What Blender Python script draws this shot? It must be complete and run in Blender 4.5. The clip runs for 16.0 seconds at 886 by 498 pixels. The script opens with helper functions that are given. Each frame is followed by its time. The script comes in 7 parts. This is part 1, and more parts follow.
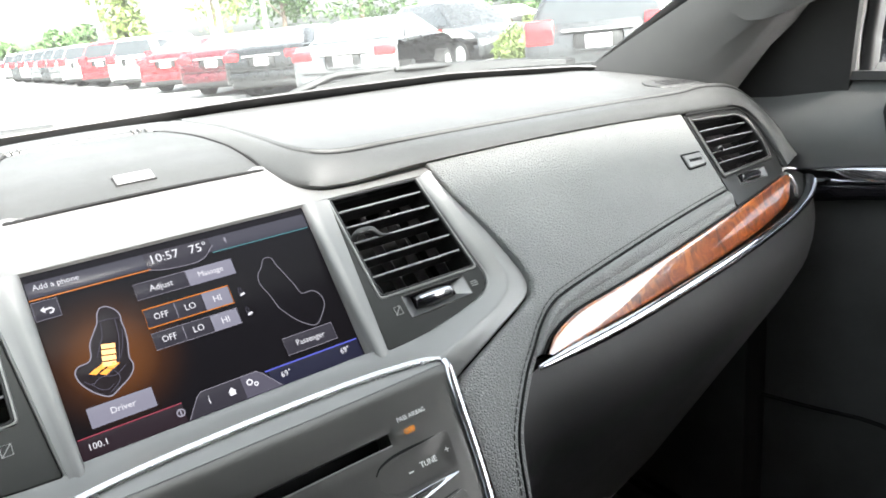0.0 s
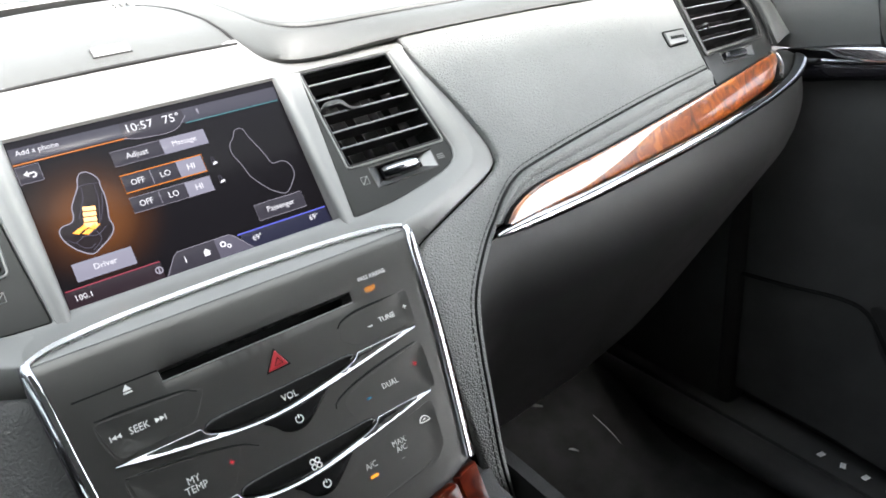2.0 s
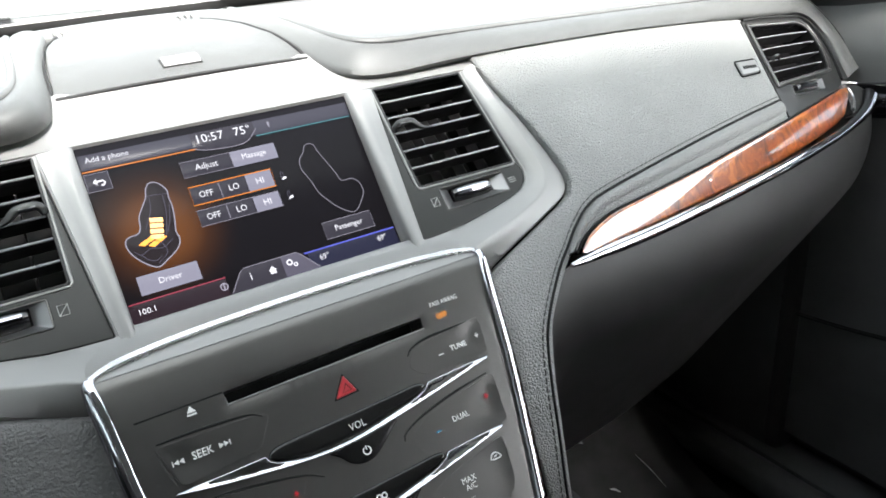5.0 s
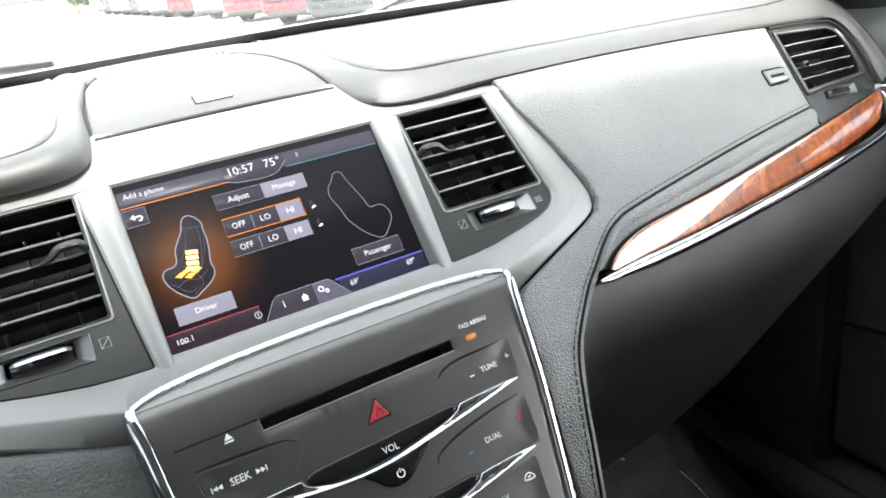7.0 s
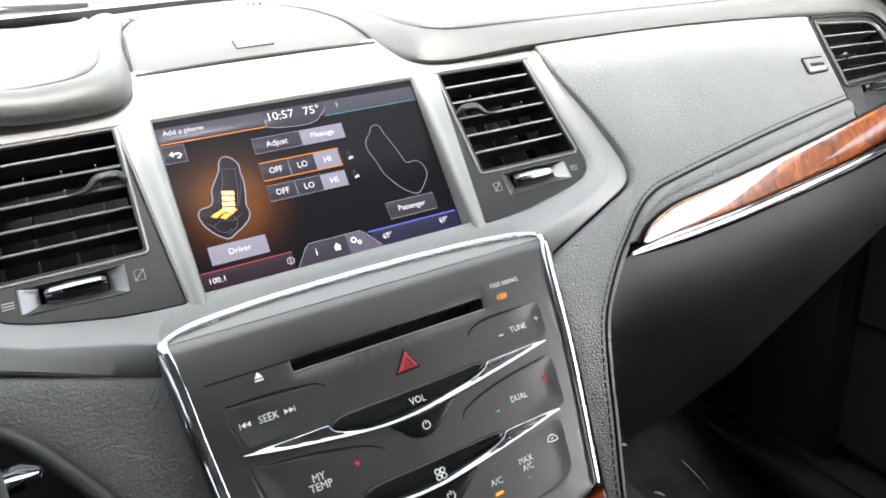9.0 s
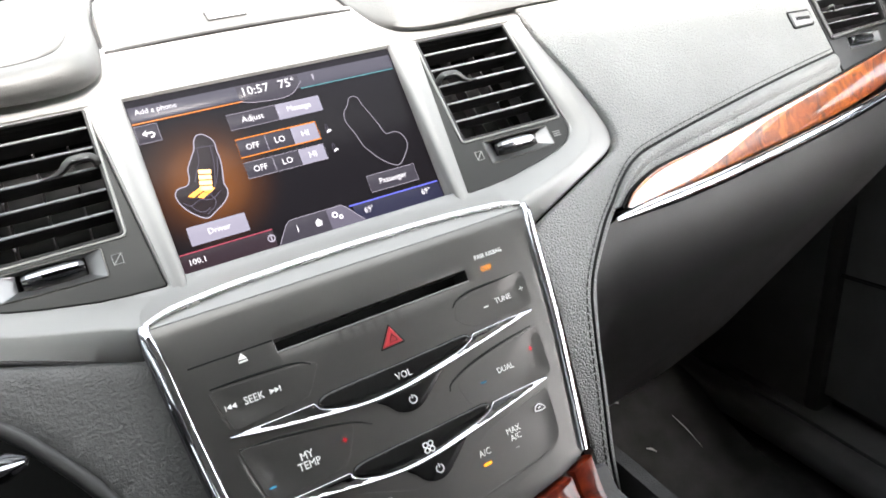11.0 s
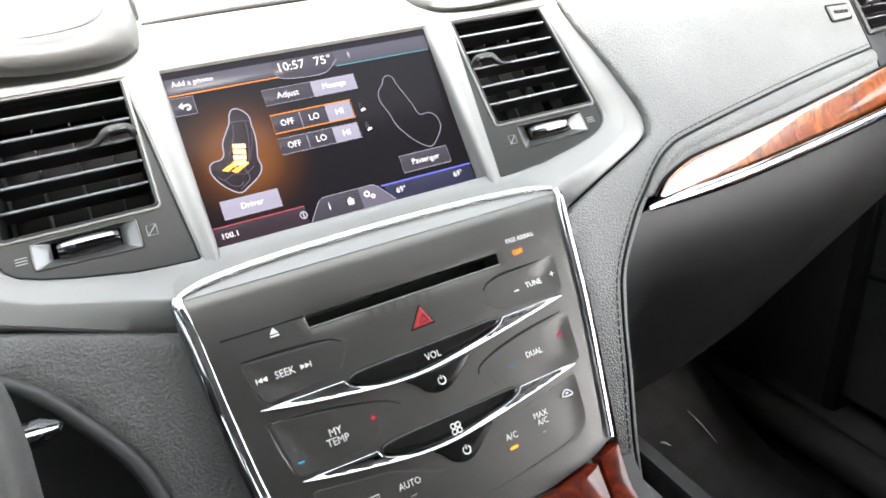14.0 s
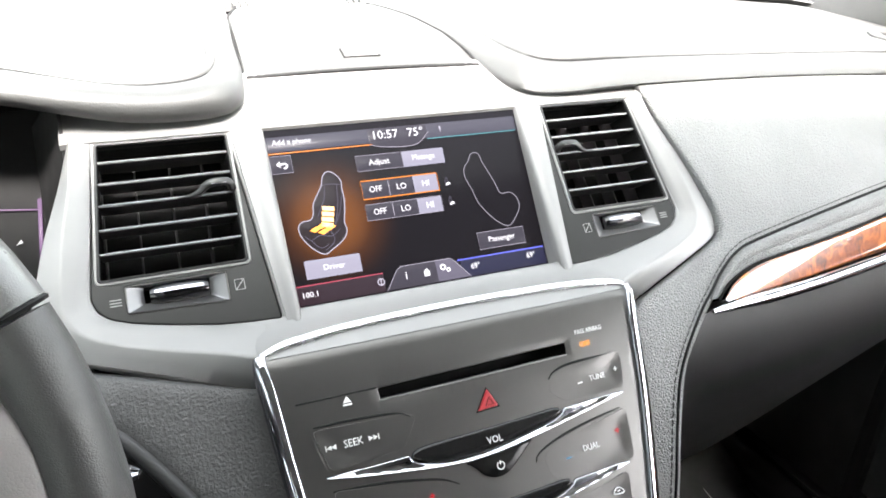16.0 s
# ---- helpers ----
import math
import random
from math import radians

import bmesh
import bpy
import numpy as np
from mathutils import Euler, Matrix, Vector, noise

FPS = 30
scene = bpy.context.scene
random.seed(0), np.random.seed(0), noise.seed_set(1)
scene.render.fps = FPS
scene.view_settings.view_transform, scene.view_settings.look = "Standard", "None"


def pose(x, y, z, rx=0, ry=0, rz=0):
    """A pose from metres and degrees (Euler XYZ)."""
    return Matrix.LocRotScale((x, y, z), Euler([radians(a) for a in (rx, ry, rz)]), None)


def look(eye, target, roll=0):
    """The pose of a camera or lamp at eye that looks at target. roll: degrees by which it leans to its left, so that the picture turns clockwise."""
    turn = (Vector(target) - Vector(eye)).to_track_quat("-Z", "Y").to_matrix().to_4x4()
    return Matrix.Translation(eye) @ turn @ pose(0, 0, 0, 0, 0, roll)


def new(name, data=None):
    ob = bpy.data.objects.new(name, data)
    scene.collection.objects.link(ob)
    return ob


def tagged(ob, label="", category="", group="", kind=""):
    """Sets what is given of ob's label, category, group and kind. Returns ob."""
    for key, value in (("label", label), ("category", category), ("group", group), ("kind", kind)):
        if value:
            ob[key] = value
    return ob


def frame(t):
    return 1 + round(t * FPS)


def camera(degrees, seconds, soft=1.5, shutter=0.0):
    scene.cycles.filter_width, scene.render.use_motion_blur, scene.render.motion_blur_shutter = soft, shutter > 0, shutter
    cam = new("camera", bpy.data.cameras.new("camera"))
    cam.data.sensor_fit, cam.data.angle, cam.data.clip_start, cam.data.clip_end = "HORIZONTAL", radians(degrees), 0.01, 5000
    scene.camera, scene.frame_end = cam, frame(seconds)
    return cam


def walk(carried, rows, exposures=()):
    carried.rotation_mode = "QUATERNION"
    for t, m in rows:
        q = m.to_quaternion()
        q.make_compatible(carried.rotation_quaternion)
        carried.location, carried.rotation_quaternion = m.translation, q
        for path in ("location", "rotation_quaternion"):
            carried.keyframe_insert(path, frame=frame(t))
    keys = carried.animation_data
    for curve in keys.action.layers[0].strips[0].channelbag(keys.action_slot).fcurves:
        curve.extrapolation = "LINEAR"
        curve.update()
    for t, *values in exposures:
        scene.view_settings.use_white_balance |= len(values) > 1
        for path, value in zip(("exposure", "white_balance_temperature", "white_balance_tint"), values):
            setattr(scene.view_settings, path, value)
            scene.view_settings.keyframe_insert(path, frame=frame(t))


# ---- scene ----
cam = camera(62.2, 16.0, soft=1.7)
walk(cam, [
    (0.0, pose(-0.1112, -0.4305, 1.1140, 72.19, 5.73, -35.79)),
    (0.3, pose(-0.1028, -0.4224, 1.1239, 71.04, 6.19, -36.64)),
    (0.5, pose(-0.1053, -0.4224, 1.1100, 71.32, 7.29, -36.94)),
    (0.7, pose(-0.1242, -0.4321, 1.1240, 69.08, 6.36, -39.61)),
    (1.0, pose(-0.1529, -0.4778, 1.1262, 67.35, 4.60, -40.24)),
    (1.3, pose(-0.1471, -0.4831, 1.1346, 65.33, 2.20, -41.64)),
    (1.5, pose(-0.1245, -0.4838, 1.1217, 65.33, 2.95, -40.92)),
    (1.8, pose(-0.1042, -0.4742, 1.1173, 63.25, 5.13, -34.89)),
    (2.0, pose(-0.0972, -0.4757, 1.1093, 63.58, 5.78, -34.31)),
    (2.3, pose(-0.1026, -0.4792, 1.1421, 64.97, 3.14, -37.04)),
    (2.5, pose(-0.1075, -0.4877, 1.1250, 68.18, 3.76, -37.15)),
    (2.8, pose(-0.0942, -0.4743, 1.1307, 67.79, 4.23, -37.75)),
    (3.0, pose(-0.0720, -0.4741, 1.1195, 69.31, 6.65, -37.27)),
    (3.5, pose(-0.0746, -0.4657, 1.1166, 69.95, 6.85, -38.25)),
    (3.8, pose(-0.0872, -0.4502, 1.1155, 67.58, 5.31, -33.93)),
    (4.0, pose(-0.0899, -0.4442, 1.0987, 66.81, 4.84, -33.46)),
    (4.5, pose(-0.1162, -0.4395, 1.1000, 65.83, 4.00, -32.36)),
    (7.0, pose(-0.1117, -0.4471, 1.1070, 67.40, 7.39, -29.91)),
    (7.5, pose(-0.1113, -0.4432, 1.1043, 67.69, 7.29, -30.07)),
    (8.0, pose(-0.1226, -0.4466, 1.1084, 67.55, 7.40, -30.57)),
    (8.5, pose(-0.1241, -0.4417, 1.0999, 68.15, 6.11, -29.42)),
    (9.0, pose(-0.1331, -0.4412, 1.0919, 66.46, 3.93, -28.18)),
    (9.2, pose(-0.1294, -0.4396, 1.0946, 63.62, 4.67, -28.47)),
    (11.3, pose(-0.1241, -0.4376, 1.0963, 63.20, 5.27, -29.48)),
    (11.5, pose(-0.1303, -0.4363, 1.0960, 63.09, 4.35, -28.94)),
    (12.0, pose(-0.1442, -0.4339, 1.0918, 62.79, 3.03, -27.24)),
    (12.5, pose(-0.1435, -0.4337, 1.0907, 62.91, 3.06, -26.91)),
    (13.0, pose(-0.1460, -0.4314, 1.0885, 62.90, 2.65, -26.73)),
    (13.5, pose(-0.1468, -0.4308, 1.0888, 62.59, 2.52, -27.05)),
    (14.0, pose(-0.1355, -0.4328, 1.0923, 62.62, 4.01, -27.80)),
    (14.5, pose(-0.1371, -0.4332, 1.0928, 62.82, 3.93, -27.83)),
    (15.0, pose(-0.1453, -0.4264, 1.0902, 63.95, 3.17, -28.73)),
    (15.5, pose(-0.1400, -0.4282, 1.0925, 65.00, 2.70, -29.44)),
    (15.8, pose(-0.1451, -0.4164, 1.1228, 64.60, 0.37, -25.12)),
    (16.0, pose(-0.1661, -0.4114, 1.1292, 64.44, -1.80, -23.69)),
], exposures=[(0.0, 4.12, 6550, 12), (0.7, 3.92, 6500, 12), (1.0, 3.83, 6500, 12), (1.5, 4.20, 6500, 12), (2.0, 4.42, 6550, 13), (2.5, 4.75, 6550, 13), (3.0, 4.80, 6550, 13), (3.5, 4.60, 6550, 13), (4.2, 4.25, 6500, 12), (7.0, 4.55, 6550, 13), (9.0, 4.55, 6650, 14), (11.5, 4.95, 6800, 16), (16.0, 4.95, 6700, 15)])

# ---- world and light ----
SUN_EL, SUN_AZ = radians(41), radians(186)
sky_world = bpy.data.worlds.new("sky")
scene.world = sky_world
sky_world.use_nodes = True
wn = sky_world.node_tree
sky = wn.nodes.new("ShaderNodeTexSky")
sky.sky_type, sky.sun_disc = "NISHITA", False
sky.sun_elevation, sky.sun_rotation = SUN_EL, SUN_AZ
sky.air_density, sky.dust_density, sky.ozone_density = 1.0, 4.0, 1.0
grey = wn.nodes.new("ShaderNodeHueSaturation")     # a thin high overcast
grey.inputs["Saturation"].default_value = 0.22
wn.links.new(sky.outputs[0], grey.inputs["Color"])
wn.links.new(grey.outputs[0], wn.nodes["Background"].inputs[0])
wn.nodes["Background"].inputs[1].default_value = 0.15
sun = new("sun", bpy.data.lights.new("sun", "SUN"))
sun.data.energy, sun.data.angle, sun.data.color = 3.0, radians(20), (1.0, 0.98, 0.95)
sun.matrix_world = look((0, 0, 0), (-math.sin(SUN_AZ) * math.cos(SUN_EL), -math.cos(SUN_AZ) * math.cos(SUN_EL), -math.sin(SUN_EL)))

# ---- building helpers ----
RAKE = radians(35.5)      # the dashboard's face leans back by this
MID = 0.95                # height of the display's middle over the ground
CR, SR = math.cos(RAKE), math.sin(RAKE)


def D(x, y, z):
    """A place given along the dashboard's face: x right, y into it, z up it."""
    return Vector((x, y * CR + z * SR, MID - y * SR + z * CR))


def W(x, y, z):
    """A place given level, from the display's middle."""
    return Vector((x, y, MID + z))


def lerp(a, b, t):
    return a + (b - a) * t


def table(x, rows):
    """Linear look-up in rows of (x, value)."""
    return float(np.interp(x, [r[0] for r in rows], [r[1] for r in rows]))


def spline(pts, n):
    """n places along a smooth curve through pts, evenly by length."""
    p = np.array([tuple(q) for q in pts], float)
    p = np.vstack([2 * p[0] - p[1], p, 2 * p[-1] - p[-2]])
    out = []
    for i in range(1, len(p) - 2):
        for t in np.linspace(0, 1, 24, endpoint=False):
            a, b, c, d = p[i - 1:i + 3]
            out.append(0.5 * (2 * b + (c - a) * t + (2 * a - 5 * b + 4 * c - d) * t * t + (3 * b - a - 3 * c + d) * t ** 3))
    out.append(p[-2])
    out = np.array(out)
    far = np.r_[0, np.cumsum(np.linalg.norm(np.diff(out, axis=0), axis=1))]
    at = np.linspace(0, far[-1], n)
    return [tuple(float(np.interp(s, far, out[:, k])) for k in range(out.shape[1])) for s in at]


def rounded(pts, r, n=4):
    """A closed outline with its corners rounded; r is one radius or one for each corner."""
    out, k = [], len(pts)
    for i in range(k):
        a, b, c = (Vector(pts[j % k]) for j in (i - 1, i, i + 1))
        rr = r[i] if isinstance(r, (list, tuple)) else r
        u, v = a - b, c - b
        m = min(rr, 0.48 * u.length, 0.48 * v.length)
        if m < 1e-5:
            out.append(tuple(b))
            continue
        p, q = b + u.normalized() * m, b + v.normalized() * m
        for t in np.linspace(0, 1, n + 1):
            w = p * (1 - t) ** 2 + b * 2 * t * (1 - t) + q * t * t
            out.append(tuple(w))
    return out


def mirrored(pts):
    return [(-p[0], *p[1:]) for p in reversed(pts)]


def make_mesh(verts, faces, sharp=38):
    m = bpy.data.meshes.new("mesh")
    m.from_pydata([tuple(v) for v in verts], [], faces)
    m.validate()
    m.polygons.foreach_set("use_smooth", [True] * len(m.polygons))
    m.set_sharp_from_angle(angle=radians(sharp))
    m.update()
    return m


def join(*pieces):
    verts, faces = [], []
    for v, f in pieces:
        n = len(verts)
        verts += list(v)
        faces += [tuple(i + n for i in q) for q in f]
    return verts, faces


def area(p):
    return sum(p[i - 1][0] * p[i][1] - p[i][0] * p[i - 1][1] for i in range(len(p))) / 2


def inside(x, y, loops):
    odd = False
    for p in loops:
        for i in range(len(p)):
            (x0, y0), (x1, y1) = p[i - 1], p[i]
            if (y0 > y) != (y1 > y) and x < (x1 - x0) * (y - y0) / (y1 - y0) + x0:
                odd = not odd
    return odd


def resample(p, step):
    out = []
    for i in range(len(p)):
        a, b = Vector(p[i]), Vector(p[(i + 1) % len(p)])
        n = max(1, int((b - a).length / step))
        out += [tuple(a.lerp(b, k / n)) for k in range(n)]
    return out


def patch(loops, fn, depth=0.004, bevel=0.001, step=0.0, crown=0.0):
    """A plate with rounded edges from a closed outline and holes, laid on the surface fn(x, z, depth)."""
    from mathutils.geometry import delaunay_2d_cdt
    rings = []
    for n, p in enumerate(loops):
        p = [tuple(q[:2]) for q in p]
        p = [q for i, q in enumerate(p) if (Vector(q) - Vector(p[i - 1])).length > 1e-5]
        if (area(p) > 0) == (n > 0):
            p = p[::-1]
        rings.append(resample(p, step) if step else p)
    sets = []
    for p in rings:
        k, off = len(p), []
        for i in range(k):
            a, b, c = Vector(p[i - 1]), Vector(p[i]), Vector(p[(i + 1) % k])
            u, v = (b - a).normalized(), (c - b).normalized()
            n = Vector((-u.y - v.y, u.x + v.x))
            n = n.normalized() if n.length > 1e-6 else Vector((-u.y, u.x))
            off.append(n / max(0.5, n.dot(Vector((-u.y, u.x)))))
        sets.append((p, off))
    verts, faces, flat2, edges = [], [], [], []
    for p, off in sets:
        k, start = len(p), len(verts)
        for cut, d in ((1.0, 0.0), (0.3, 0.3), (0.0, 1.0), (0.0, None)):
            for q, o in zip(p, off):
                verts.append(fn(q[0] + o.x * bevel * cut, q[1] + o.y * bevel * cut, depth if d is None else d * bevel))
        for r in range(3):
            for i in range(k):
                j = (i + 1) % k
                faces.append((start + r * k + i, start + (r + 1) * k + i, start + (r + 1) * k + j, start + r * k + j))
        n0 = len(flat2)
        flat2 += [(Vector((q[0] + o.x * bevel, q[1] + o.y * bevel)), start + i) for i, (q, o) in enumerate(zip(p, off))]
        edges += [(n0 + i, n0 + (i + 1) % k) for i in range(k)]
    fl = [[tuple(flat2[e[0]][0]) for e in edges[s:s + len(p)]] for s, p in zip(np.cumsum([0] + [len(q[0]) for q in sets[:-1]]), [q[0] for q in sets])]
    given = [v for v, _ in flat2]
    if step:
        xs, ys = [v.x for v in given], [v.y for v in given]
        for x in np.arange(min(xs) + step / 2, max(xs), step):
            for y in np.arange(min(ys) + step / 2, max(ys), step):
                if inside(x, y, fl) and min((v.x - x) ** 2 + (v.y - y) ** 2 for v in given[:len(flat2)]) > (0.4 * step) ** 2:
                    given.append(Vector((x, y)))
    pv, _, pf, ov, _, _ = delaunay_2d_cdt(given, edges, [], 0, 1e-7)
    index = []
    for v, o in zip(pv, ov):
        if o and o[0] < len(flat2):
            index.append(flat2[o[0]][1])
        else:
            index.append(len(verts))
            verts.append(fn(v.x, v.y, 0.0))
    for f in pf:
        cx, cy = sum(pv[i].x for i in f) / len(f), sum(pv[i].y for i in f) / len(f)
        if inside(cx, cy, fl):
            faces.append(tuple(index[i] for i in f))
    return verts, faces


def sheet(fn, nu, nv, thick=0.003, closed=False):
    """A curved sheet fn(u, v), u and v from 0 to 1, with a back and rims."""
    g = [[fn(u, v) for v in np.linspace(0, 1, nv)] for u in np.linspace(0, 1, nu)]
    verts, faces = [], []
    for i in range(nu):
        for j in range(nv):
            a = g[min(i + 1, nu - 1)][j] - g[max(i - 1, 0)][j]
            b = g[i][min(j + 1, nv - 1)] - g[i][max(j - 1, 0)]
            n = a.cross(b)
            n = n.normalized() if n.length > 1e-12 else Vector((0, 0, 1))
            verts += [g[i][j], g[i][j] - n * thick]
    at = lambda i, j, k: 2 * (i * nv + j) + k
    for i in range(nu - 1):
        for j in range(nv - 1):
            faces.append((at(i, j, 0), at(i + 1, j, 0), at(i + 1, j + 1, 0), at(i, j + 1, 0)))
            faces.append((at(i, j, 1), at(i, j + 1, 1), at(i + 1, j + 1, 1), at(i + 1, j, 1)))
    for i in range(nu - 1):
        for j in (0, nv - 1):
            faces.append((at(i, j, 0), at(i, j, 1), at(i + 1, j, 1), at(i + 1, j, 0)))
    for j in range(nv - 1):
        for i in (0, nu - 1):
            faces.append((at(i, j, 0), at(i, j, 1), at(i, j + 1, 1), at(i, j + 1, 0)))
    return verts, faces


def loft(paths, caps=False):
    """A skin over rows of places that have the same count."""
    k, verts, faces = len(paths[0]), [], []
    for p in paths:
        verts += [Vector(q) for q in p]
    for i in range(len(paths) - 1):
        for j in range(k - 1):
            faces.append((i * k + j, (i + 1) * k + j, (i + 1) * k + j + 1, i * k + j + 1))
    return verts, faces


def sweep(path, profile, up=(0, 0, 1), closed=False, scale=None):
    """A bar of the closed profile [(across, up)] along a path of places."""
    path = [Vector(p) for p in path]
    n, k, verts, faces = len(path), len(profile), [], []
    for i, p in enumerate(path):
        a = path[i - 1] if closed or i else path[0]
        b = path[(i + 1) % n] if closed or i < n - 1 else path[-1]
        t = (b - a).normalized()
        u = Vector(up[i]) if isinstance(up, list) else Vector(up)
        u = (u - t * u.dot(t)).normalized()
        r = t.cross(u)
        s = scale[i] if scale else 1.0
        sx, sy = s if isinstance(s, tuple) else (s, s)
        verts += [p + r * a2 * sx + u * b2 * sy for a2, b2 in profile]
    for i in range(n if closed else n - 1):
        for j in range(k):
            a, b = i * k, ((i + 1) % n) * k
            faces.append((a + j, a + (j + 1) % k, b + (j + 1) % k, b + j))
    if not closed:
        faces.append(tuple(range(k))[::-1])
        faces.append(tuple((n - 1) * k + j for j in range(k)))
    return verts, faces


def ring(r, n=12, flat=1.0):
    return [(r * math.cos(2 * math.pi * i / n), r * flat * math.sin(2 * math.pi * i / n)) for i in range(n)]


def bar(w, h, r=0.3, n=3):
    """A rounded rectangle profile."""
    q = min(w, h) * r
    return rounded([(-w / 2, -h / 2), (w / 2, -h / 2), (w / 2, h / 2), (-w / 2, h / 2)], q, n)


def block(center, size, m=None, bevel=0.004):
    """A box with bevelled edges."""
    bm = bmesh.new()
    bmesh.ops.create_cube(bm, size=1.0)
    bmesh.ops.scale(bm, vec=size, verts=bm.verts)
    if bevel:
        bmesh.ops.bevel(bm, geom=bm.edges[:], offset=bevel, segments=2, affect="EDGES", profile=0.5)
    if m is not None:
        bm.transform(m)
    bmesh.ops.translate(bm, vec=center, verts=bm.verts)
    bm.verts.index_update()
    out = [v.co.copy() for v in bm.verts], [tuple(v.index for v in f.verts) for f in bm.faces]
    bm.free()
    return out


def ball(center, size, n=12, seg=16):
    bm = bmesh.new()
    bmesh.ops.create_uvsphere(bm, u_segments=seg, v_segments=n, radius=1.0)
    bmesh.ops.scale(bm, vec=size, verts=bm.verts)
    bmesh.ops.translate(bm, vec=center, verts=bm.verts)
    bm.verts.index_update()
    out = [v.co.copy() for v in bm.verts], [tuple(v.index for v in f.verts) for f in bm.faces]
    bm.free()
    return out


def thing(name, label, category, at=(0, 0, 0), group="", kind=""):
    ob = new(name)
    ob.location, ob.empty_display_size = at, 0.02
    return tagged(ob, label, category, group, kind)


def part(name, geo, material, parent, label="", sharp=38):
    m = geo if isinstance(geo, bpy.types.Mesh) else make_mesh(*geo, sharp)
    ob = new(name, m)
    m.materials.clear()
    m.materials.append(material)
    if parent is not None:
        ob.parent = parent
        if parent.type == "EMPTY":
            ob.matrix_parent_inverse = Matrix.Translation(-Vector(parent.location))
    return tagged(ob, label)


def single(name, geo, material, label, category, kind="", group="", sharp=38):
    return tagged(part(name, geo, material, None, label, sharp), "", category, group, kind)


def text(name, body, tall, x, z, fn, material, parent, lift=0.0004, thick=0.0002, wide=1.0, label=""):
    """Letters of that height, with their middle at x, z of the surface fn."""
    cu = bpy.data.curves.new("text", "FONT")
    cu.body, cu.size, cu.align_x, cu.align_y, cu.resolution_u = body, tall / 0.7, "CENTER", "CENTER", 2
    cu.extrude, cu.space_line = thick / 2, 0.85
    ob = new("text", cu)
    m = bpy.data.meshes.new_from_object(ob.evaluated_get(bpy.context.evaluated_depsgraph_get()))
    bpy.data.objects.remove(ob)
    bpy.data.curves.remove(cu)
    for v in m.vertices:
        v.co = fn(x + v.co.x * wide, z + v.co.y, -lift - v.co.z)
    return part(name, m, material, parent, label)


def stitches(path, ups, length=0.004, gap=0.0016, r=0.0005):
    """A row of short threads along a path."""
    pts = [Vector(p) for p in path]
    far = [0.0]
    for a, b in zip(pts, pts[1:]):
        far.append(far[-1] + (b - a).length)

    def place(s):
        return Vector([float(np.interp(s, far, [p[k] for p in pts])) for k in range(3)])
    out, s = [], 0.0
    while s + length < far[-1]:
        out.append(sweep([place(s), place(s + length / 2) + Vector(ups) * r, place(s + length)], ring(r, 5), ups))
        s += length + gap
    return join(*out)


# ---- materials ----
def nodes_of(name):
    m = bpy.data.materials.new(name)
    m.use_nodes = True
    t = m.node_tree
    return m, t, t.nodes["Principled BSDF"]


def noise_node(t, scale, detail=3.0, rough=0.55, kind="noise"):
    co = t.nodes.new("ShaderNodeTexCoord")
    if kind == "cells":
        n = t.nodes.new("ShaderNodeTexVoronoi")
        n.feature = "DISTANCE_TO_EDGE"
    else:
        n = t.nodes.new("ShaderNodeTexNoise")
        n.inputs["Detail"].default_value, n.inputs["Roughness"].default_value = detail, rough
    n.inputs["Scale"].default_value = scale
    t.links.new(co.outputs["Object"], n.inputs["Vector"])
    return n


def ramp(t, source, stops):
    r = t.nodes.new("ShaderNodeValToRGB")
    while len(r.color_ramp.elements) < len(stops):
        r.color_ramp.elements.new(0.5)
    for e, (p, c) in zip(r.color_ramp.elements, stops):
        e.position, e.color = p, (*c, 1) if len(c) == 3 else c
    t.links.new(source, r.inputs["Fac"])
    return r


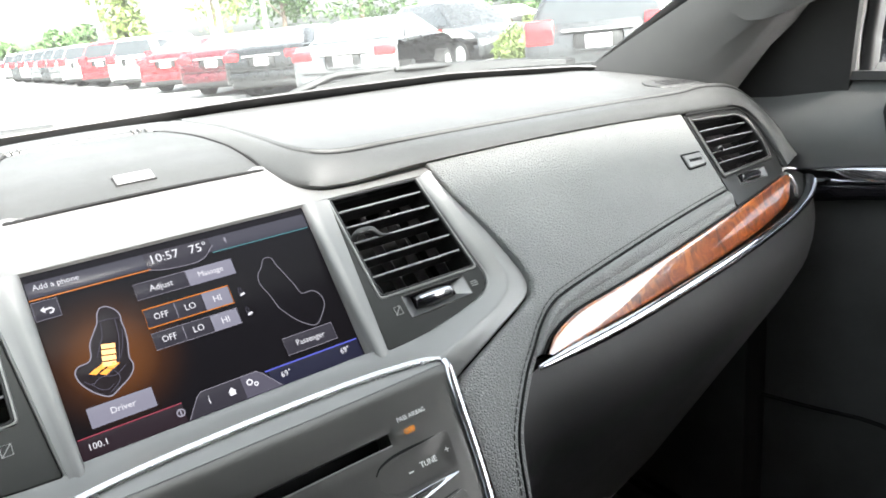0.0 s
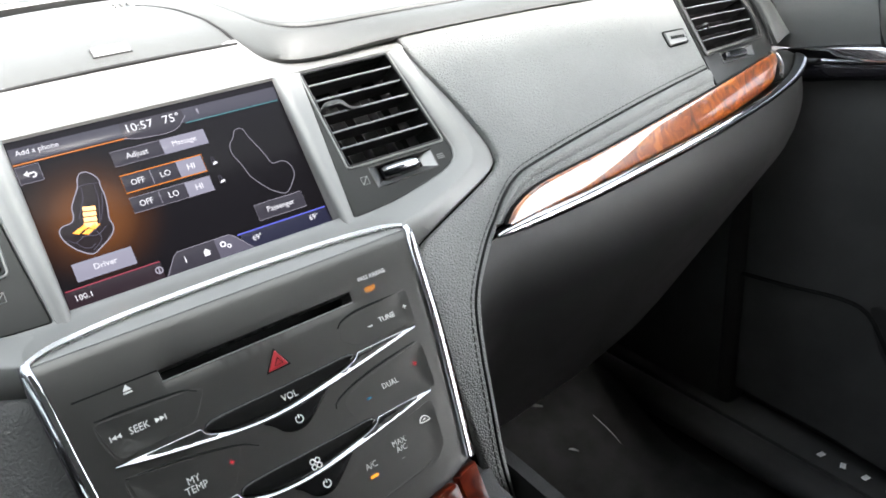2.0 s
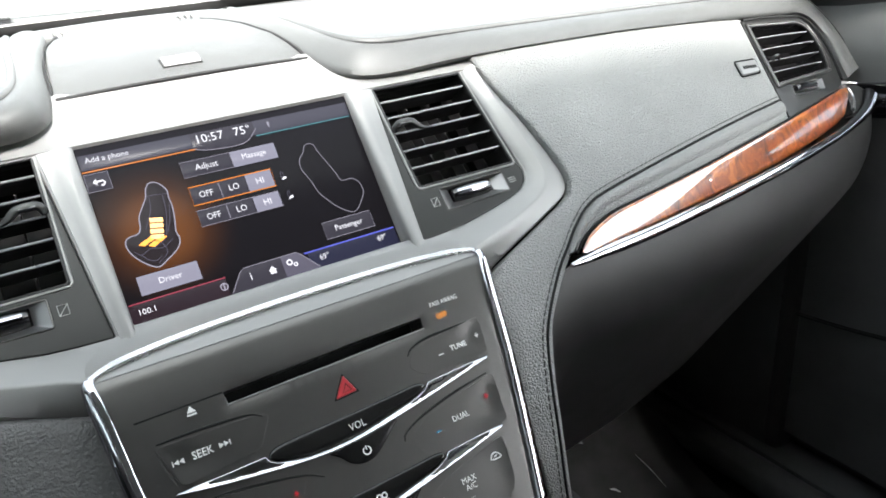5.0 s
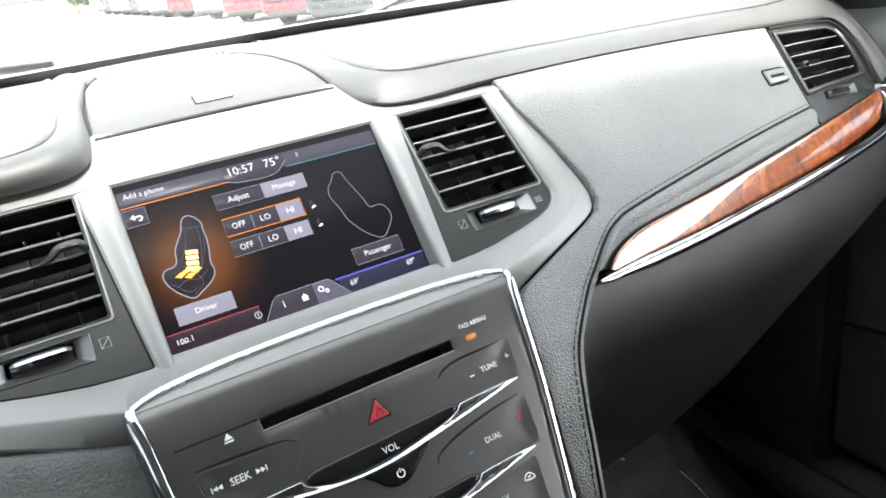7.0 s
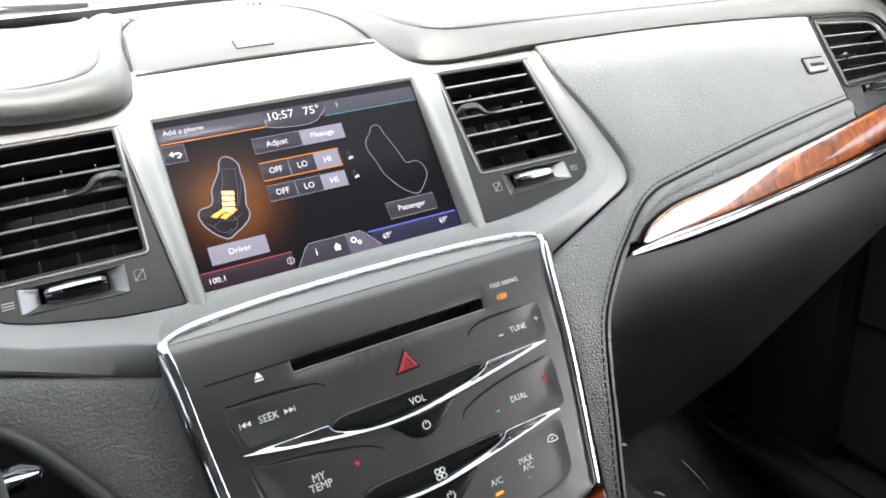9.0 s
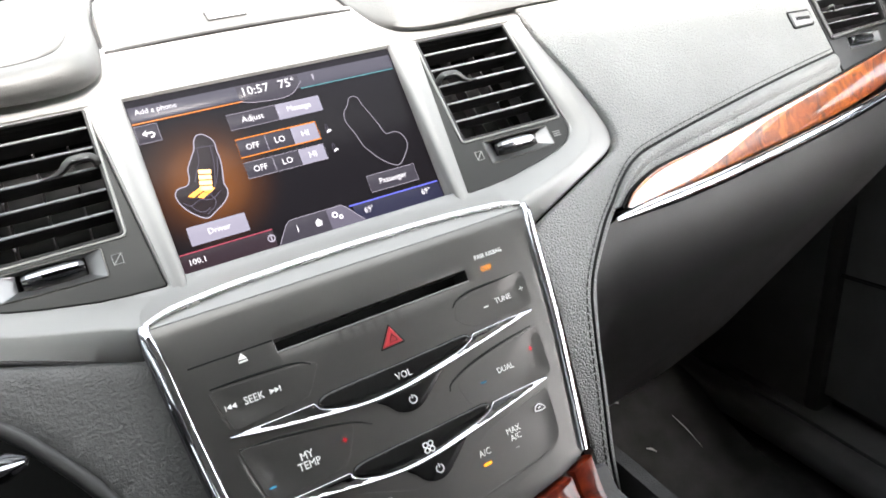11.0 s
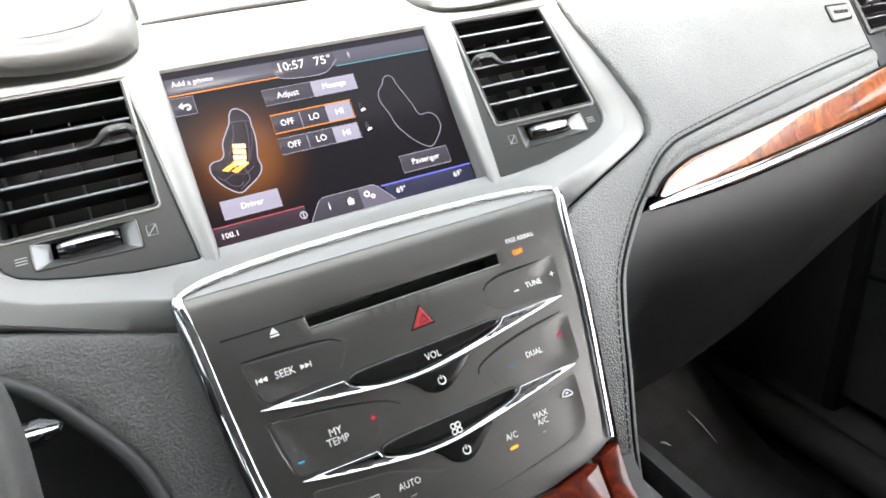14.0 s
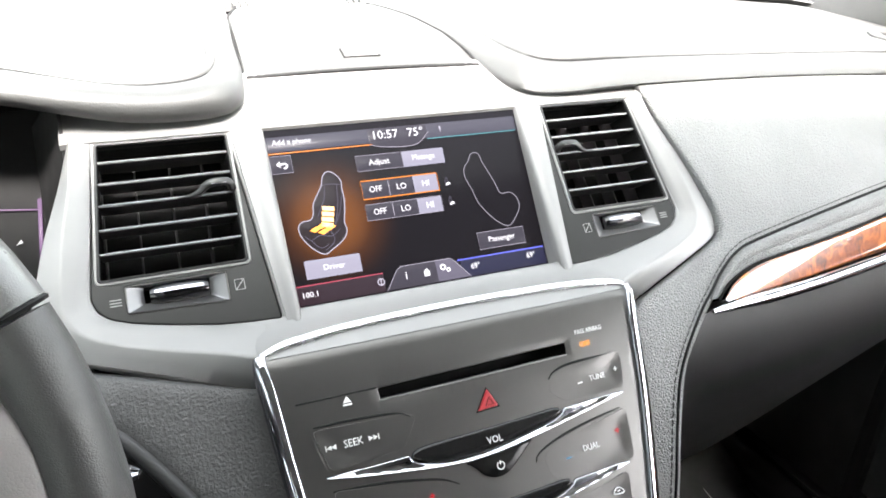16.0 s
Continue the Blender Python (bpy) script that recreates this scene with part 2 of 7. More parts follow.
def surface(name, color, rough=0.5, metal=0.0, grain=300.0, bump=0.2, deep=0.0004, stain=12.0, vary=0.12, coat=0.0, cells=False, spec=0.5, rough_vary=0.1):
    """A surface with fine relief and a slower drift of tone and gloss."""
    m, t, b = nodes_of(name)
    slow = noise_node(t, stain, 4)
    lo, hi = [c * (1 - vary) for c in color], [min(1, c * (1 + vary)) for c in color]
    r = ramp(t, slow.outputs["Fac"], [(0.3, lo), (0.7, hi)])
    t.links.new(r.outputs[0], b.inputs["Base Color"])
    fine = noise_node(t, grain, 2, kind="cells" if cells else "noise")
    high = fine.outputs["Distance" if cells else "Fac"]
    bp = t.nodes.new("ShaderNodeBump")
    bp.inputs["Strength"].default_value, bp.inputs["Distance"].default_value = bump, deep
    if cells:
        warp = noise_node(t, grain * 0.5, 2)
        bend = t.nodes.new("ShaderNodeVectorMath")
        bend.operation = "MULTIPLY_ADD"
        t.links.new(warp.outputs["Color"], bend.inputs[0])
        bend.inputs[1].default_value = (0.65 / grain,) * 3
        t.links.new(warp.inputs["Vector"].links[0].from_socket, bend.inputs[2])
        t.links.new(bend.outputs[0], fine.inputs["Vector"])
        pebble = t.nodes.new("ShaderNodeMapRange")
        pebble.interpolation_type = "SMOOTHSTEP"
        pebble.inputs["From Max"].default_value = 0.30
        t.links.new(high, pebble.inputs["Value"])
        wide = noise_node(t, grain * 0.3, 3)
        mix = t.nodes.new("ShaderNodeMath")
        mix.operation = "MULTIPLY_ADD"
        t.links.new(wide.outputs["Fac"], mix.inputs[0])
        mix.inputs[1].default_value = 0.5
        t.links.new(pebble.outputs[0], mix.inputs[2])
        high = mix.outputs[0]
    t.links.new(high, bp.inputs["Height"])
    t.links.new(bp.outputs[0], b.inputs["Normal"])
    rr = t.nodes.new("ShaderNodeMapRange")
    rr.inputs["To Min"].default_value, rr.inputs["To Max"].default_value = max(0.02, rough - rough_vary), min(1, rough + rough_vary)
    t.links.new(noise_node(t, stain * 3, 4).outputs["Fac"], rr.inputs["Value"])
    t.links.new(rr.outputs[0], b.inputs["Roughness"])
    b.inputs["Metallic"].default_value, b.inputs["Specular IOR Level"].default_value = metal, spec
    b.inputs["Coat Weight"].default_value, b.inputs["Coat Roughness"].default_value = coat, 0.06
    return m


def glowing(name, color, strength, rough=0.25):
    m, t, b = nodes_of(name)
    b.inputs["Base Color"].default_value = (0.01, 0.01, 0.012, 1)
    b.inputs["Roughness"].default_value, b.inputs["Specular IOR Level"].default_value = rough, 0.03
    b.inputs["Emission Color"].default_value, b.inputs["Emission Strength"].default_value = (*color, 1), strength
    return m


def wood_material(name, dark, mid, light, coat=1.0):
    m, t, b = nodes_of(name)
    co = t.nodes.new("ShaderNodeTexCoord")
    warp = t.nodes.new("ShaderNodeTexNoise")
    warp.inputs["Scale"].default_value, warp.inputs["Detail"].default_value = 16, 3
    t.links.new(co.outputs["Object"], warp.inputs["Vector"])
    add = t.nodes.new("ShaderNodeVectorMath")
    add.operation = "MULTIPLY_ADD"
    t.links.new(warp.outputs["Color"], add.inputs[0])
    add.inputs[1].default_value = (0.10, 0.10, 0.10)
    t.links.new(co.outputs["Object"], add.inputs[2])
    grain = t.nodes.new("ShaderNodeTexNoise")
    grain.inputs["Scale"].default_value, grain.inputs["Detail"].default_value, grain.inputs["Distortion"].default_value = 55, 8, 1.0
    t.links.new(add.outputs[0], grain.inputs["Vector"])
    r = ramp(t, grain.outputs["Fac"], [(0.32, dark), (0.5, mid), (0.66, light)])
    eyes = t.nodes.new("ShaderNodeTexVoronoi")
    eyes.inputs["Scale"].default_value = 45
    t.links.new(add.outputs[0], eyes.inputs["Vector"])
    er = ramp(t, eyes.outputs["Distance"], [(0.04, (0.35, 0.25, 0.2)), (0.22, (1, 1, 1))])
    mul = t.nodes.new("ShaderNodeMixRGB")
    mul.blend_type = "MULTIPLY"
    mul.inputs[0].default_value = 0.8
    t.links.new(r.outputs[0], mul.inputs[1])
    t.links.new(er.outputs[0], mul.inputs[2])
    t.links.new(mul.outputs[0], b.inputs["Base Color"])
    b.inputs["Roughness"].default_value, b.inputs["Specular IOR Level"].default_value = 0.3, 0.5 * coat
    b.inputs["Coat Weight"].default_value, b.inputs["Coat Roughness"].default_value, b.inputs["Coat IOR"].default_value = coat, 0.03, 1.80
    return m


def glass_material(name, tint, gloss, rough=0.02, veil=0.0):
    m, t, b = nodes_of(name)
    t.nodes.remove(b)
    clear, shine, mix = (t.nodes.new("ShaderNode" + k) for k in ("BsdfTransparent", "BsdfGlossy", "MixShader"))
    clear.inputs[0].default_value = (*tint, 1)
    shine.inputs["Roughness"].default_value = rough
    mix.inputs[0].default_value = gloss
    t.links.new(clear.outputs[0], mix.inputs[1])
    t.links.new(shine.outputs[0], mix.inputs[2])
    last = mix
    if veil:
        # uneven translucent layer that scatters daylight, painting in the glare veil
        veil_of, last = t.nodes.new("ShaderNodeBsdfTranslucent"), t.nodes.new("ShaderNodeMixShader")
        veil_of.inputs["Color"].default_value = (0.8, 0.79, 0.77, 1)
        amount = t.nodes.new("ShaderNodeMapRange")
        amount.inputs["To Min"].default_value, amount.inputs["To Max"].default_value = veil * 0.7, veil * 1.3
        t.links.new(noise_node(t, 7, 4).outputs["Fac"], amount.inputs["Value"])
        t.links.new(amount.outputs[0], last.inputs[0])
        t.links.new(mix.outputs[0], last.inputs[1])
        t.links.new(veil_of.outputs[0], last.inputs[2])
    t.links.new(last.outputs[0], t.nodes["Material Output"].inputs[0])
    return m


leather = surface("leather", (0.156, 0.1575, 0.153), 0.44, grain=470, bump=0.8, deep=0.0008, stain=9, vary=0.10, cells=True, spec=0.38)
pad_leather = surface("padded_leather", (0.040, 0.041, 0.0395), 0.55, grain=700, bump=0.30, deep=0.0003, stain=9, vary=0.10, cells=True, spec=0.45)
leather_fine = surface("fine_leather", (0.036, 0.037, 0.036), 0.55, grain=800, bump=0.3, deep=0.0004, stain=7, vary=0.10, cells=True, spec=0.25)
leather_coarse = surface("coarse_leather", (0.028, 0.028, 0.0272), 0.45, grain=620, bump=0.8, deep=0.0010, stain=14, vary=0.15, spec=0.6)
soft_black = surface("soft_black_plastic", (0.022, 0.022, 0.022), 0.50, grain=900, bump=0.25, deep=0.0003, stain=10, vary=0.15, spec=0.35)
vent_black = surface("vent_black_plastic", (0.012, 0.012, 0.012), 0.38, grain=900, bump=0.1, deep=0.0002, stain=40, vary=0.2)
slat_black = surface("slat_black_plastic", (0.011, 0.011, 0.011), 0.45, grain=900, bump=0.1, deep=0.0002, stain=60, vary=0.2, spec=0.25)
strip_black = surface("satin_black_plastic", (0.005, 0.005, 0.005), 0.18, grain=900, bump=0.03, deep=0.0002, stain=20, vary=0.15, spec=0.3, rough_vary=0.05)
dark_graphite = surface("dark_graphite_paint", (0.021, 0.0212, 0.0206), 0.38, metal=0.4, grain=2500, bump=0.06, deep=0.0001, stain=14, vary=0.06, rough_vary=0.06, spec=0.2)
# pale grey for the light on slat edges; also on the grip ribs
slat_grey = surface("slat_highlight_grey", (0.11, 0.11, 0.114), 0.30, grain=900, bump=0.05, deep=0.0002, stain=60, vary=0.12, spec=0.6)
fin_grey = surface("dark_grey_fin_plastic", (0.035, 0.033, 0.035), 0.45, grain=900, bump=0.1, deep=0.0002, stain=60, vary=0.2)
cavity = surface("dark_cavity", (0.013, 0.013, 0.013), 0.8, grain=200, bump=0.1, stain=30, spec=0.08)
silver = surface("satin_silver_paint", (0.170, 0.169, 0.1655), 0.38, metal=0.20, grain=2500, bump=0.05, deep=0.0001, stain=15, vary=0.05, rough_vary=0.05, spec=0.3)
lip_silver = surface("bright_satin_silver", (0.17, 0.17, 0.172), 0.30, metal=0.85, grain=2500, bump=0.04, deep=0.0001, stain=15, vary=0.05, rough_vary=0.05)
graphite = surface("graphite_satin_paint", (0.086, 0.0842, 0.0810), 0.33, metal=0.85, grain=2500, bump=0.06, deep=0.0001, stain=14, vary=0.06, rough_vary=0.06)
chrome = surface("chrome", (0.40, 0.41, 0.44), 0.07, metal=1.0, grain=60, bump=0.10, deep=0.0006, stain=40, vary=0.03, rough_vary=0.04)
lit_chrome = surface("lit_chrome_metal", (0.55, 0.55, 0.56), 0.26, metal=1.0, grain=200, bump=0.03, deep=0.0002, stain=40, vary=0.04, rough_vary=0.05)
piano = surface("gloss_black_plastic", (0.006, 0.006, 0.007), 0.10, grain=80, bump=0.02, deep=0.0003, stain=20, vary=0.2, rough_vary=0.04)
wood = wood_material("burl_wood", (0.045, 0.006, 0.001), (0.19, 0.040, 0.003), (0.34, 0.095, 0.010))
wood_red = wood_material("red_burl_wood", (0.02, 0.002, 0.001), (0.06, 0.006, 0.002), (0.11, 0.015, 0.004), 0.2)
carpet = surface("black_carpet", (0.030, 0.030, 0.030), 0.95, grain=700, bump=0.5, deep=0.001, stain=15, vary=0.3, spec=0.0)
headliner = surface("grey_headliner_cloth", (0.40, 0.396, 0.384), 0.9, grain=900, bump=0.4, stain=6, vary=0.05)
pillar_cloth = surface("grey_pillar_trim", (0.095, 0.095, 0.092), 0.75, grain=900, bump=0.3, stain=8, vary=0.08)
thread = surface("dark_thread", (0.028, 0.028, 0.028), 0.7, grain=3000, bump=0.3, stain=200)
door_leather = surface("charcoal_door_vinyl", (0.092, 0.093, 0.091), 0.5, grain=800, bump=0.3, deep=0.0004, stain=7, vary=0.10, cells=True, spec=0.4)
pod_grey = surface("graphite_pod_plastic", (0.045, 0.046, 0.044), 0.45, grain=900, bump=0.15, deep=0.0002, stain=10, vary=0.12)
wheel_leather = surface("wheel_leather", (0.045, 0.045, 0.0435), 0.38, grain=900, bump=0.25, deep=0.0003, stain=14, vary=0.15, cells=True, spec=0.5)
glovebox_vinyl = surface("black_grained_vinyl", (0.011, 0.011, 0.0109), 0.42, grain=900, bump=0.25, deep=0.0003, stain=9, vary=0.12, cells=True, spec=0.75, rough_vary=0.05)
seam_dark = surface("dark_seam", (0.008, 0.008, 0.008), 0.8, grain=3000, bump=0.3, stain=200, spec=0.15)
leather_dark = surface("black_leather", (0.030, 0.030, 0.030), 0.50, grain=700, bump=0.3, deep=0.0004, stain=10, vary=0.15, cells=True)
wheel_smooth = surface("wheel_smooth_leather", (0.10, 0.10, 0.097), 0.30, grain=900, bump=0.15, deep=0.0002, stain=14, vary=0.10, cells=True, spec=0.6)
wheel_grip = surface("wheel_grip_leather", (0.20, 0.185, 0.18), 0.42, grain=700, bump=0.2, deep=0.0003, stain=30, vary=0.15, cells=True, spec=0.6)
seat_leather = surface("grey_seat_leather", (0.045, 0.047, 0.045), 0.55, grain=600, bump=0.3, deep=0.0004, stain=10, vary=0.1, cells=True)
door_black = surface("black_door_plastic", (0.050, 0.050, 0.050), 0.6, grain=700, bump=0.3, deep=0.0004, stain=10, vary=0.2, spec=0.25)
mirror_face = surface("mirror_face", (0.85, 0.86, 0.86), 0.03, metal=1.0, grain=20, bump=0.01, stain=4, vary=0.02, rough_vary=0.01)
cowl_grey = surface("weathered_cowl_plastic", (0.016, 0.0175, 0.0165), 0.6, grain=200, bump=0.3, stain=10, vary=0.25)
rubber = surface("black_rubber", (0.012, 0.012, 0.012), 0.6, grain=300, bump=0.2, stain=20, vary=0.25)
print_white = surface("white_print", (0.60, 0.60, 0.59), 0.5, grain=900, bump=0.02, stain=200, vary=0.06)
bright_letter = surface("bright_metal_letters", (0.85, 0.85, 0.85), 0.4, grain=900, bump=0.02, stain=200, vary=0.06)
print_grey = surface("grey_print", (0.2, 0.2, 0.195), 0.5, grain=900, bump=0.02, stain=200, vary=0.1)
# red and blue key marks are given a faint glow of their own
print_red = glowing("glowing_red_mark", (0.8, 0.02, 0.03), 0.06)
print_blue = glowing("glowing_blue_mark", (0.05, 0.35, 0.6), 0.05)
amber = glowing("amber_lamp", (1.0, 0.36, 0.03), 0.075)
red_button = surface("red_button", (0.27, 0.007, 0.012), 0.4, grain=900, bump=0.03, stain=80, vary=0.1)
film = surface("clear_plastic_film", (0.45, 0.455, 0.455), 0.25, grain=60, bump=0.6, deep=0.004, stain=30, vary=0.2)
# the last number is the share of painted-in veil over the view
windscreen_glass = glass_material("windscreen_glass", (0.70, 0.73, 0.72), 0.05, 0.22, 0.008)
side_glass = glass_material("side_glass", (0.93, 0.95, 0.94), 0.03)
# glass of unseen windows, darkened to cut side and rear light
dimmed_glass = glass_material("dimmed_glass", (0.40, 0.427, 0.418), 0.05)
dark_dimmed_glass = glass_material("dark_dimmed_glass", (0.13, 0.137, 0.137), 0.06)

# ---- the dashboard ----
def F(x, z, d=0.0):
    """The bezel's face."""
    return D(x, -0.007 + 0.114 * z + d, z)


def P(x, z, d=0.0):
    """The control panel's face."""
    return D(x, -0.037 + 0.06 * (z + 0.08) + 1.6 * max(0.0, z + 0.107) ** 2 + 0.40 * max(0.0, z + 0.0825) + 0.15 * max(0.0, abs(x) - 0.055) ** 2 + d, z)


def G(x, z, d=0.0):
    """The leather face before the passenger, which curves away to the side."""
    return D(x, -0.002 + 0.15 * (z - 0.067) + 0.27 * (x - 0.197) ** 2 + d, z)


def S(x, z, d=0.0):
    """The display's glass."""
    return D(x, d, z)


def GL(x, z, d=0.0):
    """The same leather with its lower flank beside the console turning away to the side."""
    edge = table(z, [(-0.28, 0.086), (-0.19, 0.105), (-0.14, 0.117), (-0.10, 0.130)])
    return G(x, z, d + 1.0 * max(0.0, x - edge) ** 2 * min(1.0, max(0.0, (-0.10 - z) / 0.06))) + Vector((0.602, 0.745, -0.678)) * 2.0 * max(0.0, -0.10 - z) ** 2


OUT = D(0, -1, 0) - D(0, 0, 0)      # out of the face, towards the seats
UPF = D(0, 0, 1) - D(0, 0, 0)       # up the face

dash = thing("dashboard", "charcoal leather dashboard with satin silver centre bezel and burl wood trim", "dashboard", (0, 0.15, 0.5))

# padded top: lower lip, seam and rear edge, in matching places
LIP = [(0.068, 0.290, 0.086), (0.078, 0.20, 0.0845), (0.085, 0.14, 0.0775), (0.0885, 0.085, 0.066), (0.098, 0.048, 0.0585), (0.125, 0.036, 0.0555)]
LIP = [tuple(W(*p)) for p in LIP] + [tuple(G(x, z, -0.003)) for x, z in ((0.197, 0.067), (0.32, 0.067), (0.43, 0.067), (0.5437, 0.0675), (0.619, 0.0705), (0.693, 0.0715), (0.7115, 0.040), (0.690, -0.018))]
SEAM = [(0.097, 0.302, 0.088), (0.102, 0.200, 0.087), (0.104, 0.130, 0.083), (0.110, 0.076, 0.0775), (0.130, 0.056, 0.0740), (0.185, 0.063, 0.0712), (0.25, 0.069, 0.0685),
        (0.38, 0.072, 0.064), (0.465, 0.073, 0.061), (0.545, 0.078, 0.057), (0.632, 0.098, 0.053), (0.716, 0.116, 0.037), (0.748, 0.093, 0.002), (0.750, 0.052, -0.045)]
REAR = [(0.098, 0.33, 0.0875), (0.10, 0.37, 0.0850), (0.12, 0.392, 0.0835), (0.16, 0.398, 0.0830), (0.2, 0.40, 0.0825), (0.27, 0.40, 0.0810), (0.35, 0.398, 0.080),
        (0.43, 0.394, 0.079), (0.51, 0.384, 0.077), (0.60, 0.36, 0.071), (0.66, 0.335, 0.068), (0.71, 0.28, 0.055), (0.752, 0.2, 0.022), (0.756, 0.12, -0.03)]
SEAM, REAR = [tuple(W(*p)) for p in SEAM], [tuple(W(*p)) for p in REAR]


def flowing(pts, per=6):
    """A smooth curve with the same count of places between any two given ones."""
    p = np.array(pts, float)
    p = np.vstack([2 * p[0] - p[1], p, 2 * p[-1] - p[-2]])
    out = []
    for i in range(1, len(p) - 2):
        for t in np.linspace(0, 1, per, endpoint=False):
            a, b, c, d = p[i - 1:i + 3]
            out.append(Vector(0.5 * (2 * b + (c - a) * t + (2 * a - 5 * b + 4 * c - d) * t * t + (3 * b - a - 3 * c + d) * t ** 3)))
    return out + [Vector(p[-2])]


def smooth01(t):
    t = min(1.0, max(0.0, t))
    return t * t * (3 - 2 * t)


def padded_top(side):
    n = len(LIP) if side > 0 else 9
    lip, seam, rear = flowing(LIP[:n]), flowing(SEAM[:n]), flowing(REAR[:n])
    if side < 0:        # the hood over the cluster arches up
        lip, seam, rear = ([p + Vector((0, 0, 0.020 * smooth01((p.x - 0.15) / 0.11) + 0.06 * max(0, p.x - 0.26))) for p in q] for q in (lip, seam, rear))
    rows = [[p + Vector((0, 0.03, -0.006)) for p in lip], [p + Vector((0, 0.006, -0.004)) for p in lip]]
    for v in (0.0, 0.08, 0.2, 0.35, 0.5, 0.65, 0.8, 0.92):
        rows.append([a.lerp(b, v) + Vector((0, -0.55, 0.83)) * 0.0062 * math.sin(math.pi * v) ** 0.7 + Vector((0, -0.014, 0.004)) * (side < 0) * math.sin(math.pi * v ** 0.7) for a, b in zip(lip, seam)])
    rows.append([b - Vector((0, -0.2, 0.9)) * 0.0008 for b in seam])
    for v in (0.03, 0.12, 0.3, 0.55, 0.8, 1.0):
        rows.append([a.lerp(b, v) + Vector((0, 0, 1)) * 0.004 * math.sin(math.pi * v) ** 0.6 for a, b in zip(seam, rear)])
    if side < 0:
        rows[0], rows[1] = [p + Vector((0, 0.05, 0.0)) for p in lip], [p + Vector((0, 0.015, 0.001)) for p in lip]
        rows = [[Vector((-p.x, p.y, p.z)) for p in r] for r in rows]
    ob = part("padded_top", loft(rows if side > 0 else rows[::-1]), pad_leather, dash, "padded charcoal leather top with a welted seam", 60)
    line = [Vector((side * p.x, p.y, p.z + 0.0006)) for p in seam]
    fade = [lerp(0.25, 1.0, smooth01((i - 6) / 14)) for i in range(len(line))]
    part("welt", sweep([p + Vector((0, 0.0012, 0.0006)) for p in line], ring(0.0030, 10)), pad_leather, ob, "", 60)
    part("seam", sweep([p + Vector((0, -0.0026, -0.0004)) for p in line], ring(0.0013, 6), scale=fade), seam_dark, ob)
    return ob


padded_top(1)
padded_top(-1)

# the centre cover before the windscreen
COVER_Z = [(0.08, 0.0655), (0.0876, 0.068), (0.11, 0.0755), (0.15, 0.083), (0.2, 0.0872), (0.25, 0.089), (0.3, 0.0895)]


def C(x, y, d=0.0):
    return W(x, y, table(y, COVER_Z) - 0.25 * x * x - d)


cover = part("centre_cover", patch([rounded([(-0.0865, 0.0885), (0.0865, 0.0885), (0.083, 0.15), (0.075, 0.220), (0.060, 0.273), (-0.060, 0.273), (-0.075, 0.220), (-0.082, 0.15)], [0.004, 0.004, 0.05, 0.05, 0.02, 0.02, 0.05, 0.05])],
                                   C, 0.006, 0.0015, 0.015), leather_fine, dash, "fine-grained leather centre cover")
part("cover_seam", sweep([C(x, 0.0878, -0.0008) for x in np.linspace(-0.086, 0.086, 9)], ring(0.0012, 6)), seam_dark, cover)
part("stitching", stitches([C(x, 0.0900, -0.0008) for x in np.linspace(-0.085, 0.085, 9)], (0, 0, 1), r=0.00035), thread, cover)
part("badge", patch([rounded([(-0.0122, 0.1060), (0.0132, 0.1060), (0.0140, 0.1190), (-0.0115, 0.1190)], 0.001)], lambda x, y, d=0.0: C(x, y, d - 0.0022), 0.003, 0.0006), silver, cover, "small plain silver badge plate")
part("badge_gap", sweep([C(x, y, -0.0004) for x, y in ((-0.0126, 0.1185), (-0.0133, 0.1050), (0.0140, 0.1050))], ring(0.0007, 6), (0, 0, 1)), seam_dark, cover)
part("cover_gap", sweep([C(x, 0.2755, 0.0006) for x in np.linspace(-0.060, 0.046, 9)], ring(0.0022, 8), (0, 0, 1)), vent_black, dash, "dark rolled gap behind the cover")
for sx in (-1, 1):
    part("cover_side_gap", sweep([C(sx * x, y, 0.0006) for x, y in spline([(0.0872, 0.0885), (0.0836, 0.15), (0.0756, 0.220), (0.060, 0.2740)], 20)], ring(0.0010, 6), (0, 0, 1)), seam_dark, dash)
for x0 in (-0.062, 0.042):
    for k in range(3):
        part("sensor_fin", block(C(x0 + 0.006 * k, 0.2765, -0.002), (0.0022, 0.010, 0.003), None, 0.0006), pad_leather, dash)
part("rear_roll", sheet(lambda u, v: C(lerp(-0.092, 0.092, u) * lerp(1.0, 0.84, smooth01(v)), lerp(0.2785, 0.3500, v), 0.0012 - 0.0042 * math.sin(math.pi * v) ** 0.7), 17, 9, 0.004), pad_leather, dash, "padded roll behind the cover", 60)
part("rear_seam", sweep([C(x, y, 0.0004) for x, y in spline([(-0.098, 0.305), (-0.088, 0.325), (-0.072, 0.348), (0.0, 0.3560), (0.072, 0.350), (0.088, 0.325), (0.098, 0.305)], 30)], ring(0.0010, 6), (0, 0, 1)), seam_dark, dash)

BASE_Z = [(0.0, 0.046), (0.04, 0.052), (0.085, 0.062), (0.15, 0.074), (0.25, 0.080), (0.40, 0.081), (0.46, 0.079)]
part("dash_top", sheet(lambda u, v: W(lerp(-0.13, 0.13, u), lerp(0.075, 0.42, v), table(lerp(0.075, 0.42, v), BASE_Z)), 9, 17, 0.004), leather, dash, "charcoal leather dash top")

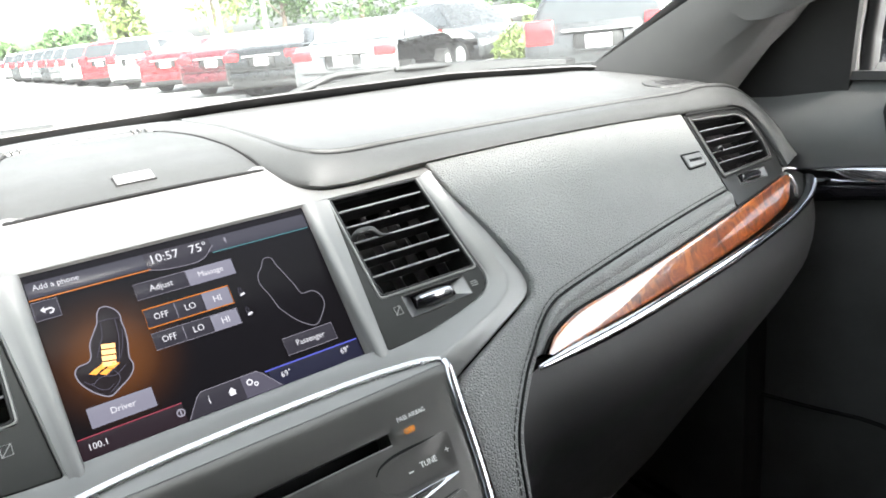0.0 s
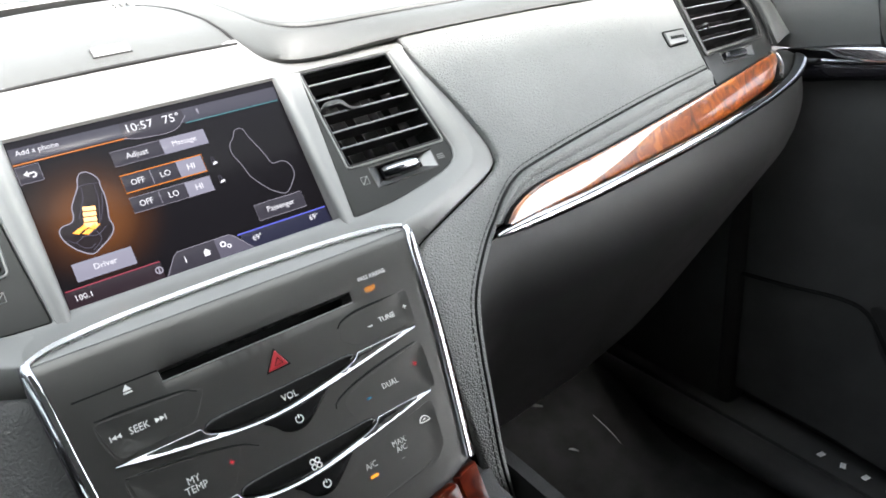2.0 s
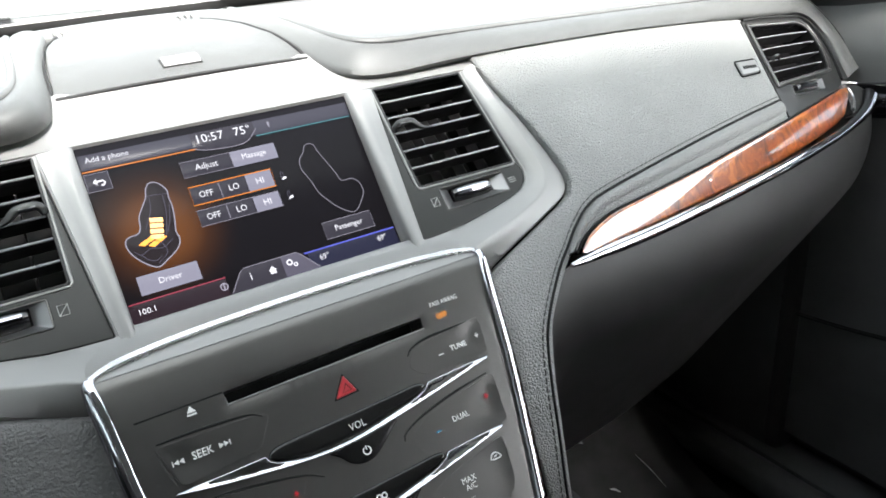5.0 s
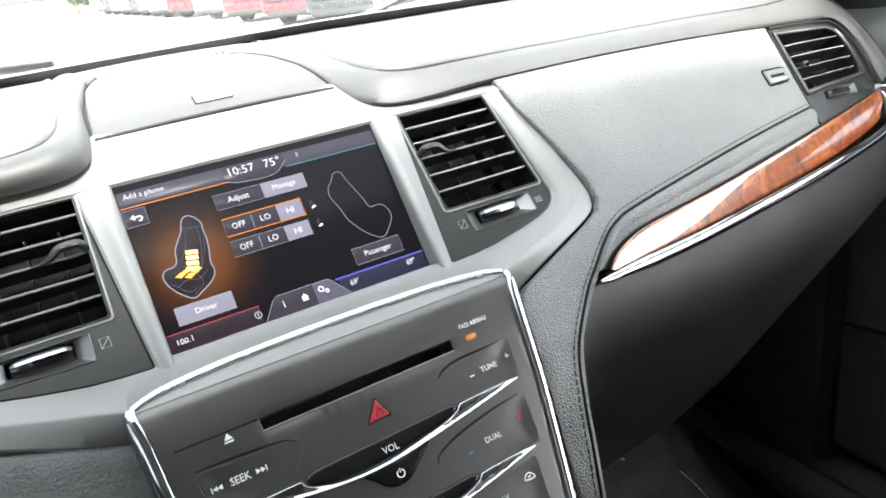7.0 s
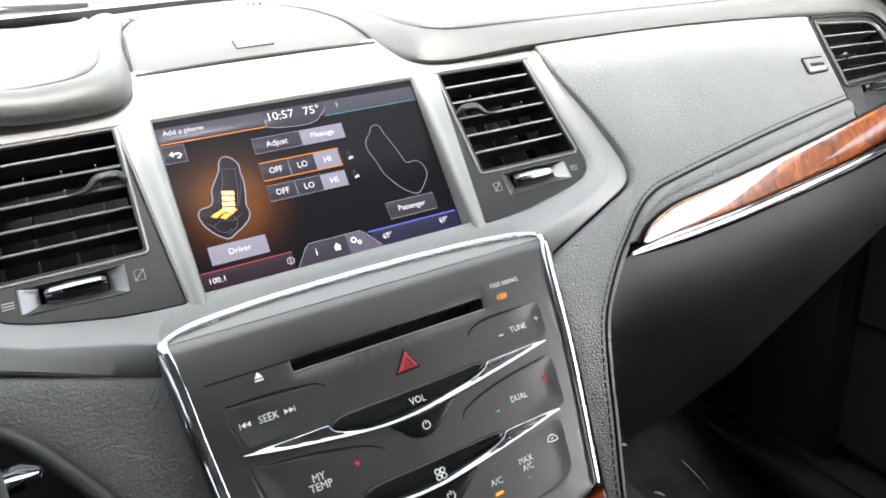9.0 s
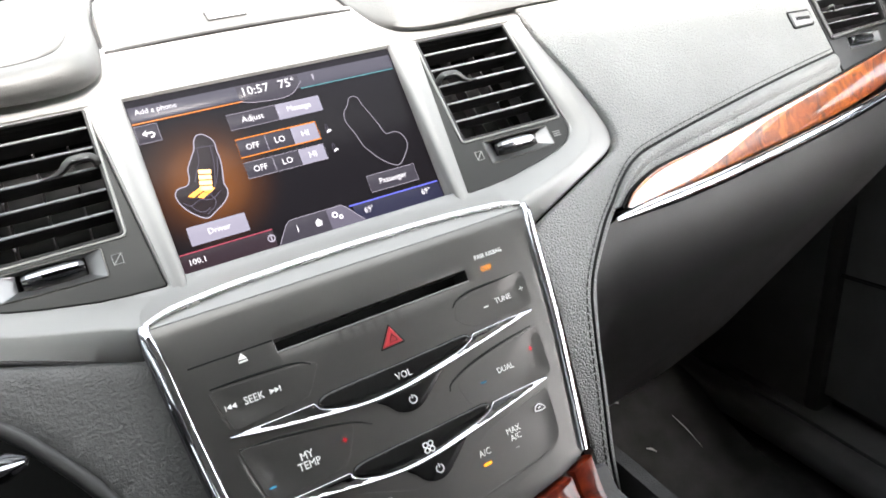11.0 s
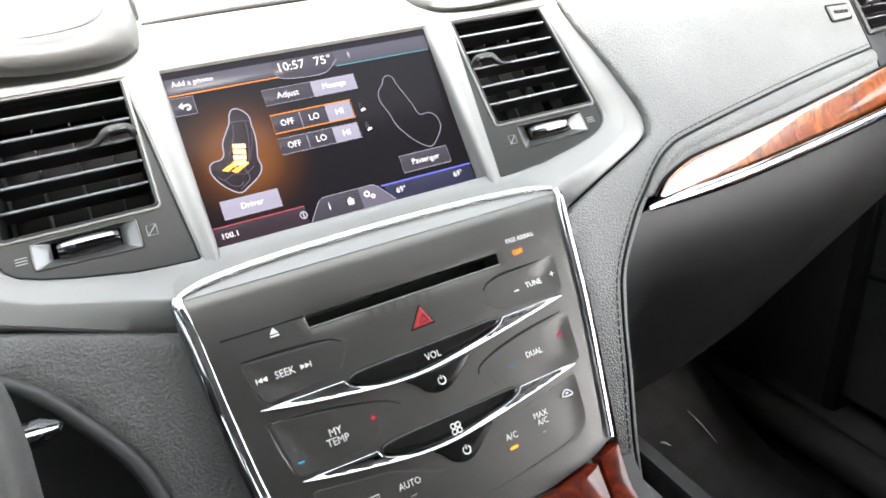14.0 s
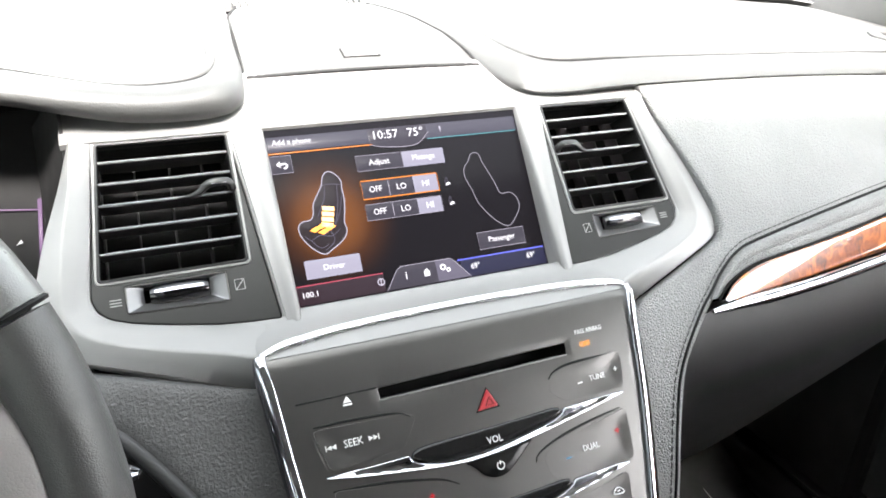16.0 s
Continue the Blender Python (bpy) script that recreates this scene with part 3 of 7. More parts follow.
# bezel
WING = [(0.197, 0.067), (0.204, 0.033), (0.215, 0.002), (0.2245, -0.035), (0.2243, -0.050), (0.2190, -0.058), (0.2078, -0.0638), (0.1378, -0.0910), (0.128, -0.096)]
OUTLINE = [(0.196, 0.0605)] + WING[1:] + [(-x, z) for x, z in reversed(WING[1:])] + [(-0.196, 0.0605)]
INSERT = [(0.1090, 0.0572), (0.0978, -0.0592), (0.115, -0.0585), (0.133, -0.0568), (0.160, -0.0518), (0.176, -0.0480), (0.1870, -0.0440), (0.1930, -0.0390), (0.1955, -0.0320), (0.1945, -0.0230), (0.1885, 0.0240), (0.1840, 0.0572)]
VENT = rounded([(0.1098, 0.0572), (0.1113, -0.0224), (0.1905, -0.0228), (0.1822, 0.0572)], [0.0015, 0.003, 0.003, 0.0015])
GLASS = rounded([(-0.0878, 0.0592), (-0.0878, -0.0555), (0.0878, -0.0555), (0.0878, 0.0592)], 0.0015)
bezel = part("centre_bezel", patch([rounded(OUTLINE, [0.002] + [0.01] * 3 + [0.004] * 3 + [0.004, 0.002] + [0.002, 0.004] + [0.004] * 3 + [0.01] * 3 + [0.002]),
                                    GLASS, rounded(INSERT, 0.002), rounded(mirrored(INSERT), 0.002)], F, 0.03, 0.0022), silver, dash, "satin silver centre bezel", 14)
part("bezel_brow", sheet(lambda u, v: D(lerp(-0.2, 0.2, u), table(lerp(0.0585, 0.112, v), [(0.0585, -0.0012), (0.0615, 0.0003), (0.07, 0.0065), (0.106, 0.033), (0.112, 0.038)]), lerp(0.0585, 0.112, v)), 25, 14, 0.004),
     silver, bezel, "sloping satin silver brow over the display")


EDGE = [(0, -0.0712), (0.06, -0.0722), (0.095, -0.0748), (0.111, -0.0768), (0.1176, -0.0790)]


def ledge(u, v):
    x = lerp(-0.1176, 0.1176, u)
    zt, zb = table(abs(x), [(0.0875, -0.0562), (0.098, -0.0595), (0.1176, -0.0586)]), table(abs(x), EDGE)
    yt, yb = -0.0066 + 0.114 * zt, table(abs(x), [(0, -0.0306), (0.09, -0.0310), (0.1176, -0.0316)])
    return D(x, lerp(yt, yb, v ** 1.25), lerp(zt, zb, v))


part("bezel_ledge", sheet(lambda u, v: ledge(u, 1 - v), 41, 9, 0.003), silver, bezel, "satin silver ledge under the display")
CREASE = [(0.1945, 0.060), (0.198, 0.033), (0.2045, 0.002), (0.2085, -0.030), (0.2065, -0.042), (0.1985, -0.0515), (0.1820, -0.0594), (0.1643, -0.0650), (0.1460, -0.0701), (0.1298, -0.0747), (0.1176, -0.0790), (0.1060, -0.0790)]
INNER = [(0.1842, 0.0572), (0.1880, 0.030), (0.1920, -0.002), (0.1965, -0.030), (0.1940, -0.0395), (0.1885, -0.0438), (0.1760, -0.0482), (0.1590, -0.0522), (0.1400, -0.0560), (0.1260, -0.0580), (0.1176, -0.0586), (0.1080, -0.0600)]
OUTER = [(0.1955, 0.0605), (0.2035, 0.033), (0.2145, 0.002), (0.2236, -0.035), (0.2236, -0.050), (0.2180, -0.0580), (0.2040, -0.0645), (0.1800, -0.0738), (0.1600, -0.0816), (0.1400, -0.0896), (0.1240, -0.0958), (0.1080, -0.1010)]
for sx in (-1, 1):
    # upright bars beside the display: a ridge between two slopes
    rows = []
    for z in (0.0578, 0.03, -0.03, -0.0592, -0.0660):
        wide = lerp(0.0095, 0.0210, (z + 0.0592) / 0.117)
        rows.append([F(sx * (0.0875 + wide * t), z, d) for t, d in ((0.0, 0.005), (0.02, -0.0010), (0.15, -0.0032), (0.42, -0.0036), (0.62, -0.0018), (0.93, -0.0012), (1.0, 0.005))])
    part("display_pillar", loft(rows if sx < 0 else [r[::-1] for r in rows]), silver, bezel, "", 50)
    # the band round the vent: a slope up to a crease, and an underside that falls back
    crest = flowing([(x, z, 0) for x, z in CREASE])
    rows, k = [], len(crest)
    for n, (p, q, o) in enumerate(zip(flowing([(x, z, 0) for x, z in INNER]), crest, flowing([(x, z, 0) for x, z in OUTER]))):
        out = 0.0040 + 0.0114 * smooth01((n / (k - 1) - 0.45) / 0.55) ** 1.3
        mid = [(p, 0.0010), (p.lerp(q, 0.06), -0.0004), (p.lerp(q, 0.5), -0.45 * out), (p.lerp(q, 0.92), -0.93 * out), (q, -out), (q.lerp(o, 0.10), -0.97 * out), (q.lerp(o, 0.5), -0.52 * out - 0.0003), (q.lerp(o, 0.94), -0.0012), (o, 0.004)]
        rows.append([F(sx * v.x, v.y, d) for v, d in mid])
    part("wing_band", loft(rows if sx < 0 else [r[::-1] for r in rows]), silver, bezel, "", 50)


def well(outline, fn, d0, d1):
    """The walls and floor of a recess."""
    a, b = [fn(x, z, d0) for x, z in outline], [fn(x, z, d1) for x, z in outline]
    k = len(a)
    return a + b, [(i, (i + 1) % k, k + (i + 1) % k, k + i) for i in range(k)] + [tuple(range(k, 2 * k))]


def edges_at(outline, z):
    """The outline's least and greatest x at that height."""
    xs = []
    for i in range(len(outline)):
        (x0, z0), (x1, z1) = outline[i - 1], outline[i]
        if (z0 > z) != (z1 > z):
            xs.append(x0 + (x1 - x0) * (z - z0) / (z1 - z0))
    return min(xs), max(xs)


def air_vent(label, plate, opening, thumb, fn, sx, rows, fins, knob_x, knob_row, group="", tilt=0.0):
    """A dash outlet: surround plate, well, slats with a slider, cross fins behind, and a thumb wheel in its recess."""
    v = thing("air_vent", label, "air vent", fn(sum(p[0] for p in opening) / len(opening), rows[2], 0.02), group)
    part("surround", patch([plate, opening, thumb], lambda x, z, d=0.0: fn(x, z, d + 0.0016), 0.01, 0.0010), dark_graphite, v, "graphite satin surround", 14)
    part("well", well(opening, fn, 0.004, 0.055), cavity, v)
    cx0, cz0 = sum(p[0] for p in opening) / len(opening), sum(p[1] for p in opening) / len(opening)
    part("opening_rim", sweep([fn(x, z, 0.0010) for x, z in opening], ring(0.0010, 6), OUT, True), slat_black, v)
    part("rim_edge", sweep([fn(x + math.copysign(0.0014, x - cx0), z + math.copysign(0.0014, z - cz0), 0.0013) for x, z in opening], ring(0.0010, 6), OUT, True), silver, v, "thin bright rim")
    for n, z in enumerate(rows):
        a, b = edges_at(opening, z)
        tip = [fn(lerp(a, b, t), z + tilt * (lerp(a, b, t) - a), 0.0135) for t in np.linspace(0.012, 0.988, 6)]
        slat = part("slat", sweep(tip, [(-0.0003, -0.011), (0.0003, -0.011), (0.0007, 0.006), (0.0006, 0.0096), (-0.0006, 0.0096), (-0.0007, 0.006)], OUT), slat_black, v)
        # paler bar paints in the light that the slat's edge catches
        part("slat_edge", sweep([p + OUT * 0.0099 for p in tip], ring(0.0009, 8), OUT), slat_grey, slat)
        if n == knob_row:
            # a tab on an arm that bends up from the slat
            wide = 0.9 if len(rows) == 5 else 0.55
            arm = [fn(knob_x + sx * t * wide, z + h * wide, d) for t, h, d in spline([(0.026, -0.0002, 0.0030), (0.017, 0.0000, 0.0012), (0.012, 0.0016, -0.0006), (0.0085, 0.0042, -0.0022), (0.0045, 0.0056, -0.0036), (-0.0035, 0.0058, -0.0036), (-0.0070, 0.0045, -0.0022), (-0.0085, 0.0020, 0.0010)], 24)]
            knob = part("slider", sweep(arm, bar(0.0052, 0.0058, 0.35), OUT, scale=[lerp(0.22, 0.95, smooth01((i - 2) / 9)) * wide for i in range(24)]), vent_black, v, "gloss black slider tab")
            for h in (0.0066, 0.0044):
                part("grip_rib", sweep([fn(knob_x + sx * t * wide, z + h * wide, -0.0062 * wide) for t in (0.0050, 0.0, -0.0045)], bar(0.0009, 0.0007, 0.4), OUT), slat_grey, knob)
    lo, hi = min(p[1] for p in opening), max(p[1] for p in opening)
    for x in fins:
        part("cross_fin", sweep([fn(x + 0.004 * sx, lo + 0.002, 0.034), fn(x, hi - 0.002, 0.034)], bar(0.0010, 0.014, 0.3, 2), OUT), fin_grey, v)
    cx, cz = sum(p[0] for p in thumb) / len(thumb), sum(p[1] for p in thumb) / len(thumb)
    floor_of = [(cx + (x - cx) * 0.66, cz + 0.0020 + (z - cz) * 0.62) for x, z in thumb]
    rim_pts, low_pts = [fn(x, z, 0.0014) for x, z in thumb], [fn(x, z, 0.0070) for x, z in floor_of]
    k = len(rim_pts)
    part("thumb_recess", (rim_pts + low_pts, [(i, (i + 1) % k, k + (i + 1) % k, k + i) for i in range(k)]), lip_silver, v, "satin silver recess", 20)
    part("recess_edge", sweep([fn(x, z, 0.0016) for x, z in thumb], ring(0.0005, 6), OUT, True), graphite, v)
    part("recess_floor", well(floor_of, fn, 0.0072, 0.02), cavity, v)
    xs = [p[0] for p in thumb]
    half = (max(xs) - min(xs)) * 0.29
    spindle = [fn(cx - sx * 0.001 + t * half, cz + 0.0016, 0.0065) for t in np.linspace(-1, 1, 13)]
    wheel = part("thumb_wheel", sweep(spindle, ring(0.0062, 14), OUT, scale=[0.72 + 0.28 * (1 - t * t) ** 0.5 for t in np.linspace(-1, 1, 13)]), piano, v, "gloss black thumb wheel with a chrome band")
    part("chrome_band", sweep([p + OUT * 0.0004 + UPF * 0.0004 for p in spindle[1:-1]], [(-0.0024, 0.0045), (0.0024, 0.0045), (0.0019, 0.0060), (0.0, 0.0067), (-0.0019, 0.0060)], OUT, scale=[0.75 + 0.25 * (1 - t * t) ** 0.5 for t in np.linspace(-0.84, 0.84, 11)]), chrome, wheel)
    return v


ROWS_V = [0.0468, 0.0338, 0.0209, 0.0066, -0.0072]
THUMB = rounded([(0.1245, -0.0272), (0.1778, -0.0275), (0.1782, -0.0422), (0.1248, -0.0438)], 0.0012)
air_vent("centre air vent beside the leather glovebox face, black slats", rounded([(p[0], p[1]) for p in INSERT], 0.002), VENT, THUMB, F, 1, ROWS_V, [0.1235, 0.143, 0.1635, 0.183], 0.1195, 2, "centre air vents")
air_vent("centre air vent beside the steering column, black slats", rounded(mirrored(INSERT), 0.002), mirrored(VENT), mirrored(THUMB), F, -1, ROWS_V, [-0.1235, -0.143, -0.1635, -0.183], -0.1195, 2, "centre air vents")
for sx in (-1, 1):
    # outlet symbols, worn off in part
    for k in range(3):
        part("symbol_bar", patch([[(sx * 0.1835 - 0.003, -0.0372 + 0.0016 * k), (sx * 0.1835 + 0.003, -0.0372 + 0.0016 * k), (sx * 0.1835 + 0.003, -0.0366 + 0.0016 * k), (sx * 0.1835 - 0.003, -0.0366 + 0.0016 * k)]], lambda x, z, d=0.0: F(x, z, d + 0.0013), 0.0003, 0.0001), print_grey, dash)
    sq = [(sx * 0.118 - 0.0026, -0.0388), (sx * 0.118 + 0.0026, -0.0388), (sx * 0.118 + 0.0026, -0.0328), (sx * 0.118 - 0.0026, -0.0328)]
    part("symbol_square", join(sweep([F(x, z, 0.0013) for x, z in sq], ring(0.0003, 5), OUT, True), sweep([F(*sq[0], 0.0013), F(*sq[2], 0.0013)], ring(0.0003, 5), OUT)), print_grey, dash)

# ---- display ----
screen = thing("touch_display", "lit colour touch display showing seat massage settings", "display", D(0, 0.005, -0.055))
m, t, b = nodes_of("display_glass")
b.inputs["Base Color"].default_value, b.inputs["Roughness"].default_value, b.inputs["Specular IOR Level"].default_value = (0.003, 0.003, 0.004, 1), 0.24, 0.03
geo = t.nodes.new("ShaderNodeNewGeometry")
dist = t.nodes.new("ShaderNodeVectorMath")
dist.operation = "DISTANCE"
t.links.new(geo.outputs["Position"], dist.inputs[0])
dist.inputs[1].default_value = D(-0.056, 0, -0.003)
fade = t.nodes.new("ShaderNodeMapRange")
fade.interpolation_type = "SMOOTHERSTEP"
fade.inputs["From Min"].default_value, fade.inputs["From Max"].default_value = 0.004, 0.050
fade.inputs["To Min"].default_value, fade.inputs["To Max"].default_value = 1.0, 0.0
t.links.new(dist.outputs["Value"], fade.inputs["Value"])
tone = ramp(t, fade.outputs[0], [(0.0, (0.008, 0.007, 0.008)), (0.5, (0.050, 0.020, 0.009)), (1.0, (0.15, 0.056, 0.017))])
t.links.new(tone.outputs[0], b.inputs["Emission Color"])
LIT = 0.07
b.inputs["Emission Strength"].default_value = LIT
display_glass = m


def shown(name, color):
    return glowing("shown_" + name, color, LIT, 0.2)


ui_bar, ui_tab, ui_dark = shown("bar", (0.05, 0.050, 0.068)), shown("tab", (0.10, 0.095, 0.13)), shown("dark", (0.035, 0.032, 0.042))
ui_light, ui_white, ui_line = shown("light", (0.26, 0.26, 0.33)), shown("white", (0.85, 0.86, 0.92)), shown("line", (0.30, 0.29, 0.35))
ui_orange, ui_cyan, ui_red, ui_blue, ui_fire = shown("orange", (0.62, 0.20, 0.03)), shown("cyan", (0.06, 0.22, 0.25)), shown("red", (0.32, 0.05, 0.08)), shown("blue", (0.10, 0.12, 0.55)), shown("fire", (1.6, 0.62, 0.10))
ui_pale = shown("pale_fire", (2.2, 1.2, 0.45))
ui_dusk, ui_rose = shown("dusk", (0.016, 0.017, 0.040)), shown("rose", (0.022, 0.011, 0.015))
glass = part("glass", patch([GLASS], lambda x, z, d=0.0: S(x, z, d + 0.001), 0.004, 0.0004), display_glass, screen, "dark glass with an orange glow")


def quad(x0, z0, x1, z1, lift=0.0002, r=0.0):
    p = [(x0, z0), (x1, z0), (x1, z1), (x0, z1)]
    return patch([rounded(p, r) if r else p], lambda x, z, d=0.0: S(x, z, d + 0.001 - lift), lift * 0.5, 0.00002)


def outline_of(p, r, lift=0.0004, closed=True):
    return sweep([S(x, z, 0.001 - lift) for x, z in p], ring(r, 4), OUT, closed)


def shape(p, lift=0.0003):
    return patch([p], lambda x, z, d=0.0: S(x, z, d + 0.001 - lift), lift * 0.5, 0.00002)


def say(body, tall, x, z, material=ui_white, wide=1.0):
    return text("lettering", body, tall, x, z, lambda a, b, d=0.0: S(a, b, d + 0.001), material, glass, 0.0006, 0.0001, wide)


part("status_bar", quad(-0.087, 0.0428, 0.0865, 0.0525), ui_bar, glass)
part("rule", quad(-0.0872, 0.0414, -0.0198, 0.0422, 0.0004), ui_orange, glass)
part("rule", quad(0.019, 0.0418, 0.0858, 0.0425, 0.0004), ui_cyan, glass)
part("clock_tab", shape([(-0.0215, 0.0425), (-0.0115, 0.0393), (0.0100, 0.0390), (0.0195, 0.0450), (0.0195, 0.0524), (-0.0215, 0.0524)]), ui_dark, glass)
part("tab_edge", outline_of(spline([(-0.0215, 0.0418), (-0.0115, 0.0393), (0.0100, 0.0390), (0.0205, 0.0470)], 14), 0.00025, 0.0005, False), ui_line, glass)
say("Add a phone", 0.0034, -0.0712, 0.0487, wide=0.98)
say("10:57", 0.0056, -0.0102, 0.0475, wide=1.05)
say("75\u00b0", 0.0056, 0.0112, 0.0474, wide=1.05)
part("microphone_sign", join(quad(0.0287, 0.0473, 0.0301, 0.0503, 0.0004, 0.0006), quad(0.0291, 0.0460, 0.0297, 0.0472, 0.0004)), ui_line, glass)
part("back_key", quad(-0.0868, 0.0290, -0.0735, 0.0402, 0.0002, 0.0006), ui_dark, glass)
part("key_edge", outline_of([(-0.0868, 0.0290), (-0.0735, 0.0290), (-0.0735, 0.0402), (-0.0868, 0.0402)], 0.0002), ui_line, glass)
part("back_arrow", join(shape([(-0.0833, 0.0348), (-0.0808, 0.0369), (-0.0808, 0.0327)], 0.0005), outline_of([(-0.081, 0.0348), (-0.0775, 0.0350), (-0.0765, 0.0338), (-0.0775, 0.0322), (-0.079, 0.0322)], 0.0006, 0.0005, False)), ui_white, glass)
part("key", quad(-0.0330, 0.0248, -0.0018, 0.0350), ui_dark, glass)
part("key_edge", outline_of([(-0.0330, 0.0248), (-0.0018, 0.0248), (-0.0018, 0.0350), (-0.0330, 0.0350)], 0.00016), ui_line, glass)
part("key", quad(-0.0014, 0.0246, 0.0282, 0.0352), ui_light, glass)
say("Adjust", 0.0040, -0.0176, 0.0299, wide=0.95)
say("Massage", 0.0036, 0.0132, 0.0302, wide=0.95)
for z, lit in ((0.0062, True), (-0.0078, False)):
    top = z + (0.0120 if lit else 0.0104)
    part("key", quad(-0.0326, z, 0.0022, top), ui_dark, glass)
    part("key", quad(0.0026, z + 0.0002, 0.0196, top - 0.0002), ui_light, glass)
    part("key_edge", outline_of([(-0.0328, z), (0.0200, z), (0.0200, top), (-0.0328, top)], 0.0004 if lit else 0.00016), ui_orange if lit else ui_line, glass)
    part("divider", quad(-0.0147, z + 0.001, -0.0143, top - 0.001, 0.0004), ui_line, glass)
    mz = (z + top) / 2 - 0.0002
    say("OFF", 0.0040, -0.0236, mz, wide=0.88)
    say("LO", 0.0040, -0.0060, mz, wide=0.95)
    say("HI", 0.0040, 0.0110, mz, wide=1.0)
for z in (0.0118, -0.0017):
    part("seat_sign", shape([(0.0250, z - 0.0030), (0.0284, z - 0.0022), (0.0280, z - 0.0008), (0.0262, z - 0.0010), (0.0254, z - 0.0018)], 0.0005), ui_white, glass)
    part("seat_sign", outline_of([(0.0250, z - 0.0028), (0.0250, z + 0.0008), (0.0256, z + 0.0028), (0.0265, z + 0.0026), (0.0268, z - 0.0006)], 0.00018, 0.0005, False), ui_tab, glass)
part("key", quad(-0.0776, -0.0386, -0.0424, -0.0270, 0.0002, 0.0004), ui_light, glass)
say("Driver", 0.0036, -0.0596, -0.0327)
part("key", quad(0.0394, -0.0374, 0.0742, -0.0260), ui_dark, glass)
part("key_edge", outline_of([(0.0394, -0.0374), (0.0742, -0.0374), (0.0742, -0.0260), (0.0394, -0.0260)], 0.00018), ui_line, glass)
say("Passenger", 0.0038, 0.0568, -0.0316, wide=0.92)
SEAT = [(-0.0542, 0.0268), (-0.0510, 0.0270), (-0.0474, 0.0243), (-0.0451, 0.0200), (-0.0455, 0.0150), (-0.0452, 0.0096), (-0.0461, 0.0022), (-0.0479, -0.0060), (-0.0472, -0.0105), (-0.0484, -0.0145), (-0.0520, -0.0182), (-0.0584, -0.0221), (-0.0638, -0.0246), (-0.0697, -0.0208), (-0.0741, -0.0156), (-0.0765, -0.0107), (-0.0769, -0.0058), (-0.0743, -0.0029), (-0.0688, -0.0022), (-0.0664, 0.0012), (-0.0653, 0.0073), (-0.0618, 0.0130), (-0.0580, 0.0187), (-0.0566, 0.0236)]
part("seat_fill", shape(spline(SEAT + SEAT[:1], 72)[:-1], 0.0002), shown("seat_fill", (0.016, 0.010, 0.010)), glass)
part("seat_drawing", outline_of(spline(SEAT + SEAT[:1], 72)[:-1], 0.00040), ui_line, glass)
for run in ([(-0.0580, 0.0187), (-0.0530, 0.0190), (-0.0457, 0.0180)], [(-0.0563, 0.0181), (-0.0575, 0.0110), (-0.0600, 0.0060), (-0.0640, -0.0010)], [(-0.0484, 0.0180), (-0.0492, 0.0090), (-0.0512, 0.0010), (-0.0548, -0.0083), (-0.0632, -0.0130)], [(-0.0464, 0.0110), (-0.0490, 0.0020), (-0.0525, -0.0055)],
            [(-0.0575, -0.0112), (-0.0560, -0.0150), (-0.0572, -0.0185), (-0.0629, -0.0224)], [(-0.0740, -0.0120), (-0.0705, -0.0150), (-0.0647, -0.0125), (-0.0575, -0.0139), (-0.0510, -0.0100)], [(-0.0705, -0.0150), (-0.0680, -0.0185), (-0.0640, -0.0205), (-0.0600, -0.0185)]):
    part("seat_drawing", outline_of(spline(run, 14), 0.00022, 0.0004, False), ui_tab, glass)
OTHER = [(0.0472, 0.0281), (0.0506, 0.0293), (0.0540, 0.0270), (0.0543, 0.0235), (0.0575, 0.0152), (0.0611, 0.0056), (0.0633, -0.0012), (0.0702, -0.0014), (0.0745, -0.0049), (0.0755, -0.0117), (0.0718, -0.0178), (0.0648, -0.0242), (0.0583, -0.0216), (0.0523, -0.0159), (0.0470, -0.0084), (0.0450, -0.0045), (0.0430, 0.0036), (0.0397, 0.0133), (0.0411, 0.0200), (0.0445, 0.0233)]
part("seat_drawing", outline_of(spline(OTHER + OTHER[:1], 60)[:-1], 0.00036), shown("outline", (0.18, 0.175, 0.21)), glass)
for k in range(4):
    z, x = 0.0046 - 0.0034 * k, -0.0008 * k
    part("massage_pad", shape([(-0.0602 + x, z - 0.0016), (-0.0530 + x, z - 0.0030), (-0.0527 + x, z - 0.0004), (-0.0599 + x, z + 0.0010)], 0.0006), ui_pale, glass)
for a, bq in ((-0.0625, -0.0066), (-0.0668, -0.0084), (-0.0572, -0.0080), (-0.0618, -0.0102)):
    part("massage_pad", shape([(a - 0.0036, bq - 0.0004), (a - 0.0004, bq - 0.0020), (a + 0.0036, bq + 0.0002), (a + 0.0004, bq + 0.0016)], 0.0006), ui_fire, glass)
part("lower_bar", quad(-0.0868, -0.0535, -0.0300, -0.0424), ui_rose, glass)
part("lower_bar", quad(0.0235, -0.0535, 0.0865, -0.0424), ui_dusk, glass)
part("rule", quad(-0.0862, -0.0424, -0.0300, -0.0417, 0.0005), ui_red, glass)
part("rule", quad(0.0215, -0.0424, 0.0862, -0.0414, 0.0005), ui_blue, glass)
part("home_tab", shape([(-0.0290, -0.0535), (-0.0210, -0.0420), (-0.0180, -0.0398), (0.0060, -0.0395), (0.0060, -0.0535)], 0.0004), ui_dark, glass)
part("settings_tab", shape([(0.0060, -0.0535), (0.0060, -0.0395), (0.0165, -0.0398), (0.0195, -0.0420), (0.0290, -0.0535)], 0.0004), ui_tab, glass)
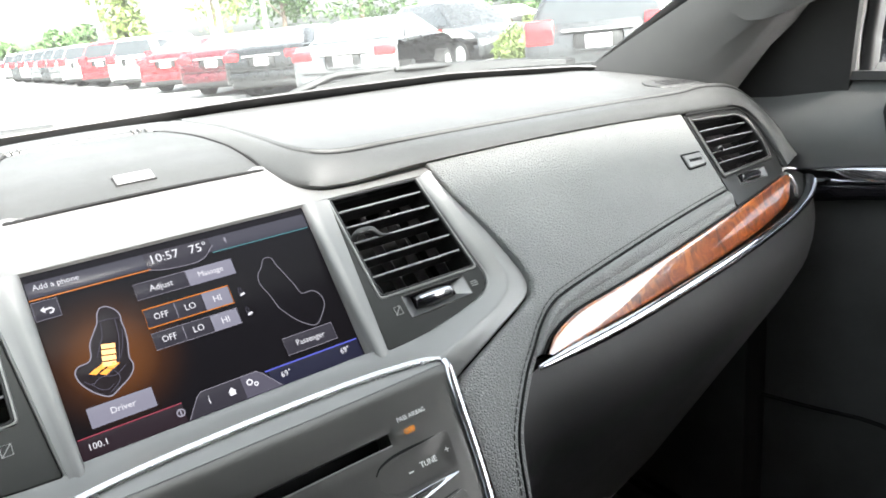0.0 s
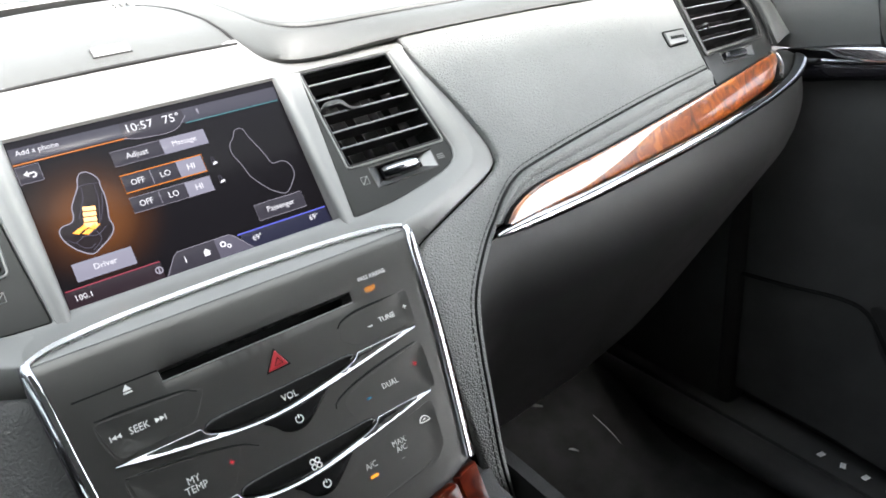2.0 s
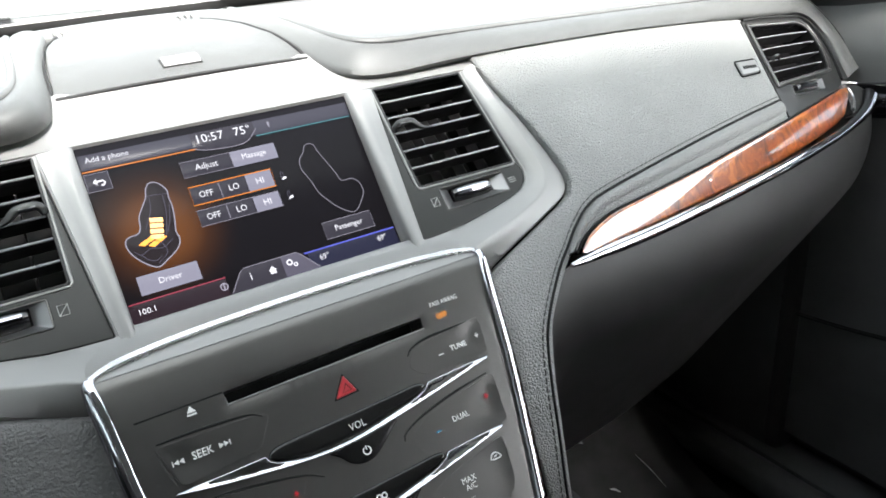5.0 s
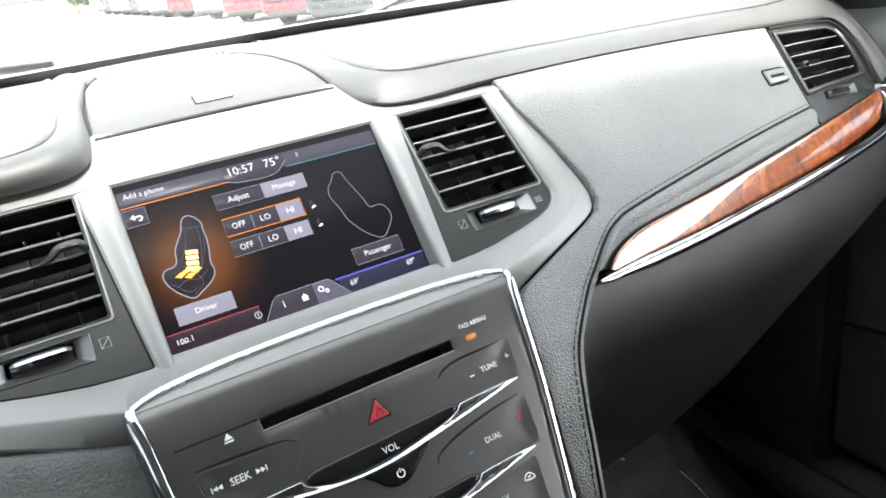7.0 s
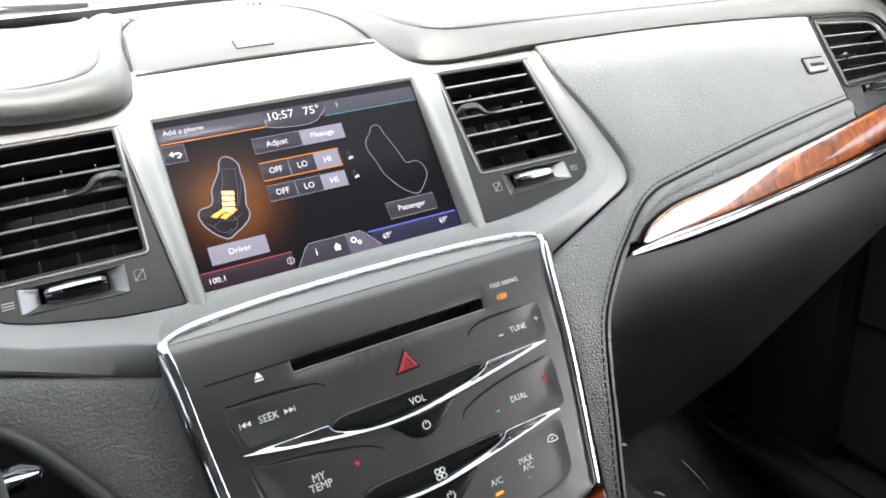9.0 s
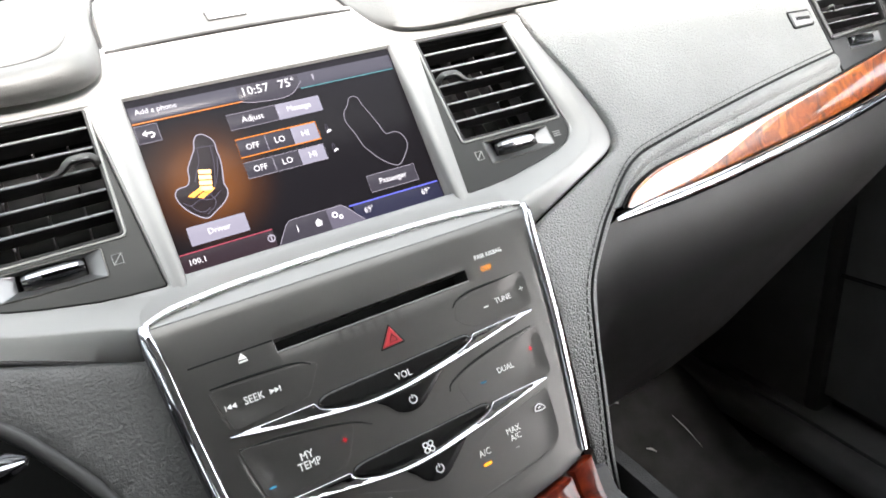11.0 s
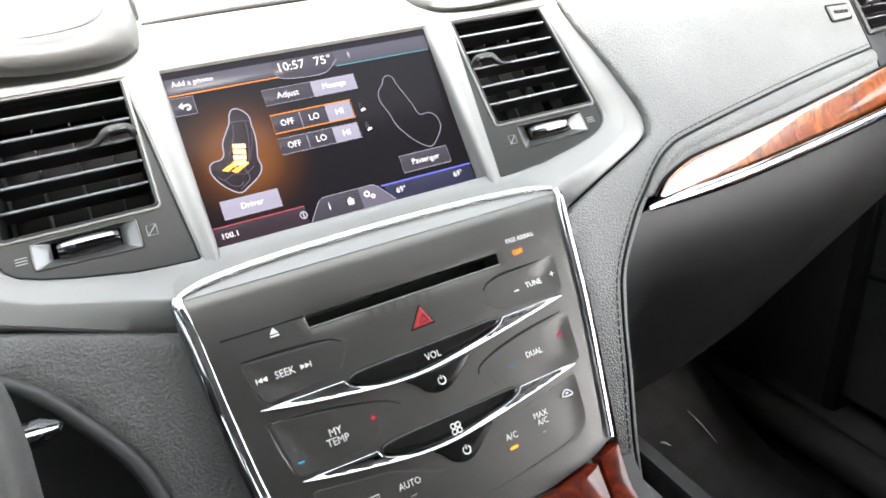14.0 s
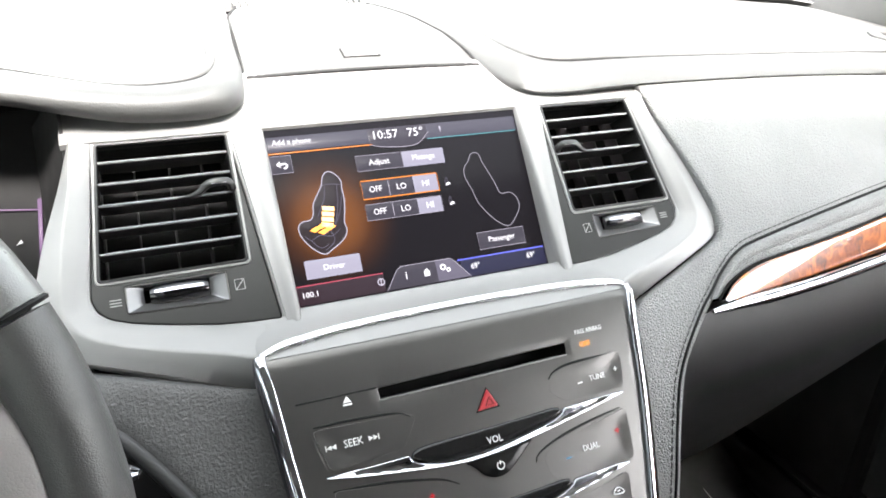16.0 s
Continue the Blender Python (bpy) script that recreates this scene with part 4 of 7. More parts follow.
part("tab_edge", outline_of([(-0.0290, -0.0535), (-0.0210, -0.0420), (-0.0180, -0.0398), (0.0165, -0.0396), (0.0195, -0.0420), (0.0290, -0.0535)], 0.0002, 0.0006, False), ui_line, glass)
say("100.1", 0.0035, -0.0772, -0.0478)
say("69\u00b0", 0.0038, 0.0335, -0.0474, wide=0.9)
say("69\u00b0", 0.0038, 0.0755, -0.0466, wide=0.9)
say("i", 0.0050, -0.0150, -0.0462)
part("house_sign", join(shape([(-0.0035, -0.0462), (0.0015, -0.0462), (-0.0010, -0.0436)], 0.0007), shape([(-0.0029, -0.0485), (0.0009, -0.0485), (0.0009, -0.0462), (-0.0029, -0.0462)], 0.0007)), ui_white, glass)
part("gear_sign", join(outline_of([(0.0105 + 0.0016 * math.cos(a), -0.0446 + 0.0016 * math.sin(a)) for a in np.linspace(0, 6.28, 13)[:-1]], 0.0005, 0.0007), outline_of([(0.0140 + 0.0011 * math.cos(a), -0.0468 + 0.0011 * math.sin(a)) for a in np.linspace(0, 6.28, 11)[:-1]], 0.0004, 0.0007)), ui_white, glass)
part("fan_sign", join(outline_of([(-0.0322 + 0.0021 * math.cos(a), -0.0474 + 0.0021 * math.sin(a)) for a in np.linspace(0, 6.28, 13)[:-1]], 0.00045, 0.0006), outline_of([(-0.0322, -0.049), (-0.0322, -0.0458)], 0.0005, 0.0006, False)), ui_line, glass)

# ---- control panel ----
panel = thing("control_panel", "graphite audio and climate control panel framed in chrome", "control panel", P(0, -0.245, 0.01))
RIM = [(-0.0965, -0.236), (-0.1062, -0.195), (-0.1122, -0.148), (-0.1160, -0.105), (-0.1180, -0.0860), (-0.1165, -0.0800), (-0.109, -0.0772), (-0.095, -0.0748), (-0.06, -0.0722), (0, -0.0712), (0.06, -0.0722), (0.095, -0.0745), (0.112, -0.0768), (0.1185, -0.0790), (0.1205, -0.0840), (0.1170, -0.103), (0.1100, -0.148), (0.1010, -0.190), (0.0910, -0.233)]
FOOT = [(0.0744, -0.2395), (0.045, -0.2445), (0.0, -0.2475), (-0.045, -0.2445), (-0.0744, -0.2395)]
SLOT = rounded([(-0.0585, -0.1092), (0.0630, -0.1080), (0.0622, -0.1150), (-0.0578, -0.1158)], 0.001)
FOLD = [(-0.1166, -0.0822), (-0.108, -0.0823), (-0.06, -0.0826), (0.0, -0.0827), (0.06, -0.0828), (0.108, -0.0822), (0.1188, -0.0818)]
body = part("face_plate", patch([(RIM[:5] + FOLD + RIM[14:])[::-1] + FOOT[::-1], SLOT], P, 0.03, 0.0008, 0.007), graphite, panel, "graphite satin face plate", 40)
rise = list(zip(spline(FOLD, 41), spline([(-0.1170, -0.0790)] + RIM[6:13] + [(0.1190, -0.0785)], 41)))
# same paint as the face; silver here puts in the light from above
part("upper_shelf", sheet(lambda u, v: P(lerp(rise[round(u * 40)][0][0], rise[round(u * 40)][1][0], v), lerp(rise[round(u * 40)][0][1] + 0.0002, rise[round(u * 40)][1][1], v), 0.0003), 41, 5, 0.003), silver, body, "sloping shelf under the chrome, coloured silver for light from above")
part("disc_slot", well(SLOT, P, 0.001, 0.02), cavity, body, "dark disc slot")
part("slot_lip", sweep([P(x, z, -0.0002) for x, z in ((-0.0585, -0.1159), (0.0, -0.1156), (0.0625, -0.1150))], ring(0.0005, 6), OUT), silver, body)
part("slot_line", sweep([P(x, z, 0.0002) for x, z in ((-0.1040, -0.1085), (-0.0590, -0.1088))], ring(0.0006, 6), OUT), cavity, body)
# chrome frame: quarter-round sides that fall away outwards, a flat upper strip
FLAT = [(-0.0046, -0.0045)] + [(0.0020 - 0.0066 * math.sin(q), -0.0040 + 0.0060 * math.cos(q)) for q in np.linspace(radians(88), 0, 9)] + [(0.0030, 0.0018), (0.0038, 0.0008), (0.0040, -0.0030)]
for side, profile in ((RIM[:5], FLAT), (RIM[-5:][::-1], [(-a, b) for a, b in reversed(FLAT)])):
    run = spline(side + [(math.copysign(abs(side[-1][0]) - 0.0004, side[-1][0]), -0.0800)], 46)
    part("chrome_side", sweep([P(x, z, -0.0010) for x, z in run], profile, OUT, scale=[lerp(0.75, 1.0, smooth01((45 - i) / 4)) for i in range(46)]), chrome, panel, "bright chrome side frame", 55)
LIFT = (OUT + UPF * 1.0).normalized()
# chrome in a lighter colour, so its sky reflection stays white throughout
part("top_lip", sweep([P(x, z, 0.0002) for x, z in spline(RIM[5:14], 60)], [(-0.0030, -0.003), (-0.0030, 0.0006), (-0.0022, 0.0014), (0.0022, 0.0014), (0.0030, 0.0006), (0.0030, -0.003)], LIFT, scale=[lerp(0.7, 1.0, smooth01((29.5 - abs(i - 29.5)) / 4)) for i in range(60)]), lit_chrome, panel, "bright chrome upper frame", 25)


def to_edge(p, x, z):
    """How far a place lies from the nearest edge of an outline."""
    best = 1.0
    for (ax, az), (bx, bz) in zip(p, p[1:] + p[:1]):
        t = ((x - ax) * (bx - ax) + (z - az) * (bz - az)) / max(1e-12, (bx - ax) ** 2 + (bz - az) ** 2)
        t = min(1.0, max(0.0, t))
        best = min(best, math.hypot(x - ax - t * (bx - ax), z - az - t * (bz - az)))
    return best


def raised(p, lift, r=0.002, deep=0.002, bevel=0.0010):
    return patch([rounded(p, r)], lambda x, z, d=0.0: P(x, z, d - lift), deep, bevel, 0.0)


def dished(p, r=0.004, rise=0.0011, wide=0.0085):
    """A key that runs out of the panel's face towards the middle and has a raised rim on its outer side."""
    line = rounded(p, r)
    return patch([line], lambda x, z, d=0.0: P(x, z, d - 0.00012 - rise * smooth01((abs(x) - 0.060) / 0.03) * (1 - smooth01(to_edge(line, x, z) / wide))), 0.002, 0.00012, 0.0030)


def slider(z0, kx, kz, parent):
    """A dished gloss strip over a chrome swoosh, with a power key under it."""
    tr = lambda pts: [(x * kx, z0 + (z + 0.148) * kz) for x, z in pts]
    low = spline([(-0.0957, -0.1490), (-0.0738, -0.1530), (-0.0462, -0.1569), (-0.0301, -0.1588), (-0.0132, -0.1597), (0.0050, -0.1588), (0.0244, -0.1565), (0.0447, -0.1535), (0.0659, -0.1501), (0.0934, -0.1452)], 44)
    mid = spline([(0.0506, -0.1450), (0.0482, -0.1478), (0.0397, -0.1511), (0.0254, -0.1538), (0.0058, -0.1567), (-0.0125, -0.1578), (-0.0296, -0.1570), (-0.0420, -0.1545), (-0.0478, -0.1520)], 30)
    top = spline([(-0.0484, -0.1502), (-0.0456, -0.1466), (-0.0390, -0.1455), (-0.0254, -0.1450), (-0.0078, -0.1447), (0.0103, -0.1443), (0.0291, -0.1438), (0.0427, -0.1433), (0.0477, -0.1442), (0.0492, -0.1466)], 30)
    swoosh = low + [(0.0936, -0.1440), (0.0722, -0.1442)] + mid + [(-0.0499, -0.1484), (-0.0724, -0.1485), (-0.0955, -0.1482)]
    lens = top + [(x, z + 0.0003) for x, z in mid[2:-1]]
    foot_z = lambda x: float(np.interp(x / kx, [p[0] for p in low], [p[1] for p in low]))
    # an upright blade whose lower edge turns out into a bright shelf
    f = lambda x, z, d=0.0: P(x, z, d - 0.0012 - 0.20 * max(0.0, (z - z0) / kz - 0.148 - foot_z(x)) - 0.0018 * max(0.0, 1 - ((z - z0) / kz - 0.148 - foot_z(x)) / 0.0017))
    part("chrome_swoosh", patch([tr(swoosh)], f, 0.0045, 0.0006, 0.0018), chrome, parent, "chrome swoosh trim", 50)
    part("touch_strip", patch([tr(lens)], lambda x, z, d=0.0: P(x, z, d - 0.0024 + 0.0014 * max(0.0, 1 - (x / kx / 0.047) ** 2)), 0.0035, 0.0016, 0.006), strip_black, parent, "gloss black touch strip", 50)
    key = [(-0.0188, -0.1604), (-0.0125, -0.1645), (-0.0086, -0.1700), (-0.0021, -0.1727), (0.0053, -0.1722), (0.0115, -0.1683), (0.0178, -0.1636), (0.0225, -0.1600), (0.0265, -0.1570), (0.0050, -0.1597)]
    part("power_key", patch([rounded(tr(key), 0.003)], lambda x, z, d=0.0: P(x, z, d - 0.0014), 0.0025, 0.0008), strip_black, parent, "gloss black power key")
    c = tr([(0.0022, -0.1666)])[0]
    ringp = [(c[0] + 0.0022 * math.sin(a), c[1] + 0.0022 * math.cos(a)) for a in np.linspace(0.5, 5.78, 14)]
    part("power_sign", join(sweep([P(x, z, -0.0017) for x, z in ringp], ring(0.00035, 5), OUT), sweep([P(c[0], c[1] + 0.0005, -0.0017), P(c[0], c[1] + 0.0028, -0.0017)], ring(0.00035, 5), OUT)), print_white, parent)


slider(-0.1480, 1.0, 1.0, body)
slider(-0.1886, 0.905, 0.97, body)
part("seek_key", dished([(-0.0985, -0.1235), (-0.0450, -0.1262), (-0.0400, -0.1285), (-0.0500, -0.1440), (-0.0920, -0.1468)]), graphite, body, "", 14)
part("tune_key", dished([(0.0480, -0.1262), (0.0600, -0.1225), (0.0990, -0.1195), (0.0960, -0.1425), (0.0540, -0.1418), (0.0440, -0.1345)]), graphite, body, "", 14)
part("temperature_key", dished([(-0.0935, -0.1562), (-0.0420, -0.1635), (-0.0330, -0.1665), (-0.0440, -0.1858), (-0.0870, -0.1875)]), graphite, body, "", 14)
part("temperature_key", dished([(0.0300, -0.1690), (0.0440, -0.1625), (0.0930, -0.1540), (0.0900, -0.1840), (0.0480, -0.1855), (0.0330, -0.1820)]), graphite, body, "", 14)
part("climate_key_bar", dished([(-0.0840, -0.1960), (-0.0400, -0.2020), (-0.0150, -0.2120), (0.0150, -0.2110), (0.0400, -0.1985), (0.0830, -0.1900), (0.0790, -0.2180), (0.0700, -0.2260), (0.0350, -0.2350), (0.0, -0.2385), (-0.0350, -0.2370), (-0.0760, -0.2310)]), graphite, body, "", 14)
for line in ([(-0.0973, -0.1223), (-0.0767, -0.1227), (-0.0518, -0.1246), (-0.0438, -0.1281)], [(0.0460, -0.1270), (0.0508, -0.1232), (0.0637, -0.1206), (0.0947, -0.1204)],
             [(-0.0932, -0.1565), (-0.0662, -0.1590), (-0.0357, -0.1649), (-0.0240, -0.1704)], [(0.0250, -0.1710), (0.0277, -0.1668), (0.0413, -0.1615), (0.0629, -0.1570), (0.0891, -0.1535)]):
    part("key_groove", sweep([P(x, z, 0.0002) for x, z in spline(line, 24)], ring(0.0009, 6), OUT, scale=[0.35 + 0.65 * math.sin(math.pi * (0.12 + 0.8 * i / 23)) for i in range(24)]), cavity, body)
# rounded outer edges of the keys, which catch the light
for line in ([(-0.0985, -0.1240), (-0.0967, -0.1345), (-0.0935, -0.1455)], [(0.0962, -0.1212), (0.0968, -0.1270), (0.0914, -0.1415)], [(-0.0945, -0.1580), (-0.0927, -0.1700), (-0.0885, -0.1855)],
             [(0.0903, -0.1548), (0.0895, -0.1640), (0.0832, -0.1840)], [(0.0802, -0.1910), (0.0793, -0.2046), (0.0754, -0.2172), (0.0665, -0.2243), (0.0472, -0.2278), (0.0134, -0.2318), (-0.0218, -0.2335)]):
    part("key_edge", sweep([P(x, z, 0.0004) for x, z in spline(line, 24)], ring(0.0009, 8), OUT, scale=[0.3 + 0.7 * math.sin(math.pi * (0.1 + 0.8 * i / 23)) for i in range(24)]), graphite, body)
hazard = part("hazard_key", raised([(0.0050, -0.1235), (0.0098, -0.1342), (-0.0034, -0.1348)], 0.0016, 0.0008, 0.003), red_button, body, "red triangular hazard key")
part("key_surround", patch([rounded([(0.0050, -0.1222), (0.0112, -0.1350), (-0.0048, -0.1356)], 0.001)], lambda x, z, d=0.0: P(x, z, d - 0.0004), 0.001, 0.0002), cavity, body)
part("inner_triangle", sweep([P(x, z, -0.0018) for x, z in ((0.0046, -0.1282), (0.0066, -0.1324), (0.0016, -0.1326))], ring(0.0003, 5), OUT, True), cavity, hazard)


def letter(body_text, tall, x, z, material=print_white, lift=0.0014, wide=1.0):
    return text("lettering", body_text, tall, x, z, P, material, body, lift, 0.0002, wide)


def sign(p, material=print_white, lift=0.0014):
    return part("sign", patch([p], lambda x, z, d=0.0: P(x, z, d - lift), 0.0003, 0.00005), material, body)


letter("SEEK", 0.0040, -0.0778, -0.1342, wide=0.9)
letter("VOL", 0.0040, 0.0024, -0.1520, lift=0.0014, wide=0.9)
letter("TUNE", 0.0033, 0.0785, -0.1322, wide=0.95)
letter("PASS AIRBAG", 0.0028, 0.0815, -0.1032, print_white, 0.0004, 0.85)
letter("OFF", 0.0034, 0.0768, -0.1112, amber, 0.0004, 0.9)
letter("MY\nTEMP", 0.0040, -0.0628, -0.1742, wide=0.9)
letter("DUAL", 0.0034, 0.0620, -0.1708, wide=0.9)
letter("A/C", 0.0036, 0.0300, -0.2096, wide=0.9)
letter("MAX\nA/C", 0.0034, 0.0515, -0.2068, wide=0.9)
letter("AUTO", 0.0036, -0.0344, -0.2112, wide=0.9)
letter("R", 0.0038, -0.0610, -0.2112, wide=0.9)
for x, z, mtl in ((0.0660, -0.1332, print_white), (-0.0840, -0.1800, print_blue), (0.0458, -0.1735, print_blue)):
    sign([(x - 0.0016, z - 0.0004), (x + 0.0016, z - 0.0004), (x + 0.0016, z + 0.0004), (x - 0.0016, z + 0.0004)], mtl)
for x, z, mtl in ((0.0928, -0.1302, print_white), (-0.0412, -0.1722, print_red), (0.0826, -0.1660, print_red)):
    a, c = 0.0015, 0.00022
    sign([(x - a, z - c), (x - c, z - c), (x - c, z - a), (x + c, z - a), (x + c, z - c), (x + a, z - c), (x + a, z + c), (x + c, z + c), (x + c, z + a), (x - c, z + a), (x - c, z + c), (x - a, z + c)], mtl)
sign([(-0.0790, -0.1130), (-0.0742, -0.1130), (-0.0766, -0.1096)], lift=0.0004)
sign([(-0.0790, -0.1146), (-0.0742, -0.1146), (-0.0742, -0.1137), (-0.0790, -0.1137)], lift=0.0004)
for x0, way in ((-0.0693, 1), (-0.0873, -1)):
    for k in range(2):
        a = x0 + way * 0.0026 * k
        sign([(a, -0.1328), (a, -0.1356), (a + way * 0.0026, -0.1342)] if way > 0 else [(a, -0.1356), (a, -0.1328), (a + way * 0.0026, -0.1342)])
    a = x0 + way * 0.0056
    sign([(a - 0.0003, -0.1357), (a + 0.0003, -0.1357), (a + 0.0003, -0.1327), (a - 0.0003, -0.1327)])
sign([(0.0268, -0.2168), (0.0318, -0.2164), (0.0318, -0.2148), (0.0268, -0.2152)], amber)
sign([(-0.0362, -0.2178), (-0.0326, -0.2178), (-0.0326, -0.2172), (-0.0362, -0.2172)], print_grey)
sign([(0.0490, -0.2148), (0.0512, -0.2148), (0.0512, -0.2143), (0.0490, -0.2143)], print_grey)
for k in range(4):
    a = math.pi / 4 + k * math.pi / 2
    cx, cz = 0.0006 + 0.0022 * math.cos(a), -0.1938 + 0.0022 * math.sin(a)
    part("fan_sign", sweep([P(cx + 0.0014 * math.cos(q), cz + 0.0014 * math.sin(q), -0.0014) for q in np.linspace(0, 6.28, 11)[:-1]], ring(0.0004, 5), OUT, True), print_white, body)


def drawn(p, r=0.0003, closed=True, lift=0.0013):
    part("sign", sweep([P(x, z, -lift) for x, z in p], ring(r, 5), OUT, closed), print_white, body)


drawn([(-0.0580, -0.2140), (-0.0520, -0.2135), (-0.0520, -0.2098), (-0.0580, -0.2098)], 0.0004)
for k in range(3):
    drawn([(-0.0566 + 0.0016 * k, -0.2130), (-0.0564 + 0.0016 * k, -0.2108)], 0.0002, False)
drawn([(-0.0850, -0.2085), (-0.0790, -0.2080), (-0.0800, -0.2128), (-0.0838, -0.2132)], 0.0004)
for k in range(3):
    drawn([(-0.0836 + 0.0014 * k, -0.2122), (-0.0834 + 0.0014 * k, -0.2096)], 0.0002, False)
drawn(spline([(0.0690, -0.2008), (0.0705, -0.1985), (0.0730, -0.1976), (0.0752, -0.1990), (0.0762, -0.2010), (0.0728, -0.2014), (0.0690, -0.2008)], 18)[:-1], 0.0004)
drawn([(0.0718, -0.1998), (0.0736, -0.1994)], 0.0004, False)

# ---- wooden console front under the panel ----
def K(x, z, d=0.0):
    """The console's front, which comes out towards the seats as it goes down."""
    return D(x, -0.0405 + 0.06 * (z + 0.08) + 0.45 * min(0, z + 0.262) - 0.2 * x * x + d, z)


console = thing("centre_console", "red-brown burl wood centre console front", "console", K(0, -0.40, 0.05))
part("wood_panel", patch([rounded([(0.0738, -0.2415), (0.045, -0.2465), (0.0, -0.2495), (-0.045, -0.2465), (-0.0738, -0.2415), (-0.066, -0.36), (0.066, -0.36)], 0.003)], K, 0.01, 0.0015, 0.02), wood_red, console, "glossy red-brown burl wood panel")
for sx in (-1, 1):
    part("wood_strip", patch([[(sx * 0.0755, -0.2405), (sx * 0.0905, -0.2365), (sx * 0.080, -0.36), (sx * 0.068, -0.36)]], K, 0.01, 0.0012, 0.02), wood_red, console, "red-brown burl wood edge strip")
part("console_body", sheet(lambda u, v: K(lerp(-0.10, 0.10, u), lerp(-0.46, -0.246, v), 0.006), 9, 13, 0.02), door_black, console)
part("console_tunnel", block(W(0, -0.40, -0.40), (0.24, 0.70, 0.40), None, 0.02), door_black, console)

# ---- leather before the passenger ----
WOOD_TOP = [(0.199, -0.1040), (0.2105, -0.0955), (0.222, -0.0905), (0.237, -0.0860), (0.255, -0.0830), (0.346, -0.0735), (0.5, -0.0530), (0.617, -0.0355), (0.672, -0.0285)]
WOOD_LOW = [(0.655, -0.0500), (0.635, -0.0608), (0.560, -0.0745), (0.4545, -0.0878), (0.3160, -0.0995), (0.255, -0.1035), (0.202, -0.1058)]
FLANK = [(0.1945, -0.1015), (0.180, -0.1148), (0.1665, -0.1285), (0.1530, -0.1445), (0.1375, -0.1755), (0.1250, -0.207), (0.1085, -0.2480), (0.098, -0.280)]
upper = [(x, z + 0.0018) for x, z in WOOD_TOP[:7]]
face = [(0.1965, 0.0680), (0.32, 0.0690), (0.5425, 0.0685), (0.5200, -0.0335), (0.5150, -0.0490)] + spline(upper[::-1], 24) + spline(FLANK, 24) + [(0.086, -0.275), (0.0955, -0.232), (0.1045, -0.191), (0.1165, -0.140), (0.124, -0.100), (0.1378, -0.0925), (0.2078, -0.0653), (0.2200, -0.0592), (0.2255, -0.0510), (0.2258, -0.0350), (0.2162, 0.002), (0.2052, 0.033)]
part("glovebox_leather", patch([face], GL, 0.012, 0.0022, 0.012), leather, dash, "charcoal grained leather face with stitched lower edge", 60)
line = spline([(0.5175, -0.0290), (0.44, -0.0385), (0.36, -0.0495), (0.255, -0.0655), (0.228, -0.0725), (0.210, -0.0830), (0.196, -0.0945), (0.176, -0.1120), (0.1490, -0.1430), (0.1335, -0.1745), (0.121, -0.206), (0.1045, -0.247), (0.095, -0.278)], 120)
groove = part("leather_seam", sweep([GL(x, z, 0.0) for x, z in line], ring(0.0011, 6), OUT), seam_dark, dash)
part("stitching", stitches([GL(x, z + 0.004, -0.0002) for x, z in line[:70]], OUT), thread, groove)
# rolled leather edge between the seam and the wood, turning under
roll_low = spline([(0.5165, -0.0505), (0.44, -0.0600), (0.346, -0.0718), (0.255, -0.0812), (0.237, -0.0842), (0.222, -0.0888), (0.2105, -0.0938), (0.199, -0.1022)], 60)
roll_top = spline([(0.5175, -0.0302), (0.44, -0.0397), (0.36, -0.0507), (0.255, -0.0667), (0.229, -0.0740), (0.2115, -0.0842), (0.198, -0.0955), (0.1910, -0.1015)], 60)
part("rolled_edge", loft([[GL(lerp(a[0], b[0], v), lerp(a[1], b[1], v), d) for v, d in ((0.0, 0.002), (0.04, -0.0012), (0.15, -0.0024), (0.32, -0.0026), (0.5, -0.0014), (0.68, 0.0010), (0.84, 0.0044), (1.0, 0.0090))][::-1] for a, b in zip(roll_top, roll_low)]), leather, dash, "rolled leather edge over the wood", 60)
part("stitching", stitches([GL(x - 0.004, z + 0.001, -0.0002) for x, z in line[66:]], OUT), thread, groove)
badge = part("airbag_badge", patch([rounded([(0.4825, 0.0030), (0.5150, 0.0045), (0.5190, 0.0182), (0.4850, 0.0178)], 0.0025)], lambda x, z, d=0.0: G(x, z, d - 0.0026), 0.003, 0.0016), silver, dash, "small silver airbag badge")
part("badge_gap", sweep([G(x, z, -0.0004) for x, z in rounded([(0.4815, 0.0020), (0.5160, 0.0035), (0.5202, 0.0192), (0.4840, 0.0188)], 0.003)], ring(0.0010, 6), OUT, True), seam_dark, badge)
for k in range(6):
    a = 0.4890 + 0.0040 * k
    part("letter_bar", patch([[(a, 0.0088), (a + 0.0028, 0.0089), (a + 0.0036, 0.0124), (a + 0.0008, 0.0123)]], lambda x, z, d=0.0: G(x, z, d - 0.003), 0.0004, 0.00005), seam_dark, badge)
tops = spline(WOOD_TOP[:-1] + [(0.652, -0.0300), (0.6640, -0.0300)], 64)
lows = spline(WOOD_LOW[::-1][:-1] + [(0.655, -0.0495), (0.6645, -0.0385)], 64)
TWIST = [(0.20, 0.15), (0.22, 0.20), (0.24, 0.26), (0.26, 0.285), (0.32, 0.325), (0.40, 0.355), (0.47, 0.385), (0.56, 0.41), (0.67, 0.40)]
